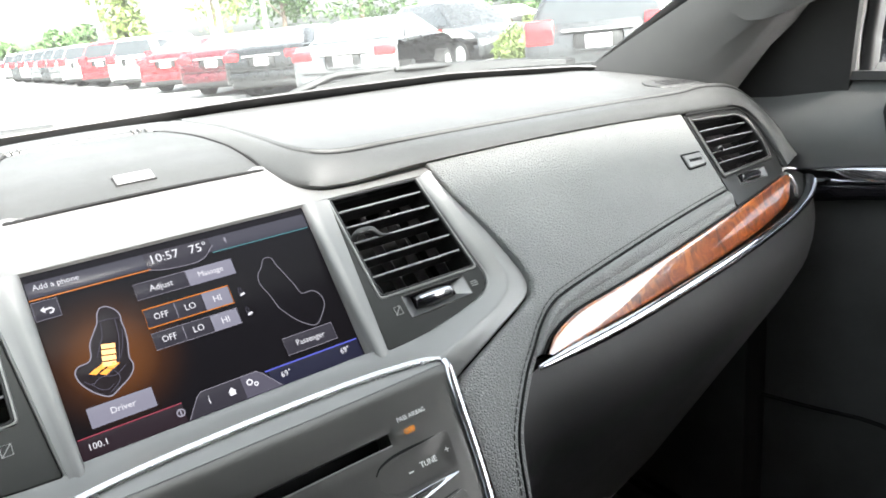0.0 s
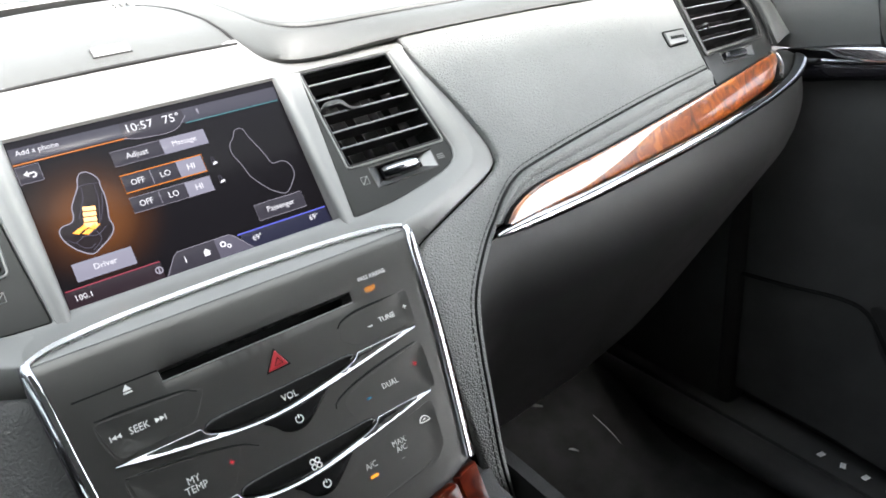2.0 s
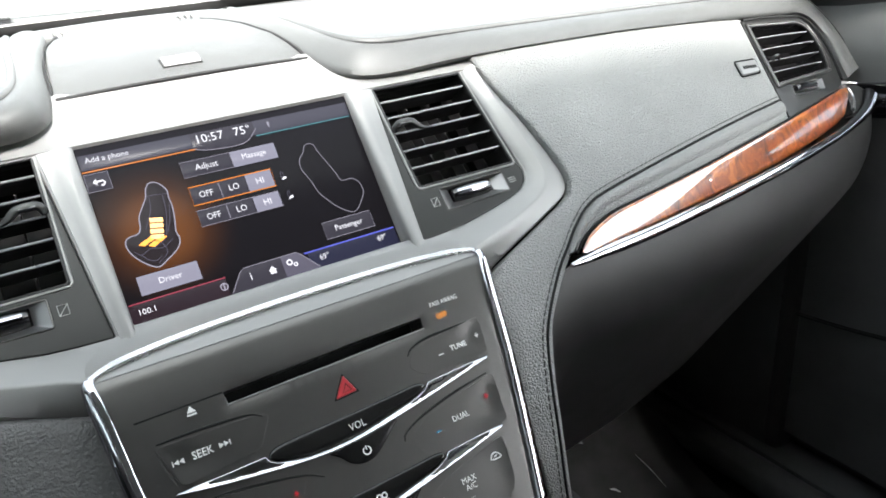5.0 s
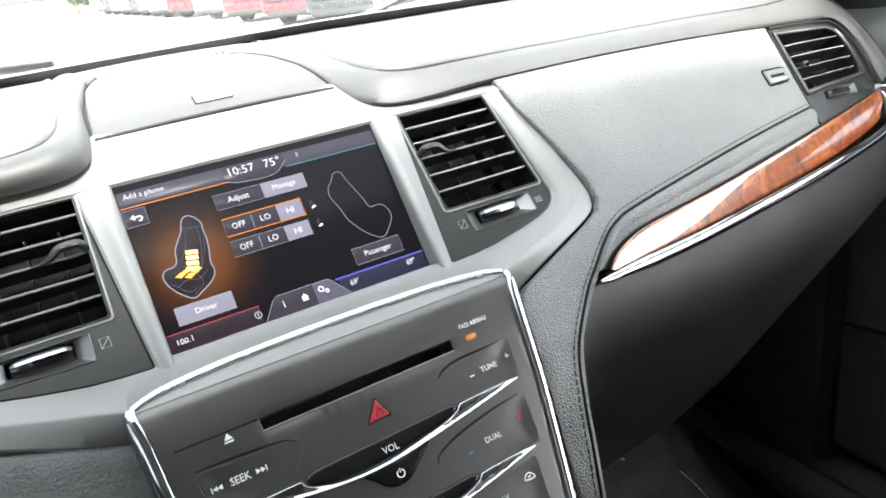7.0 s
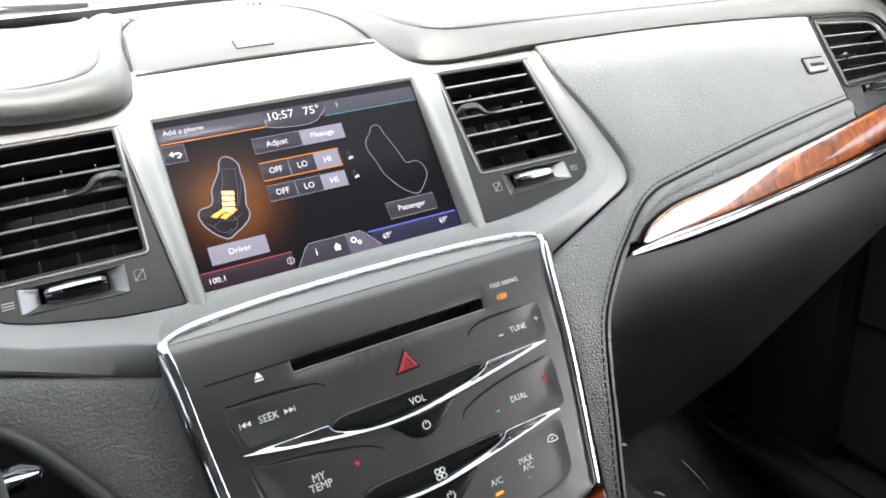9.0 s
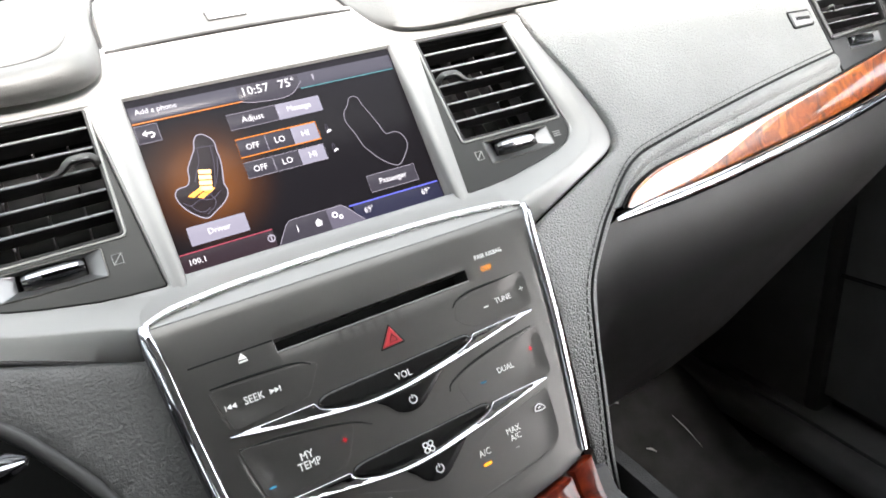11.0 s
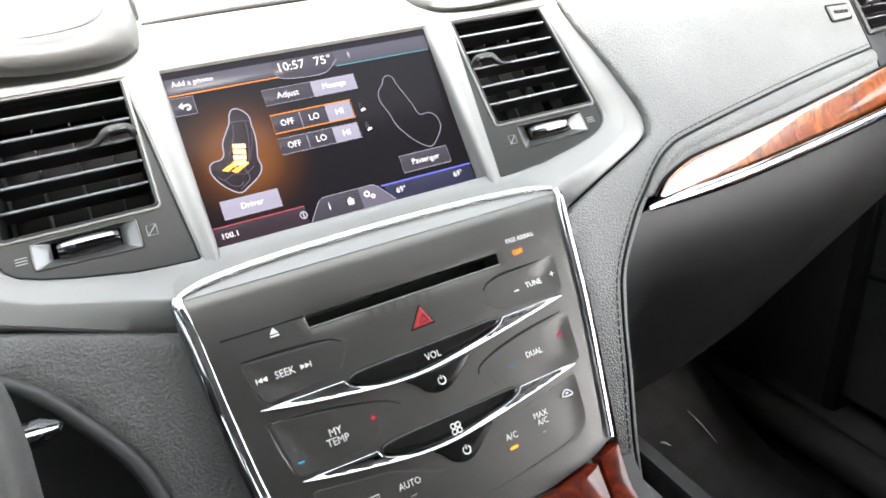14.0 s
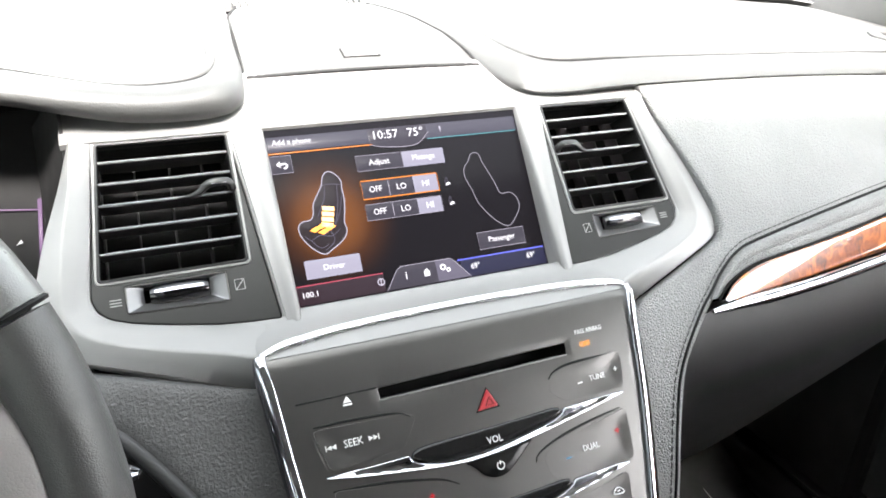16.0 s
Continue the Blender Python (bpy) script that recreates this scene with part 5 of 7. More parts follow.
rows = [[G(lerp(p[0], q[0], v), lerp(p[1], q[1], v), d * 0.5 * min(1.0, (p[1] - q[1]) / 0.027) - 0.0042 + (p[1] - q[1]) * table(p[0], TWIST) * v) for v, d in ((0.0, 0.006), (0.012, 0.0016), (0.05, 0.0002), (0.15, -0.0003), (0.32, -0.0007), (0.5, -0.0009), (0.68, -0.0008), (0.85, -0.0004), (0.95, 0.0002), (0.988, 0.0016), (1.0, 0.006))] for p, q in zip(tops, lows)]
wood_trim = part("wood_trim", loft([r[::-1] for r in rows]), wood, dash, "glossy orange-brown burl wood trim", 70)
part("trim_gap", sweep([G(x, z + 0.0010, 0.0008) for x, z in spline(WOOD_TOP, 60)], ring(0.0012, 6), OUT), cavity, dash)
CHROME = [(0.188, -0.1100), (0.22, -0.1090), (0.255, -0.1082), (0.316, -0.1050), (0.45, -0.0942), (0.578, -0.0795), (0.640, -0.0690), (0.680, -0.0600), (0.706, -0.0510), (0.7240, -0.0425)]
part("chrome_strip", sweep([G(x, z, -0.0015) for x, z in spline(CHROME, 60)], [(0.0046 * math.cos(q), 0.0032 * math.sin(q)) for q in np.linspace(0, 2 * math.pi, 17)[:-1]], OUT, scale=[lerp(0.35, 1.0, min(1, i / 5) ** 0.6) if i < 45 else lerp(1.0, 2.1, ((i - 45) / 14) ** 1.5) for i in range(60)]), chrome, dash, "polished chrome strip under the wood")
part("trim_end", sweep([G(x, z, -0.0035) for x, z in spline([(0.652, -0.0285), (0.6640, -0.0288), (0.6672, -0.0360), (0.6610, -0.0465), (0.6450, -0.0565)], 20)], ring(0.0020, 8), OUT), lip_silver, wood_trim, "chrome end rim")

part("chrome_corner", patch([rounded([(0.666, -0.0272), (0.690, -0.0230), (0.717, -0.0250), (0.738, -0.0350), (0.736, -0.0490), (0.7146, -0.0590), (0.680, -0.0600), (0.652, -0.0600), (0.667, -0.0400)], 0.004)], lambda x, z, d=0.0: G(x, z, d + 0.001), 0.012, 0.004, 0.01), dark_graphite, dash, "graphite corner piece at the dash end")

# passenger's outer vent
PLATE = [(0.5455, 0.0670), (0.5225, -0.0350), (0.5190, -0.0485), (0.600, -0.0370), (0.668, -0.0275), (0.684, -0.0170), (0.6985, 0.0080), (0.7075, 0.0300), (0.7070, 0.0560), (0.690, 0.0710), (0.619, 0.0700)]
OPEN = rounded([(0.5530, 0.0580), (0.5375, -0.0110), (0.6650, -0.0015), (0.6800, 0.0160), (0.6855, 0.0380), (0.6820, 0.0560), (0.6650, 0.0612)], [0.002, 0.002, 0.003, 0.012, 0.012, 0.01, 0.006])
PTHUMB = rounded([(0.5610, -0.0150), (0.6350, -0.0120), (0.6270, -0.0250), (0.5550, -0.0280)], 0.0015)
air_vent("outer passenger air vent with black slats in the dash end", rounded(PLATE, 0.004), OPEN, PTHUMB, G, 1, [0.0440, 0.0300, 0.0155, 0.0025], [0.580, 0.606, 0.632, 0.658], 0.5600, 2, tilt=0.05)

VCX, VCZ = 0.62, 0.026
rim_line = [(VCX + (x - VCX) * 1.055, VCZ + (z - VCZ) * 1.09) for x, z in OPEN]
part("vent_rim", sweep([G(x, z, 0.0004) for x, z in rim_line], ring(0.0016, 8), OUT, True), graphite, dash, "raised satin rim round the outer vent")
part("hood_gap", sweep([G(x, z, 0.0006) for x, z in spline([(0.5475, 0.0660), (0.60, 0.0685), (0.655, 0.0700), (0.688, 0.0690), (0.7050, 0.0520), (0.7040, 0.0280), (0.6950, 0.0060), (0.6810, -0.0170)], 40)], ring(0.0016, 6), OUT), cavity, dash)

# glovebox door and the underside
def glove(u, v):
    """The knee bolster: it rolls under towards the footwell."""
    x = lerp(0.095, 0.722, u)
    z0 = table(x, [(0.09, -0.15), (0.15, -0.132), (0.175, -0.113), (0.187, -0.1070), (0.21, -0.1070), (0.316, -0.1075), (0.45, -0.0980), (0.578, -0.0830), (0.680, -0.0640), (0.722, -0.0480)])
    y, z, n = 0.0, 0.0, 24
    for k in range(n):
        arc = v * (k + 0.5) / n * 0.40
        lean = radians(-18 + 50 * smooth01(arc / 0.105))
        y, z = y + math.sin(lean) * v * 0.40 / n, z - math.cos(lean) * v * 0.40 / n
    return GL(x, z0, lerp(0.012, 0.0015, smooth01((x - 0.155) / 0.035))) + Vector((0, y, z))


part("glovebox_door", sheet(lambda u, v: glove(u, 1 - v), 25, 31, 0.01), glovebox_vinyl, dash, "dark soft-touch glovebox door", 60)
# added dark sheet that keeps windscreen light out of the footwell
part("dash_light_stop", sheet(lambda u, v: W(lerp(-0.74, 0.74, u), lerp(0.20, 0.60, v), 0.0), 7, 5, 0.01), cavity, dash)
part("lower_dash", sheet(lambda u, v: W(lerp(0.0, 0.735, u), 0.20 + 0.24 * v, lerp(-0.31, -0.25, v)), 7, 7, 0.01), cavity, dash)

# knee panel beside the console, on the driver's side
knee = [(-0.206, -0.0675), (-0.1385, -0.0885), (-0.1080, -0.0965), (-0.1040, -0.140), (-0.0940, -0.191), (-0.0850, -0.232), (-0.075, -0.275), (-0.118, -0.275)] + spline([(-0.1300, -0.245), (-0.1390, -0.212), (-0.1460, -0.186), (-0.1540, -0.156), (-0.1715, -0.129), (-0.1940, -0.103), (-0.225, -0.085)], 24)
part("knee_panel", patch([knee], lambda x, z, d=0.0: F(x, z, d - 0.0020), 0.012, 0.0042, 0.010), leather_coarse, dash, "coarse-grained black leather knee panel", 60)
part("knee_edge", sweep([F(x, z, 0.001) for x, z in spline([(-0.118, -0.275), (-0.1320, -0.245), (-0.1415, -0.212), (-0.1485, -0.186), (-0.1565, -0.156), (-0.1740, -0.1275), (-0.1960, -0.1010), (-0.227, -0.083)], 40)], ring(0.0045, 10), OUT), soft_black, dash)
# plain dark sheet put in for the shaded opening round the column
part("column_shade", sheet(lambda u, v: D(lerp(-0.62, -0.10, u), 0.05, lerp(-0.34, -0.05, v)), 5, 5, 0.01), cavity, dash)
part("lower_fascia", sheet(lambda u, v: D(lerp(-0.72, -0.42, u), 0.0, lerp(-0.30, 0.065, v)), 7, 7, 0.01), soft_black, dash)

# instrument cluster under the driver's hood
cluster = thing("instrument_cluster", "dark instrument cluster under the leather hood", "instrument cluster", D(-0.33, 0.07, -0.06))
# face and lining take a matt dark colour in place of the hood's shade
part("binnacle", sheet(lambda u, v: D(lerp(-0.45, -0.214, u), 0.075, lerp(-0.075, 0.11, v)), 9, 5, 0.004), cavity, cluster, "cluster face coloured dark for the hood's shade")
part("hood_lining", sheet(lambda u, v: D(lerp(-0.1975, -0.218, u), lerp(0.0045, 0.074, u ** 0.8), lerp(-0.075, 0.098, v)), 9, 5, 0.002), cavity, cluster, "hood lining, coloured dark for the hood's shade")
violet = glowing("violet_display_line", (0.34, 0.20, 0.38), 0.035)
gauge = lambda x, z, d=0.0: D(x, 0.072 + d, z)
part("pointer_mark", patch([[(-0.2375, 0.0215), (-0.2335, 0.0228), (-0.2345, 0.0248)]], gauge, 0.0004, 0.0001), print_white, cluster)
part("gauge_rule", patch([[(-0.285, 0.0492), (-0.2225, 0.0424), (-0.2225, 0.0434), (-0.285, 0.0502)]], gauge, 0.0004, 0.0001), violet, cluster, "thin violet line")
part("gauge_edge", patch([[(-0.2262, 0.0040), (-0.2240, 0.0040), (-0.2200, 0.0500), (-0.2225, 0.0500)]], gauge, 0.0004, 0.0001), violet, cluster, "violet edge of the display")

# ---- steering wheel and stalk ----
wheel = thing("steering_wheel", "dark leather-wrapped steering wheel with a seam", "steering wheel", W(-0.3824, -0.20, -0.21))
WC, WT = W(-0.3824, -0.1976, -0.0193), radians(23.3)


def around(a, r, off=0.0):
    return WC + Vector((r * math.cos(a), r * math.sin(a) * math.sin(WT) - off * math.cos(WT), r * math.sin(a) * math.cos(WT) + off * math.sin(WT)))


AX = (0, -math.cos(WT), math.sin(WT))
part("rim", sweep([around(radians(a), 0.188) for a in np.linspace(-203.5, 23.5, 49)], ring(0.014, 14, 1.1), AX), wheel_leather, wheel, "dark grained leather rim")
part("rim_top", sweep([around(radians(a), 0.188) for a in np.linspace(24.3, 155.7, 31)], ring(0.0148, 14, 1.1), AX), wheel_smooth, wheel, "smooth lighter grey upper rim")
for a in (24, 156):
    part("rim_seam", sweep([around(radians(a), 0.188) + (around(radians(a), 0.188) - WC).normalized() * 0.0142 * math.cos(q) + Vector(AX) * 0.0156 * math.sin(q) for q in np.linspace(0, 2 * math.pi, 19)[:-1]], ring(0.0011, 5), (0, 0, 1), True), seam_dark, wheel)
for a0, a1 in ((-30, 21), (159, 210)):
    part("thumb_grip", sweep([around(radians(a), 0.1715, 0.003) for a in np.linspace(a0, a1, 17)], ring(0.0105, 12), AX, scale=[lerp(0.4, 1.0, smooth01((8 - abs(i - 8)) / 3)) for i in range(17)]), wheel_grip, wheel, "pinkish grey leather thumb grip", 60)
for a in (0, 180, 270):
    part("spoke", sweep([around(radians(a), 0.05, -0.02), around(radians(a), 0.11, -0.015), around(radians(a), 0.172, -0.004)], bar(0.045, 0.014, 0.4), AX, scale=[1.2, 1.0, 0.75]), graphite, wheel, "grey spoke")
part("hub", ball(WC + Vector(AX) * -0.01, (0.075, 0.035, 0.065)), soft_black, wheel, "black hub cushion")
stalk = thing("column_stalk", "black steering column stalk with a bright tip", "stalk", W(-0.30, -0.09, -0.09))
part("lever", sweep([W(-0.32, -0.06, -0.088), W(-0.25, -0.085, -0.084), W(-0.196, -0.098, -0.081)], ring(0.008, 10), (0, 0, 1), scale=[1.2, 1.0, 0.8]), piano, stalk)
part("tip", sweep([W(-0.205, -0.099, -0.080), W(-0.192, -0.101, -0.079), W(-0.1835, -0.103, -0.078)], bar(0.016, 0.009, 0.4), (0, 0, 1), scale=[1.0, 0.95, 0.35]), chrome, stalk, "bright tapered tip")
single("steering_column", sweep([W(-0.385, 0.10, -0.165), W(-0.385, -0.02, -0.115), W(-0.384, -0.16, -0.045)], ring(0.055, 18), (0, 0, 1)), soft_black, "black steering column shroud", "steering column")

# ---- cabin shell ----
def structure(name, geo, material, label, category):
    return single(name, geo, material, label, category, "structure", sharp=45)


structure("floor", sheet(lambda u, v: W(lerp(-0.80, 0.80, u), lerp(0.62, -2.3, 1 - v), -0.70), 5, 9, 0.03), carpet, "black carpeted car floor", "floor")
structure("bulkhead", sheet(lambda u, v: W(lerp(-0.80, 0.80, u), lerp(0.62, 0.47, v), lerp(-0.70, 0.07, v)), 5, 7, 0.02), carpet, "black carpeted bulkhead of the footwell", "bulkhead")
structure("ceiling", sheet(lambda u, v: W(lerp(-0.75, 0.75, u), lerp(-2.32, -0.265, v), 0.425 + 0.06 * math.sin(math.pi * v) ** 0.6 - 0.065 * (2 * u - 1) ** 4 - 0.06 * smooth01((v - 0.9) / 0.1)), 17, 25, 0.02), headliner, "pale grey cloth roof lining", "ceiling")
# unseen; stands where a rear window would be, to keep light out
structure("wall_rear", block(W(0, -2.3, -0.1), (1.6, 0.06, 1.2), None, 0.01), carpet, "unseen plain rear wall added to keep light out", "wall")

# A-pillars: trim from the dash end up to the roof
def pillar(sx):
    foot = [(0.668, 0.338, 0.060), (0.669, 0.275, 0.052), (0.682, 0.195, 0.044), (0.700, 0.150, 0.040), (0.712, 0.126, 0.040), (0.742, 0.13, 0.036), (0.785, 0.20, 0.045), (0.72, 0.35, 0.055)]
    rise = [(-0.013, -0.182, 0.082), (-0.013, -0.170, 0.086), (-0.011, -0.155, 0.090), (-0.012, -0.120, 0.098), (-0.014, -0.094, 0.104), (-0.014, -0.094, 0.104), (-0.01, -0.150, 0.090), (-0.013, -0.182, 0.082)]
    rows = []
    for k in (-0.25, 0, 0.5, 1, 2, 3, 3.9):
        pts = [Vector(f) + Vector(r) * k for f, r in zip(foot, rise)]
        rows.append([W(sx * p.x, p.y, p.z) for p in (pts + pts[:1] if sx > 0 else (pts + pts[:1])[::-1])])
    return structure("pillar_%s" % ("right" if sx > 0 else "left"), loft(rows), pillar_cloth, "grey windscreen pillar trim", "pillar")


pillar(1)
pillar(-1)
def pillar_skin(u, k, d=0.0):
    a, b2 = Vector((0.669, 0.275, 0.052)) + Vector((-0.013, -0.170, 0.086)) * k, Vector((0.700, 0.140, 0.037)) + Vector((-0.008, -0.142, 0.092)) * k
    m = Vector((0.682, 0.195, 0.044)) + Vector((-0.011, -0.155, 0.090)) * k
    p = a.lerp(m, u * 2) if u < 0.5 else m.lerp(b2, u * 2 - 1)
    return W(p.x - 0.0022 + d, p.y - 0.001, p.z)


single("pillar_clip", patch([rounded([(0.10, 1.10), (0.13, 0.98), (0.40, 0.845), (0.58, 0.87), (0.80, 1.10)], [0.05, 0.06, 0.06, 0.06, 0.03])], pillar_skin, 0.006, 0.012, 0.06), pillar_cloth, "plain grey clip cover on the pillar trim", "trim clip")

# windscreen
def screen_base(x):
    return table(abs(x), [(0, 0.412), (0.2, 0.410), (0.47, 0.395), (0.60, 0.362), (0.66, 0.338), (0.70, 0.31)]), table(abs(x), [(0, 0.082), (0.2, 0.082), (0.47, 0.076), (0.66, 0.062), (0.70, 0.055)])


def screen_at(u, v, out=0.0):
    x = lerp(-0.69, 0.69, u) * lerp(1.0, 0.90, v)
    y, z = screen_base(lerp(-0.69, 0.69, u))
    return W(x, y - 0.72 * v + out * 0.5, z + 0.33 * v + 0.015 * math.sin(math.pi * v) + out * 0.86)


wind = thing("window_1", "clear raked windscreen with a black ceramic lower border", "windscreen", W(0, 0.4, 0.08), kind="structure")
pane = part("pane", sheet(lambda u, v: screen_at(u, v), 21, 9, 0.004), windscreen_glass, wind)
pane.visible_shadow = False
part("lower_border", sheet(lambda u, v: screen_at(u, lerp(0.042, 0.046, smooth01(u)) * v - 0.004, -0.004), 31, 3, 0.002), rubber, wind, "black lower border")
for side in (0, 1):
    part("side_border", sheet(lambda u, v: screen_at(0.0 + 0.012 * u if side == 0 else 1.0 - 0.012 * u, v, 0.006), 3, 9, 0.002), rubber, wind)
single("cowl", sheet(lambda u, v: W(lerp(-0.78, 0.78, u), screen_base(lerp(-0.70, 0.70, u))[0] + lerp(0.004, 0.13, v), screen_base(lerp(-0.70, 0.70, u))[1] + 0.004 - 0.035 * v), 31, 5, 0.01), cowl_grey, "black plastic cowl under the windscreen", "cowl", "structure")


def wiper(pts, blade, label):
    w = thing("wiper", label, "wiper", W(*pts[0]), "windscreen wipers")
    part("arm", sweep([W(*p) for p in spline(pts, 16)], bar(0.012, 0.007, 0.3), (0, 0.4, 0.9), scale=[lerp(1.4, 0.7, i / 15) for i in range(16)]), rubber, w)
    part("blade", sweep([W(*p) for p in spline(blade, 20)], [(-0.004, 0.004), (-0.0015, -0.008), (0.0015, -0.008), (0.004, 0.004), (0.0, 0.008)], (0, 0.4, 0.9), scale=[lerp(0.6, 1.0, math.sin(math.pi * i / 19)) for i in range(20)]), rubber, w, "black rubber blade")
    part("blade_mount", sweep([W(pts[-1][0] + q, pts[-1][1] - 0.06 * q, pts[-1][2] - 0.05 * q) for q in (-0.045, -0.02, 0.02, 0.045)], bar(0.014, 0.008, 0.3), (0, 0.4, 0.9), scale=[0.6, 1.0, 1.0, 0.6]), rubber, w)
    return w


wiper([(0.255, 0.455, 0.076), (0.279, 0.44, 0.087), (0.309, 0.43, 0.097), (0.335, 0.43, 0.102), (0.40, 0.42, 0.100), (0.455, 0.41, 0.0975)], [(0.30, 0.425, 0.0895), (0.41, 0.415, 0.0945), (0.50, 0.405, 0.0925), (0.60, 0.378, 0.0865), (0.66, 0.352, 0.081)], "black windscreen wiper arm and blade resting at the glass base")
wiper([(-0.34, 0.455, 0.078), (-0.28, 0.435, 0.092), (-0.22, 0.425, 0.097), (-0.13, 0.42, 0.101)], [(-0.42, 0.41, 0.083), (-0.28, 0.422, 0.089), (-0.15, 0.424, 0.092), (0.0, 0.424, 0.092)], "black windscreen wiper lying before the driver's side glass")

# defroster grille at the dash end
SEAM_F, REAR_F = flowing(SEAM), flowing(REAR)


def pad_skin(s, v, d=0.0):
    """The padded top by its place along the seam and from the seam to the rear edge."""
    i = min(len(SEAM_F) - 2, int(s * 6))
    w = s * 6 - i
    a, b2 = SEAM_F[i].lerp(SEAM_F[i + 1], w), REAR_F[i].lerp(REAR_F[i + 1], w)
    return a.lerp(b2, v) + Vector((0, 0, 0.004 * math.sin(math.pi * v) ** 0.6 - d + 0.0016))


SLOTS = [rounded([(9.40 + 0.16 * k, 0.105), (9.49 + 0.16 * k, 0.100), (9.52 + 0.16 * k, 0.200), (9.43 + 0.16 * k, 0.205)], 0.01) for k in range(5)]
grille = part("defroster_grille", patch([rounded([(9.14, 0.190), (9.22, 0.110), (9.60, 0.070), (10.16, 0.070), (10.36, 0.120), (10.20, 0.205), (9.70, 0.245), (9.30, 0.250)], 0.03)] + SLOTS, pad_skin, 0.006, 0.004), leather_fine, dash, "slotted defroster grille")
# flat dark patches laid over the slots stand in for their shade
for slot in SLOTS:
    part("slot", patch([slot], lambda x, y, d=0.0: pad_skin(x, y, d - 0.0003), 0.002, 0.0002), slat_black, grille, "flat dark patch for the shade in the slot")
part("duct", patch([[(9.36, 0.09), (10.20, 0.085), (10.22, 0.215), (9.36, 0.215)]], lambda x, y, d=0.0: pad_skin(x, y, d + 0.0009), 0.002, 0.0005), cavity, grille)

# ---- passenger door ----
DOOR_X = 0.758


door = thing("door_1", "charcoal passenger door with chrome strip and wood armrest panel", "car door", W(0.8, -0.4, -0.62), kind="structure")


def upper_face(u, v):
    y, z = lerp(0.20, -0.95, u), lerp(-0.062, 0.060, v)
    bulge = 0.018 * math.sin(math.pi * min(1, v * 0.9 + 0.1)) - 0.03 * v * v
    top = 0.060 - 0.016 * smooth01((y - 0.0) / 0.12)
    return W(DOOR_X - bulge + 0.012 * v, y, lerp(-0.062, top, v))


part("upper_panel", sheet(lambda u, v: upper_face(u, v), 33, 13, 0.02), door_leather, door, "charcoal soft upper door panel", 60)
part("sill_edge", sheet(lambda u, v: W(lerp(DOOR_X + 0.016, DOOR_X + 0.085, v), lerp(0.02, -0.95, u), 0.0535 - 0.004 * v), 9, 3, 0.01), soft_black, door)
part("sill_strip", sweep([W(DOOR_X + 0.052, y, 0.057) for y in np.linspace(-0.03, -0.95, 8)], bar(0.006, 0.010, 0.3), (0, 0, 1)), chrome, door, "thin bright window strip")
# switch pod round the release handle
POD = rounded([(-0.064, -0.046), (-0.0430, 0.0240), (-0.066, 0.0365), (-0.52, 0.044), (-0.52, -0.040)], [0.004, 0.012, 0.02, 0.01, 0.004])
door_face = lambda y, z, d=0.0: W(DOOR_X - 0.018 * math.sin(math.pi * min(1, (z + 0.062) / 0.122 * 0.9 + 0.1)) - 0.006 + d + 0.035 * max(0, (z + 0.062) / 0.122) ** 2, y, z)
part("handle_pod", patch([POD, rounded([(-0.102, 0.021), (-0.116, -0.029), (-0.240, -0.022), (-0.240, 0.029)], 0.008)], lambda y, z, d=0.0: door_face(y, z, d), 0.012, 0.002, 0.015), pod_grey, door, "graphite handle surround", 60)
part("pod_gap", sweep([door_face(y, z, 0.001) for y, z in POD], ring(0.0026, 6), (-1, 0, 0), True), cavity, door)
part("handle_cup", patch([rounded([(-0.098, 0.0230), (-0.113, -0.0310), (-0.26, -0.0225), (-0.26, 0.031)], 0.009), rounded([(-0.137, 0.016), (-0.147, -0.020), (-0.245, -0.019), (-0.245, 0.018)], 0.006)], lambda y, z, d=0.0: door_face(y, z, d - 0.003), 0.012, 0.004, 0.012), chrome, door, "chrome release handle bezel")
part("cup_floor", patch([rounded([(-0.135, 0.018), (-0.145, -0.022), (-0.25, -0.021), (-0.25, 0.020)], 0.004)], lambda y, z, d=0.0: door_face(y, z, d + 0.012), 0.004, 0.001), soft_black, door)
lock = part("lock_switch", patch([rounded([(-0.0600, 0.0115), (-0.0750, -0.0275), (-0.0915, -0.0262), (-0.0785, 0.0125)], 0.004)], lambda y, z, d=0.0: door_face(y, z, d - 0.003), 0.005, 0.0015), chrome, door, "black lock rocker in a chrome ring")
part("rocker", patch([rounded([(-0.0635, 0.0098), (-0.0780, -0.0245), (-0.0927, -0.0241), (-0.0780, 0.0102)], 0.002)], lambda y, z, d=0.0: door_face(y, z, d - 0.0038), 0.004, 0.0012), piano, lock)
for yy, zz in ((-0.0745, 0.003), (-0.0812, -0.0170)):
    part("key_sign", patch([[(yy + 0.002, zz + 0.003), (yy + 0.002, zz - 0.002), (yy - 0.003, zz - 0.002), (yy - 0.003, zz + 0.003)]], lambda y, z, d=0.0: door_face(y, z, d - 0.0043), 0.0004, 0.0001), print_grey, lock)
part("switch_bar", patch([[(-0.0725, -0.0065), (-0.0735, -0.0085), (-0.0845, -0.0083), (-0.0838, -0.0063)]], lambda y, z, d=0.0: door_face(y, z, d - 0.0044), 0.0004, 0.0001), print_white, lock)
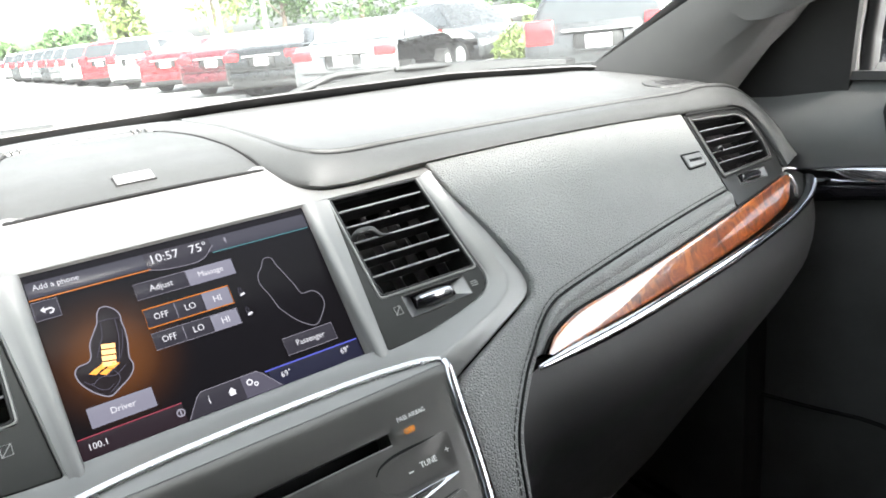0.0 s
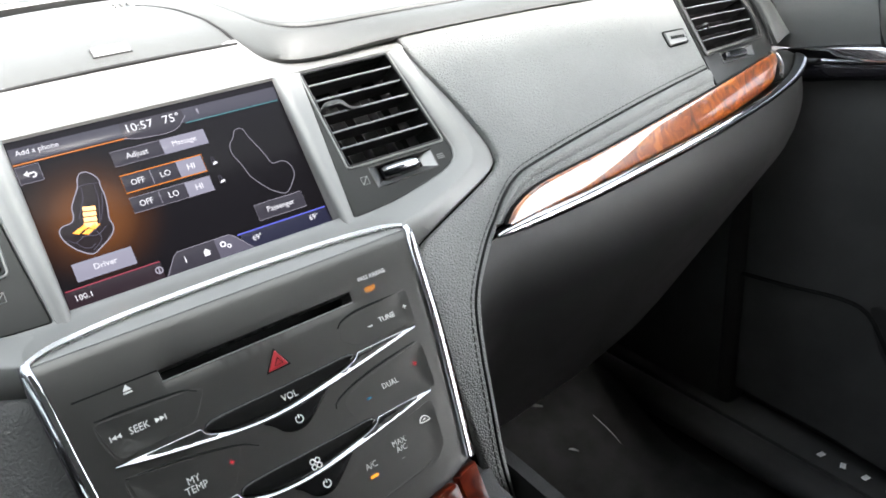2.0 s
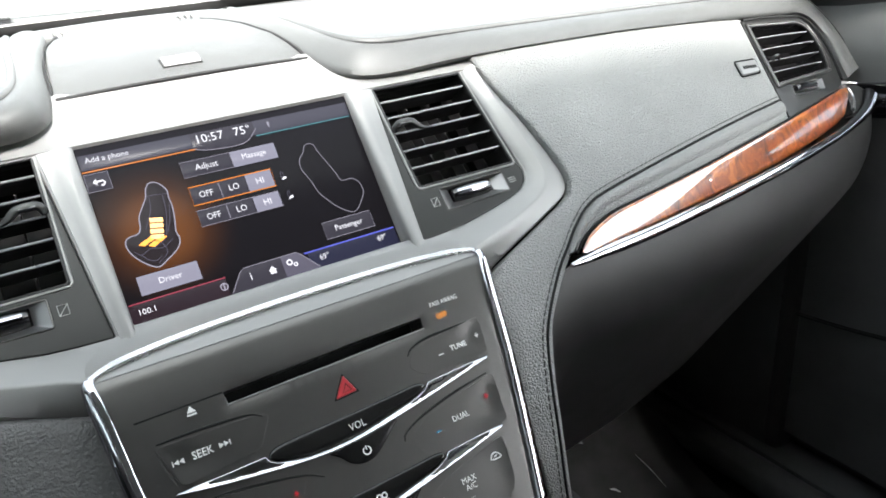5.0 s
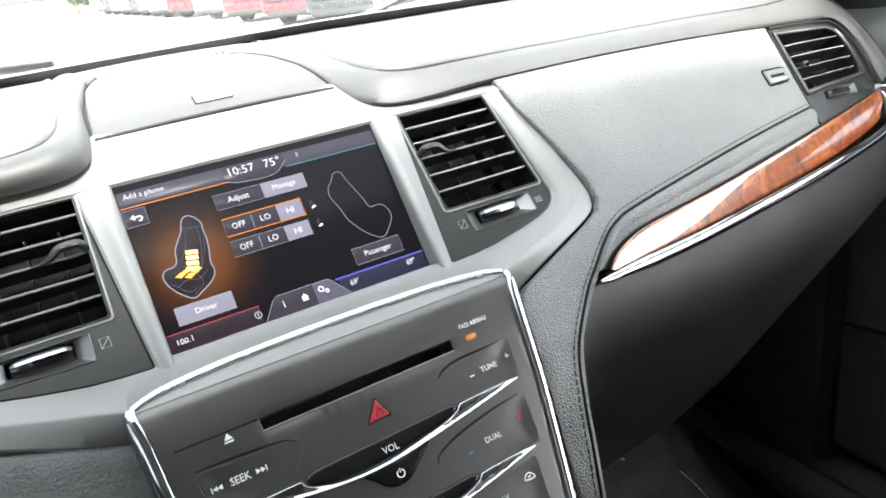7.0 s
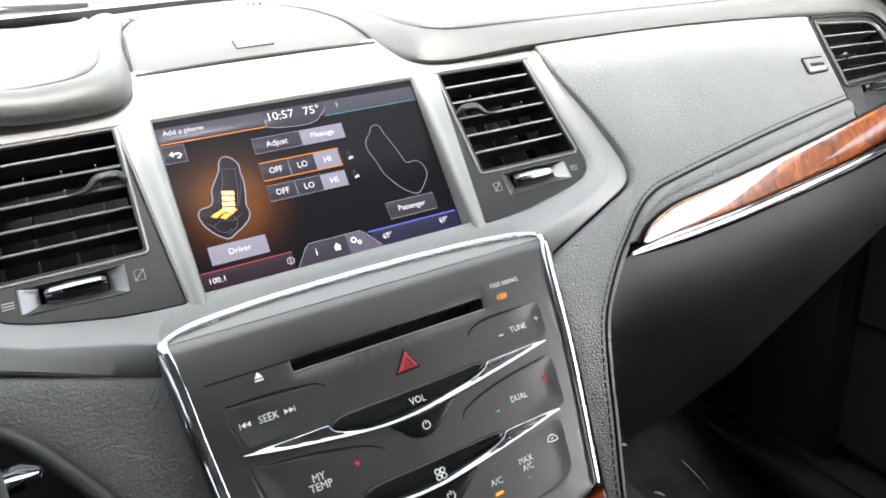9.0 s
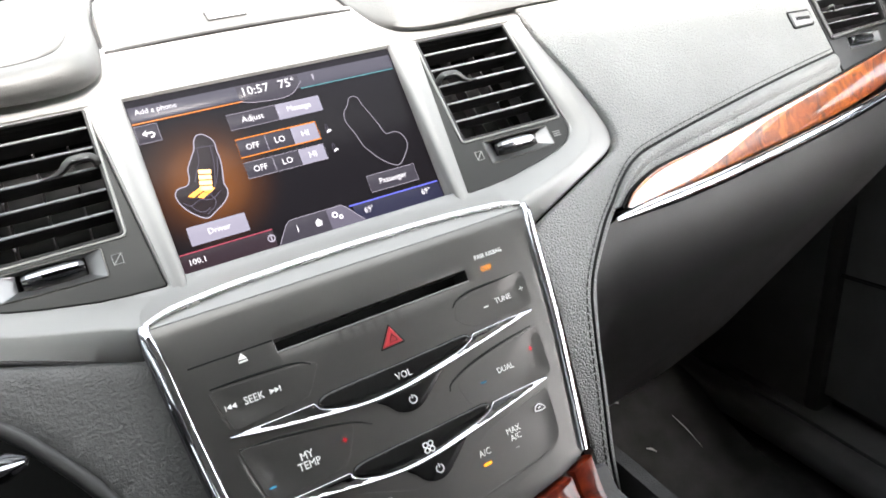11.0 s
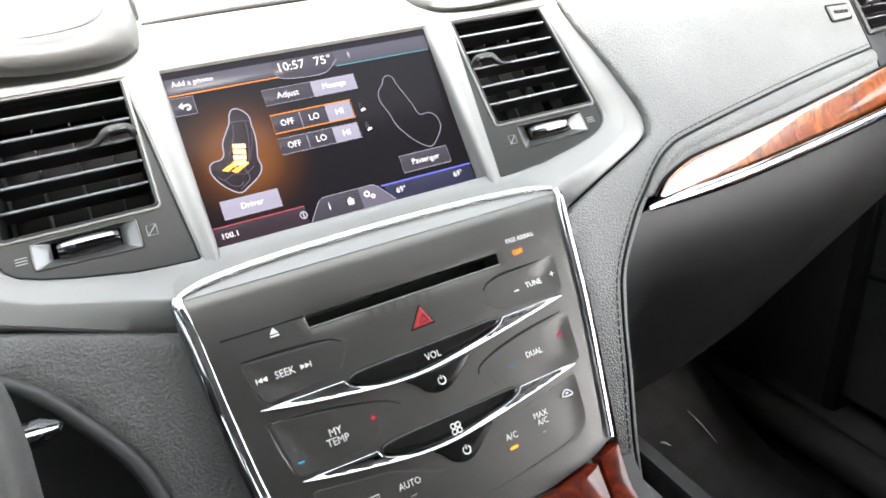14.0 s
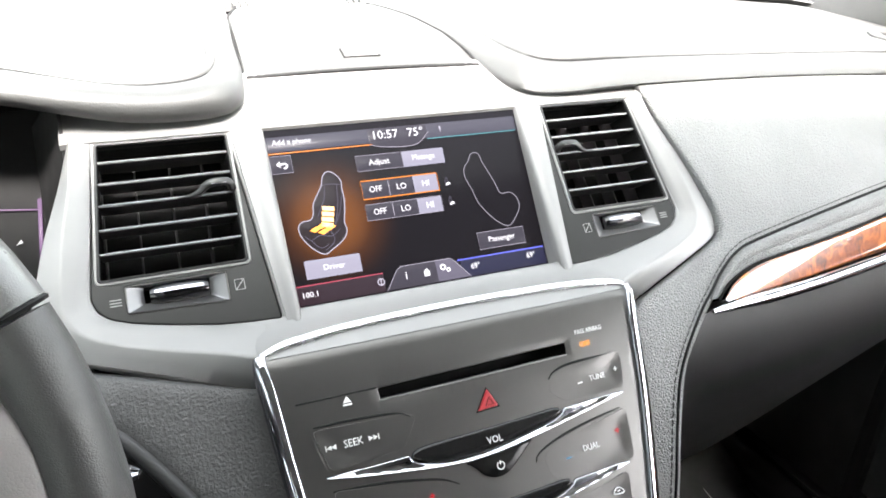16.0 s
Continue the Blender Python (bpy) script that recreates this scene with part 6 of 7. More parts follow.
# chrome and black band
BAND_TOP = [(0.075, -0.066), (0.04, -0.0600), (-0.02, -0.0500), (-0.09, -0.0420), (-0.195, -0.0335), (-0.40, -0.028), (-0.95, -0.026)]
BAND_DEEP = [(0.075, 0.018), (0.02, 0.023), (-0.0555, 0.0200), (-0.20, 0.0120), (-0.95, 0.012)]
rows, rows_low = [], []
for y in np.linspace(0.066, -0.95, 60):
    zt, x0 = table(-y, [(-q, w) for q, w in BAND_TOP]), DOOR_X - 0.012 - 0.006 * smooth01((0.02 - y) / 0.1)
    deep = table(-y, [(-q, w) for q, w in BAND_DEEP])
    rows.append([W(x0 + dx, y, zt + dz) for dx, dz in ((0.012, 0.0), (0.0020, 0.0), (0.0004, -0.0008), (-0.0014, -0.0050), (-0.0043, -0.0125), (-0.0056, -0.0165), (-0.0056, -0.0185), (-0.0035, -0.0202), (0.012, -0.0205))])
    rows_low.append([W(x0 + dx, y, zt - 0.0207 - dz * deep) for dx, dz in ((0.012, 0.0), (-0.0035, 0.0), (-0.0050, 0.15), (-0.0035, 0.55), (0.0, 0.9), (0.012, 1.0))])
part("chrome_band", loft(rows), chrome, door, "polished chrome door band", 60)
part("black_band", loft(rows_low), piano, door, "gloss black band under the chrome", 60)


def lower_face(u, v):
    y, z = lerp(0.16, -0.95, u), lerp(-0.60, -0.078, v)
    return W(DOOR_X + 0.004 + 0.055 * math.sin(math.pi * v) * smooth01((0.0 - y) / 0.12) * 0.6 - 0.010 * smooth01((0.25 - v) / 0.25) * smooth01((-0.05 - y) / 0.1), y, z)


part("lower_panel", sheet(lower_face, 29, 23, 0.02), door_black, door, "black lower door panel", 60)
part("panel_seam", sweep([W(DOOR_X - 0.001, y, z) for y, z in spline([(0.10, -0.395), (0.02, -0.386), (-0.05, -0.376), (-0.088, -0.381), (-0.114, -0.414), (-0.140, -0.460), (-0.165, -0.52)], 30)], ring(0.0032, 6), (-1, 0, 0)), cavity, door)
grip = [W(DOOR_X - 0.035 - dx, y, z) for dx, y, z in spline([(-0.006, -0.129, -0.076), (0.002, -0.136, -0.120), (0.006, -0.147, -0.155), (0.008, -0.168, -0.200), (0.010, -0.196, -0.238), (0.016, -0.25, -0.258), (0.018, -0.40, -0.268), (0.018, -0.7, -0.265)], 40)]
g = part("armrest_grip", sweep(grip, bar(0.040, 0.06, 0.45), (-1, 0, 0), scale=[(0.85, 0.7)] + [(1.0, 1.0)] * 39), leather_dark, door, "stitched leather pull grip", 60)
part("stitching", stitches([p + Vector((-0.0305, -0.008, 0.0)) for p in grip[1:]], (-1, 0, 0)), thread, g)
part("wood_inlay", patch([rounded([(-0.160, -0.090), (-0.176, -0.155), (-0.205, -0.205), (-0.60, -0.225), (-0.60, -0.082)], 0.015)], lambda y, z, d=0.0: W(DOOR_X - 0.010 + d, y, z), 0.006, 0.002, 0.03), wood_red, door, "red-brown burl wood door inlay")
part("inlay_strip", sweep([W(DOOR_X - 0.013, y, z) for y, z in ((-0.176, -0.0985), (-0.30, -0.0945), (-0.6, -0.090))], bar(0.006, 0.004, 0.4), (-1, 0, 0)), silver, door)
part("map_pocket", sweep([W(DOOR_X - 0.02, y, z) for y, z in spline([(-0.166, -0.372), (-0.1625, -0.415), (-0.172, -0.446), (-0.203, -0.466), (-0.28, -0.470), (-0.6, -0.48)], 30)], bar(0.020, 0.042, 0.45), (-1, 0, 0), scale=[(min(1.0, 0.3 + 0.7 * smooth01(i / 8)), min(1.0, 0.12 + 0.88 * smooth01(i / 12))) for i in range(30)]), door_black, door, "black map pocket lip")
# window frame, sail panel and side glass
frame_pts = [(0.010, 0.045), (0.004, 0.12), (-0.02, 0.22), (-0.10, 0.33), (-0.28, 0.42), (-0.95, 0.45)]
part("window_frame", sweep([W(DOOR_X + 0.030 - 0.14 * max(0, z - 0.06) * 0.6, y, z) for y, z in spline(frame_pts, 26)], bar(0.014, 0.016, 0.3), (-1, 0, 0)), pillar_cloth, door, "pale grey window frame edge")
part("frame_rubber", sweep([W(DOOR_X + 0.038 - 0.14 * max(0, z - 0.06) * 0.6, y - 0.014, z) for y, z in spline(frame_pts, 26)], bar(0.014, 0.02, 0.3), (-1, 0, 0)), rubber, door)
part("sail_panel", sheet(lambda u, v: W(DOOR_X + 0.022 - 0.05 * v, lerp(0.26, 0.012, u) - v * lerp(0.34, 0.04, u), lerp(-0.02, 0.0, u) + 0.265 * v), 7, 9, 0.01), soft_black, door, "black mirror sail panel")
side = part("side_glass", sheet(lambda u, v: W(DOOR_X + 0.055 - 0.08 * v, lerp(0.0, -0.95, u), lerp(0.055, 0.45, v)), 5, 5, 0.004), side_glass, door)
side.visible_shadow = False

# the driver's side, out of sight: plain walls, glass darkened to dim the cabin
single("window_2", sheet(lambda u, v: W(-0.785 + 0.075 * v, lerp(0.10, -1.10, u), lerp(0.06, 0.46, v)), 5, 5, 0.004), dimmed_glass, "unseen driver's door glass, darkened to cut side light", "window", "structure")
for sx in (-1, 1):
    single("window_%d" % (3 if sx < 0 else 4), sheet(lambda u, v: W(sx * (0.785 - 0.075 * v), lerp(-1.20, -2.28, u), lerp(0.06, 0.46, v)), 5, 5, 0.004), dark_dimmed_glass, "unseen rear door glass, darkened to cut rear light", "window", "structure")
structure("wall_left", join(block(W(-0.79, -1.0, -0.31), (0.05, 2.6, 0.76), None, 0.01), block(W(-0.72, -1.15, 0.26), (0.05, 0.12, 0.42), None, 0.01)), soft_black, "dark plain driver's side door wall", "wall")
structure("wall_right", join(block(W(0.80, -1.65, -0.31), (0.05, 1.3, 0.76), None, 0.01), block(W(0.73, -1.15, 0.26), (0.05, 0.12, 0.42), None, 0.01)), soft_black, "dark plain rear door wall", "wall")

# the second block is added inside to stop light leaking past the dash
structure("trim_dash_end", join(block(W(0.778, 0.27, -0.37), (0.06, 0.36, 0.70), None, 0.01), block(W(0.70, 0.30, -0.085), (0.15, 0.30, 0.03), None, 0.005)), soft_black, "black panel closing the dash end by the door", "trim")

# outer mirror
mirror = thing("door_mirror", "black exterior door mirror outside the window", "mirror", W(0.85, 0.02, 0.06))
def M(x, z, d=0.0):
    return W(x, 0.06 + 0.25 * (x - 0.9) + d, z)


SHELL = rounded([(0.885, 0.020), (0.890, 0.150), (1.10, 0.165), (1.125, 0.03), (1.09, -0.02), (0.93, -0.01)], 0.03)
part("housing", patch([SHELL, rounded([(0.998, 0.145), (0.998, 0.075), (1.030, 0.022), (1.085, 0.000), (1.115, 0.035), (1.092, 0.152)], 0.02)], M, 0.10, 0.012), piano, mirror, "gloss black mirror housing")
part("mirror_glass", patch([rounded([(0.990, 0.150), (0.990, 0.072), (1.024, 0.014), (1.088, -0.006), (1.118, 0.035), (1.095, 0.156)], 0.02)], lambda x, z, d=0.0: M(x, z, d + 0.010), 0.004, 0.001), mirror_face, mirror, "clear mirror glass")
part("mount", sweep([W(0.80, 0.02, 0.07), W(0.84, 0.05, 0.085), W(0.88, 0.075, 0.10)], bar(0.07, 0.035, 0.4), (0, 0, 1)), piano, mirror)

# ---- footwell ----
sill = thing("sill_plate", "black door sill plate with bright inset letters", "sill plate", W(0.78, -0.2, -0.66))
part("plate", block(W(0.765, -0.20, -0.645), (0.075, 1.6, 0.03), None, 0.006), door_black, sill)
for k in range(7):
    y = -0.065 - 0.0315 * k
    part("letter_bar", block(W(0.7505 + 0.0012 * k, y, -0.6285), (0.011, 0.0075, 0.001), Matrix.Rotation(0.4 if k % 2 else -0.2, 4, "Z"), 0.0003), bright_letter, sill)
# added outer block; keeps daylight from leaking in under the door
structure("wall_sill", block(W(0.83, -0.3, -0.55), (0.09, 1.7, 0.34), None, 0.01), rubber, "black block added outside to stop light under the door", "wall")
structure("trim", sweep([W(0.70, 0.5, -0.66), W(0.705, 0.1, -0.655), W(0.71, -0.9, -0.65)], bar(0.05, 0.05, 0.4), (0, 0, 1)), door_black, "black carpet edge trim along the sill", "trim")
single("kick_panel", sheet(lambda u, v: W(0.746, lerp(0.6, 0.11, u), lerp(-0.68, -0.05, v)), 7, 7, 0.01), door_black, "black kick panel beside the footwell", "trim panel", "structure")
single("tunnel_carpet", sheet(lambda u, v: W(0.10 + 0.05 * (1 - v) ** 2 + 0.04 * math.sin(3 * u), lerp(0.6, -0.9, u), lerp(-0.70, -0.22, v)), 13, 9, 0.01), carpet, "black carpet on the transmission tunnel", "carpet", "structure")
matt = thing("floor_mat", "black carpet mat in the passenger footwell", "floor mat", W(0.43, 0.1, -0.69))
part("mat", patch([rounded([(0.19, -0.40), (0.66, -0.40), (0.67, 0.28), (0.55, 0.40), (0.24, 0.40)], 0.05)], lambda x, y, d=0.0: W(x, y, -0.69 + 0.12 * smooth01((y - 0.1) / 0.3) - d), 0.008, 0.003, 0.05), carpet, matt)


def scrap(pts, label, w=0.012):
    a = [W(*p) for p in spline(pts, 9)]
    return single("plastic_film", sheet(lambda u, v: a[round(u * 8)] + Vector((0.35, 0.65, 0.1)) * w * (v - 0.5) * (0.4 + math.sin(math.pi * u)), 9, 3, 0.0006), film, label, "plastic film", group="scraps of plastic film")


scrap([(0.430, 0.318, -0.600), (0.468, 0.288, -0.596), (0.501, 0.253, -0.600)], "crumpled clear protective film on the carpet", 0.012)
scrap([(0.545, 0.185, -0.600), (0.541, 0.150, -0.602), (0.5335, 0.115, -0.604)], "creased strip of clear film catching the light", 0.004)
scrap([(0.466, 0.156, -0.602), (0.470, 0.149, -0.600), (0.474, 0.143, -0.602)], "thin folded edge of clear film on the mat", 0.004)
scrap([(0.356, 0.162, -0.602), (0.362, 0.160, -0.600), (0.372, 0.158, -0.602)], "small torn corner of clear film on the mat", 0.006)

# ---- passenger seat ----
seat = thing("passenger_seat", "dark grey leather passenger seat with piped cushion", "car seat", W(0.43, -0.75, -0.69))
cush = part("cushion", block(W(0.475, -0.583, -0.455), (0.52, 0.57, 0.17), Matrix.Rotation(radians(-8), 4, "Z"), 0.035), seat_leather, seat, "grey leather cushion", 60)
part("piping", sweep([W(0.27, -0.262, -0.392), W(0.50, -0.279, -0.385), W(0.66, -0.301, -0.39)], ring(0.0040, 8), (0, 0, 1)), leather_dark, cush)
part("bolster", sweep([W(0.68, -0.33, -0.41), W(0.685, -0.55, -0.39), W(0.68, -0.88, -0.38)], ring(0.055, 14), (0, 0, 1), scale=[0.6, 1.0, 1.0]), leather_dark, seat, "leather side bolster")
part("backrest", block(W(0.44, -1.02, -0.02), (0.50, 0.15, 0.68), Matrix.Rotation(radians(18), 4, "X"), 0.06), leather_dark, seat, "black leather backrest", 60)
part("seat_base", block(W(0.44, -0.62, -0.615), (0.42, 0.44, 0.16), None, 0.02), soft_black, seat)

# ---- car park ----
LOT = -0.25                # the car park lies a little lower than the road under this car
asphalt = surface("asphalt", (0.27, 0.27, 0.26), 0.85, grain=40, bump=0.5, deep=0.01, stain=0.35, vary=0.18)
leaf_a = surface("leaves_green", (0.055, 0.105, 0.032), 0.6, grain=12, bump=0.4, deep=0.02, stain=2.5, vary=0.45)
leaf_b = surface("leaves_yellow_green", (0.095, 0.13, 0.030), 0.6, grain=12, bump=0.4, deep=0.02, stain=2.5, vary=0.45)
bark = surface("bark", (0.12, 0.09, 0.07), 0.9, grain=25, bump=0.8, deep=0.02, stain=3, vary=0.3)
steel = surface("grey_pole_paint", (0.42, 0.42, 0.41), 0.5, metal=0.2, grain=60, bump=0.1, stain=4, vary=0.08)
tail_red = surface("red_lamp_lens", (0.5, 0.012, 0.015), 0.15, grain=300, bump=0.05, stain=30, vary=0.15, coat=0.6)
suv_glass = surface("dark_tinted_car_glass", (0.03, 0.034, 0.036), 0.08, grain=20, bump=0.02, stain=4, vary=0.15)
# part metal and paler, painting in the white sky the panes reflect
car_glass = surface("sky_white_car_glass", (0.16, 0.17, 0.175), 0.06, metal=0.6, grain=20, bump=0.02, stain=4, vary=0.15)
paint_of = {k: surface(k + "_car_paint", c, 0.28, metal=mt, grain=900, bump=0.03, deep=0.0005, stain=2, vary=0.05, coat=0.6) for k, c, mt in (
    ("white", (0.46, 0.46, 0.45), 0.0), ("silver", (0.11, 0.113, 0.116), 0.4), ("red", (0.22, 0.007, 0.010), 0.1), ("maroon", (0.05, 0.004, 0.007), 0.1), ("black", (0.006, 0.0065, 0.0065), 0.1), ("grey", (0.028, 0.030, 0.031), 0.2))}

single("ground", sheet(lambda u, v: Vector((lerp(-400, 400, u), lerp(-300, 600, v), LOT)), 3, 3, 0.1), asphalt, "pale sunlit asphalt of the car park", "ground", "structure")


def parked_car(color, x, y, heading, tall, label, group="parked cars"):
    """A parked car, its nose along +y before it is turned; tall: an estate or off-roader."""
    H, L, B = (1.64, 4.7, 0.93) if tall else (1.42, 4.85, 0.92)
    pane_of = suv_glass if tall else car_glass
    c = thing("parked_car", label, "car", (0, 0, 0), group)
    side = [(-L / 2, 0.34), (-L / 2 - 0.02, 0.62), (-L / 2 + 0.04, 0.98 if not tall else 1.02), (-L / 2 + 0.45, 1.06 if not tall else 1.08), (L / 2 - 1.1, 1.00), (L / 2 - 0.25, 0.82), (L / 2, 0.62), (L / 2 - 0.02, 0.32)]
    rows = []
    for t in (-1.0, -0.96, -0.85, 0.0, 0.85, 0.96, 1.0):
        inn = {1.0: 0.10, 0.96: 0.04, 0.85: 0.0, 0.0: -0.03}[abs(t)]
        rows.append([Vector((t * B * (1 - 0.05 * max(0, z - 0.7)), yy * (1 - 0.35 * inn), 0.25 + (z - 0.25) * (1 - 0.35 * inn))) for yy, z in spline(side, 30)])
    part("body", loft(rows[::-1]), paint_of[color], c, "", 50)
    part("underbody", block((0, 0, 0.32), (B * 1.8, L * 0.94, 0.22), None, 0.05), rubber, c)
    if tall:
        cab = [(-L / 2 + 0.10, 1.02), (-L / 2 + 0.32, H - 0.10), (-L / 2 + 0.6, H - 0.02), (-0.2, H), (0.35, H - 0.06), (1.25, 1.0)]
    else:
        cab = [(-L / 2 + 0.55, 1.03), (-L / 2 + 1.15, H - 0.09), (-L / 2 + 1.6, H - 0.01), (0.0, H), (0.45, H - 0.08), (1.30, 0.99)]
    rows = []
    for t in (-1.0, -0.9, 0.0, 0.9, 1.0):
        rows.append([Vector((t * (B - 0.06) * (1 - 0.26 * smooth01((z - 1.0) / (H - 1.0))), yy * (0.985 if abs(t) == 1 else 1), z - (0.02 if abs(t) == 1 else 0))) for yy, z in spline(cab, 22)])
    rows = [[Vector((-B + 0.05, p.y, 0.98)) for p in rows[0]]] + rows + [[Vector((B - 0.05, p.y, 0.98)) for p in rows[-1]]]
    part("cabin", loft(rows[::-1]), paint_of[color], c, "", 50)
    a, b2 = cab[0], cab[1]
    out = Vector((0, -(b2[1] - a[1]), b2[0] - a[0])).normalized() * 0.012
    at = lambda s, k: Vector((s * (B - 0.06) * (1 - 0.26 * smooth01(lerp(0.05, 0.9, k))) * 0.88, lerp(a[0], b2[0], lerp(0.08, 0.95, k)), lerp(a[1], b2[1], lerp(0.08, 0.95, k)))) + out
    part("rear_window", sheet(lambda u, v: at(lerp(1, -1, u), v) , 5, 4, 0.01), pane_of, c)
    for s in (-1, 1):
        pts = [(cab[0][0] + 0.35, 1.06), (cab[1][0] + 0.25, H - 0.17), (0.2, H - 0.13), (1.02, 1.06)]
        rows = [[Vector((s * ((B - 0.06) * (1 - 0.26 * smooth01((z - 1.0) / (H - 1.0))) + 0.012), yy, z)) for yy, z in ((lerp(pts[0][0], pts[3][0], u), 1.06), (lerp(pts[1][0], pts[2][0], u), H - 0.15))] for u in np.linspace(0, 1, 6)]
        part("side_window", loft(rows if s > 0 else rows[::-1]), pane_of, c)
        part("tail_lamp", block((s * B * 0.78, -L / 2 + 0.03, 0.90 if not tall else 1.0), (0.36, 0.12, 0.16 if not tall else 0.30), None, 0.03), tail_red, c, "red tail lamp")
        part("reflector", block((s * B * 0.75, -L / 2 - 0.005, 0.5), (0.2, 0.03, 0.05), None, 0.01), tail_red, c)
        for yy in (-L / 2 + 1.02, L / 2 - 0.92):
            w = part("wheel", sweep([(s * (B - 0.02) - s * 0.22, yy, 0.33), (s * (B - 0.02), yy, 0.33)], ring(0.33, 22), (0, 0, 1)), rubber, c, "black tyre")
            part("rim", sweep([(s * (B - 0.05), yy, 0.33), (s * (B + 0.0), yy, 0.33)], ring(0.22, 16), (0, 0, 1)), steel, w, "alloy rim")
    part("valance", block((0, -L / 2 - 0.015, 0.33), (B * 1.62, 0.16, 0.15), None, 0.04), rubber, c, "black lower valance")
    part("boot_gap", sweep([(-B * 0.80, -L / 2 - 0.028, 0.62), (-B * 0.4, -L / 2 - 0.036, 0.605), (B * 0.4, -L / 2 - 0.036, 0.605), (B * 0.80, -L / 2 - 0.028, 0.62)], ring(0.014, 6), (0, 0, 1)), rubber, c)
    part("plate_recess", block((0, -L / 2 - 0.028, 0.78 if not tall else 0.86), (0.62, 0.03, 0.23), None, 0.05), rubber, c, "dark recess round the plate")
    part("rear_bumper", block((0, -L / 2 - 0.01, 0.45), (B * 1.7, 0.16, 0.26), None, 0.05), paint_of[color], c)
    part("number_plate", block((0, -L / 2 - 0.045, 0.78 if not tall else 0.86), (0.32, 0.03, 0.16), None, 0.01), print_white, c, "plain pale number plate")
    part("boot_trim", block((0, -L / 2 - 0.03, 0.90 if not tall else 1.0), (B * 0.95, 0.04, 0.035), None, 0.01), steel, c, "bright boot strip")
    c.location, c.rotation_euler = (x, y, LOT), (0, 0, radians(-heading))
    return c


for color, tall, x, y in (("silver", False, 7.6, 12.3), ("black", False, 7.9, 16.5), ("maroon", False, 7.6, 18.8), ("red", False, 7.6, 22.6), ("white", True, 7.6, 26.6), ("red", True, 7.5, 30.8), ("white", True, 7.3, 33.8), ("silver", True, 7.3, 36.6),
                          ("grey", True, 7.3, 39.4), ("silver", True, 7.2, 42.0), ("white", True, 7.1, 44.7), ("grey", True, 7.0, 48.0), ("white", True, 6.9, 51.5)):
    parked_car(color, x, y, 48, tall, "%s %s parked at an angle, rear lamps showing" % (color, "sport utility car" if tall else "saloon car"), "row of parked cars")
parked_car("grey", 12.1, 15.9, 184, True, "dark grey crossover car parked facing the lane")
parked_car("white", 19.7, 22.8, 70, False, "white saloon car parked beyond the hedge")
parked_car("grey", 8.7, 7.6, 50, True, "dark grey sport utility car with red rear lamps")


def clump_mesh(center, size, count, leaf, seed):
    """Many small leaf faces scattered through an uneven mass."""
    r = np.random.RandomState(seed)
    lobes = [(r.normal(0, 0.42, 3), r.uniform(0.35, 0.62)) for _ in range(9)]
    verts, faces = [], []
    for _ in range(count):
        c, rad = lobes[r.randint(9)]
        d = r.normal(0, 1, 3)
        d = d / np.linalg.norm(d) * rad * r.uniform(0.55, 1.08)
        p = (c + d) * np.array(size) + np.array(center)
        u, v = r.normal(0, 1, 3), r.normal(0, 1, 3)
        u, v = u / np.linalg.norm(u) * leaf * r.uniform(0.6, 1.3), v / np.linalg.norm(v) * leaf * r.uniform(0.5, 1.0)
        n = len(verts)
        verts += [Vector(p - u), Vector(p + v * 0.6), Vector(p + u), Vector(p - v * 0.6)]
        faces.append((n, n + 1, n + 2, n + 3))
    return verts, faces


def tree(x, y, h, wide, material, seed, label):
    r = np.random.RandomState(seed)
    t = thing("tree", label, "tree", (x, y, 0), "trees behind the car park")
    part("trunk", sweep([(x, y, 0), (x + 0.1, y, h * 0.3), (x - 0.05, y + 0.1, h * 0.62)], ring(0.22, 9), (0, 1, 0), scale=[1.2, 0.8, 0.4]), bark, t)
    for k in range(4):
        a = r.uniform(0, 6.28)
        part("limb", sweep([(x, y, h * (0.3 + 0.06 * k)), (x + math.cos(a) * wide * 0.35, y + math.sin(a) * wide * 0.35, h * (0.5 + 0.08 * k))], ring(0.09, 6), (0, 0, 1), scale=[1, 0.4]), bark, t)
    part("crown", clump_mesh((x, y, h * 0.62), (wide, wide, h * 0.5), 2600, 0.30, seed), material, t)
    return t


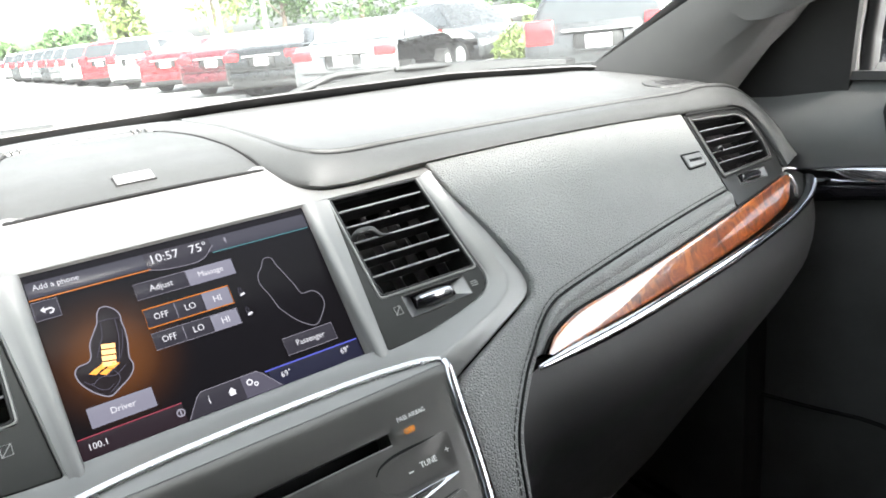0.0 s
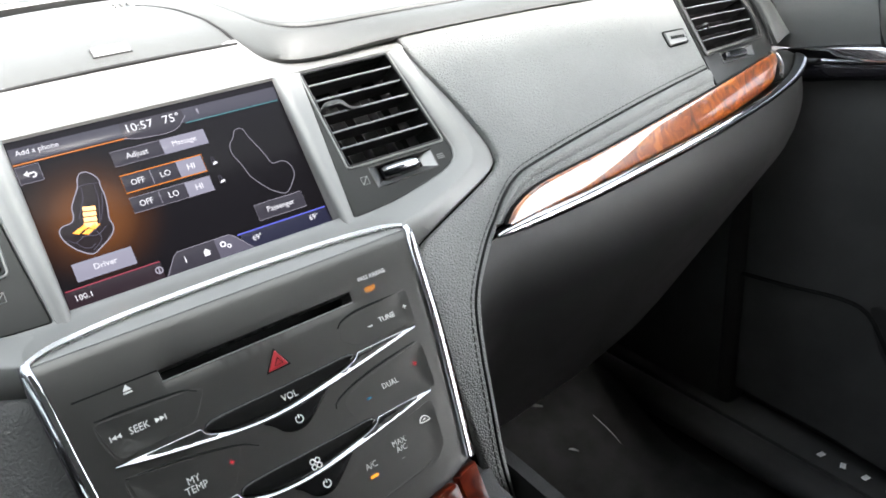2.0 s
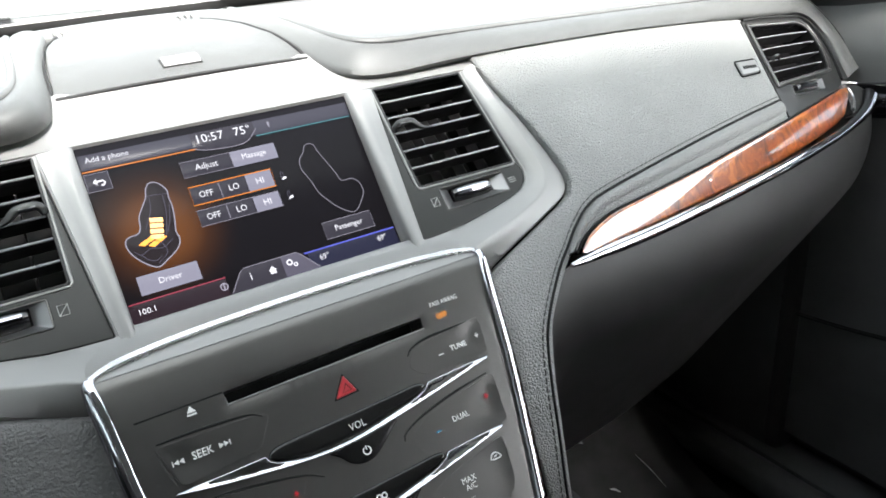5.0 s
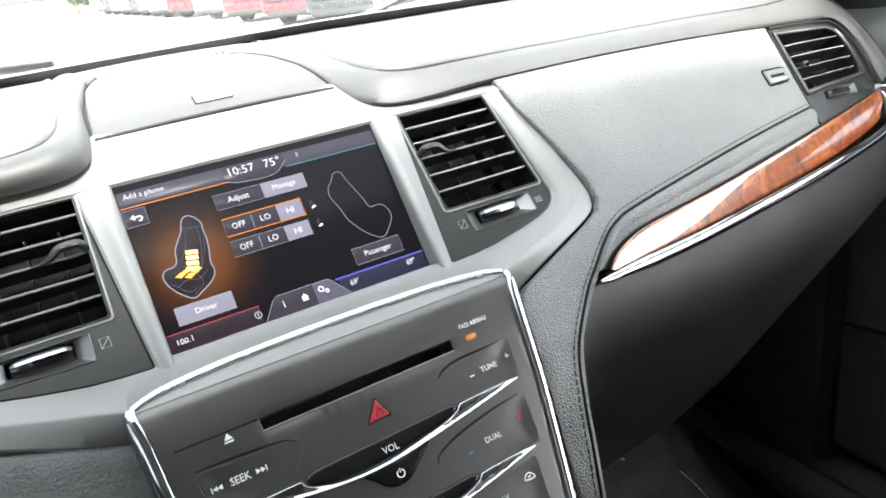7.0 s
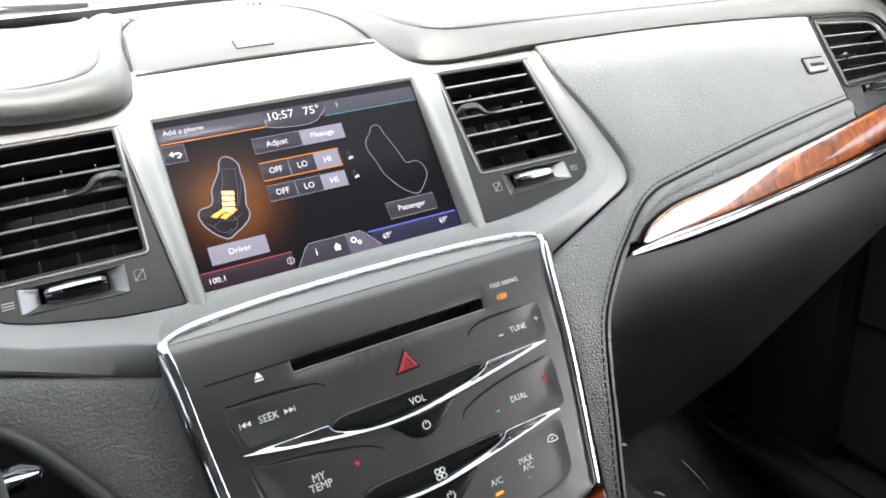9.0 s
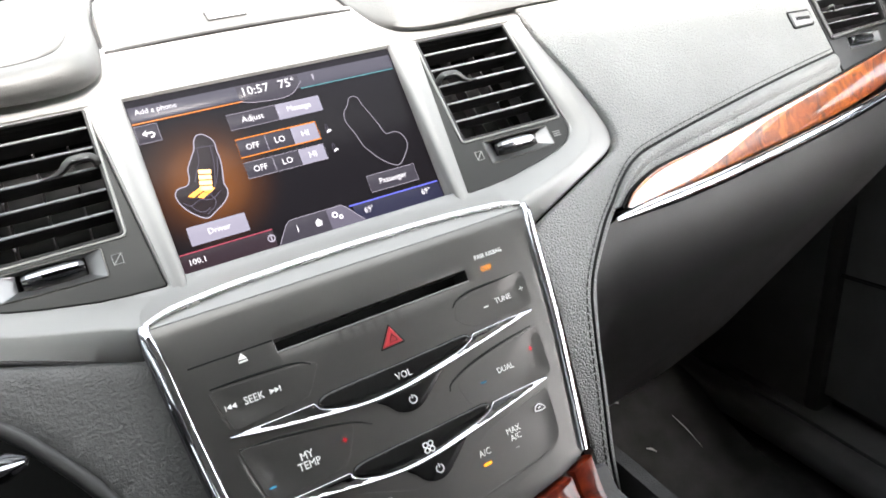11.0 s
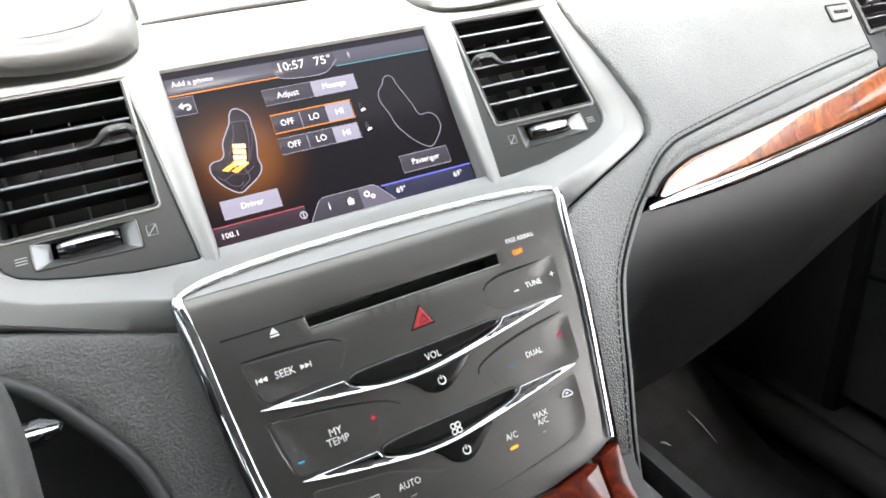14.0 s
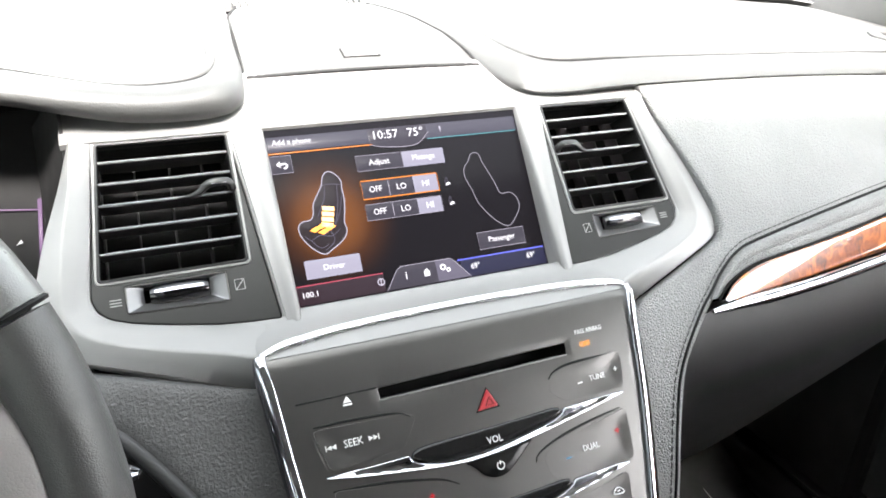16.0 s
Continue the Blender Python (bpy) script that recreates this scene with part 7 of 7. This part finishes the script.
TREES = [(10.3, 62, 2.9, 2.0, leaf_a), (13.9, 60, 7.0, 1.9, leaf_b), (19.5, 56, 9.5, 4.2, leaf_b), (26, 58, 8.0, 4.6, leaf_a), (31, 54, 9.0, 4.6, leaf_a), (41, 47, 8.6, 4.6, leaf_a), (47, 46, 8.0, 4.4, leaf_b), (4.6, 64, 3.0, 1.8, leaf_a), (37, 39, 7.5, 3.2, leaf_a), (41.5, 40, 8, 3.2, leaf_a)]
for k, (x, y, h, wd, mtl) in enumerate(TREES):
    tree(x, y, h, wd, mtl, 20 + k, "leafy %s tree behind the car park" % ("yellow-green" if mtl is leaf_b else "green"))
for k, (x, y, h) in enumerate(((26.5, 33.5, 4.4), (28.2, 32.2, 4.8), (30.0, 31.0, 4.6))):
    t = thing("conifer", "clipped green conifer beyond the parked cars", "tree", (x, y, 0), "clipped conifers")
    part("trunk", sweep([(x, y, 0), (x, y, 1.4)], ring(0.12, 8), (0, 1, 0)), bark, t)
    part("crown", clump_mesh((x, y, h * 0.5), (0.95, 0.95, h * 0.42), 2200, 0.14, 60 + k), leaf_a, t)
hedge = thing("hedge", "low rough green hedge on the planted island", "hedge", (11.5, 14, 0))
part("foliage", join(*[clump_mesh((10.6 + 0.80 * k, 11.7 + 0.85 * k, 0.42), (0.62, 0.62, 0.36), 1500, 0.07, 90 + k) for k in range(7)]), leaf_b, hedge)
tagged(hedge, kind="stuff")


def lamp_post(x, y, h, label):
    p = thing("lamp_post", label, "lamp post", (x, y, 0), "lamp posts")
    part("foot", sweep([(x, y, 0), (x, y, 0.6)], ring(0.28, 14), (0, 1, 0)), asphalt, p, "concrete foot")
    part("pole", sweep([(x, y, 0.6), (x, y, h)], ring(0.11, 12), (0, 1, 0), scale=[1.0, 0.7]), steel, p)
    part("lamp_head", block((x, y - 0.4, h), (0.35, 0.9, 0.16), None, 0.04), steel, p)


for az, far in ((11.6, 44), (19.0, 40), (19.6, 41), (22.8, 36)):
    lamp_post(far * math.sin(radians(az)) - 0.1, far * math.cos(radians(az)) - 0.4, 9, "tall pale grey car park lamp post")

for ob in bpy.data.objects:
    if ob.parent is None and ob.name.split(".")[0] in ("tree", "conifer", "hedge", "lamp_post"):
        ob.location.z += LOT
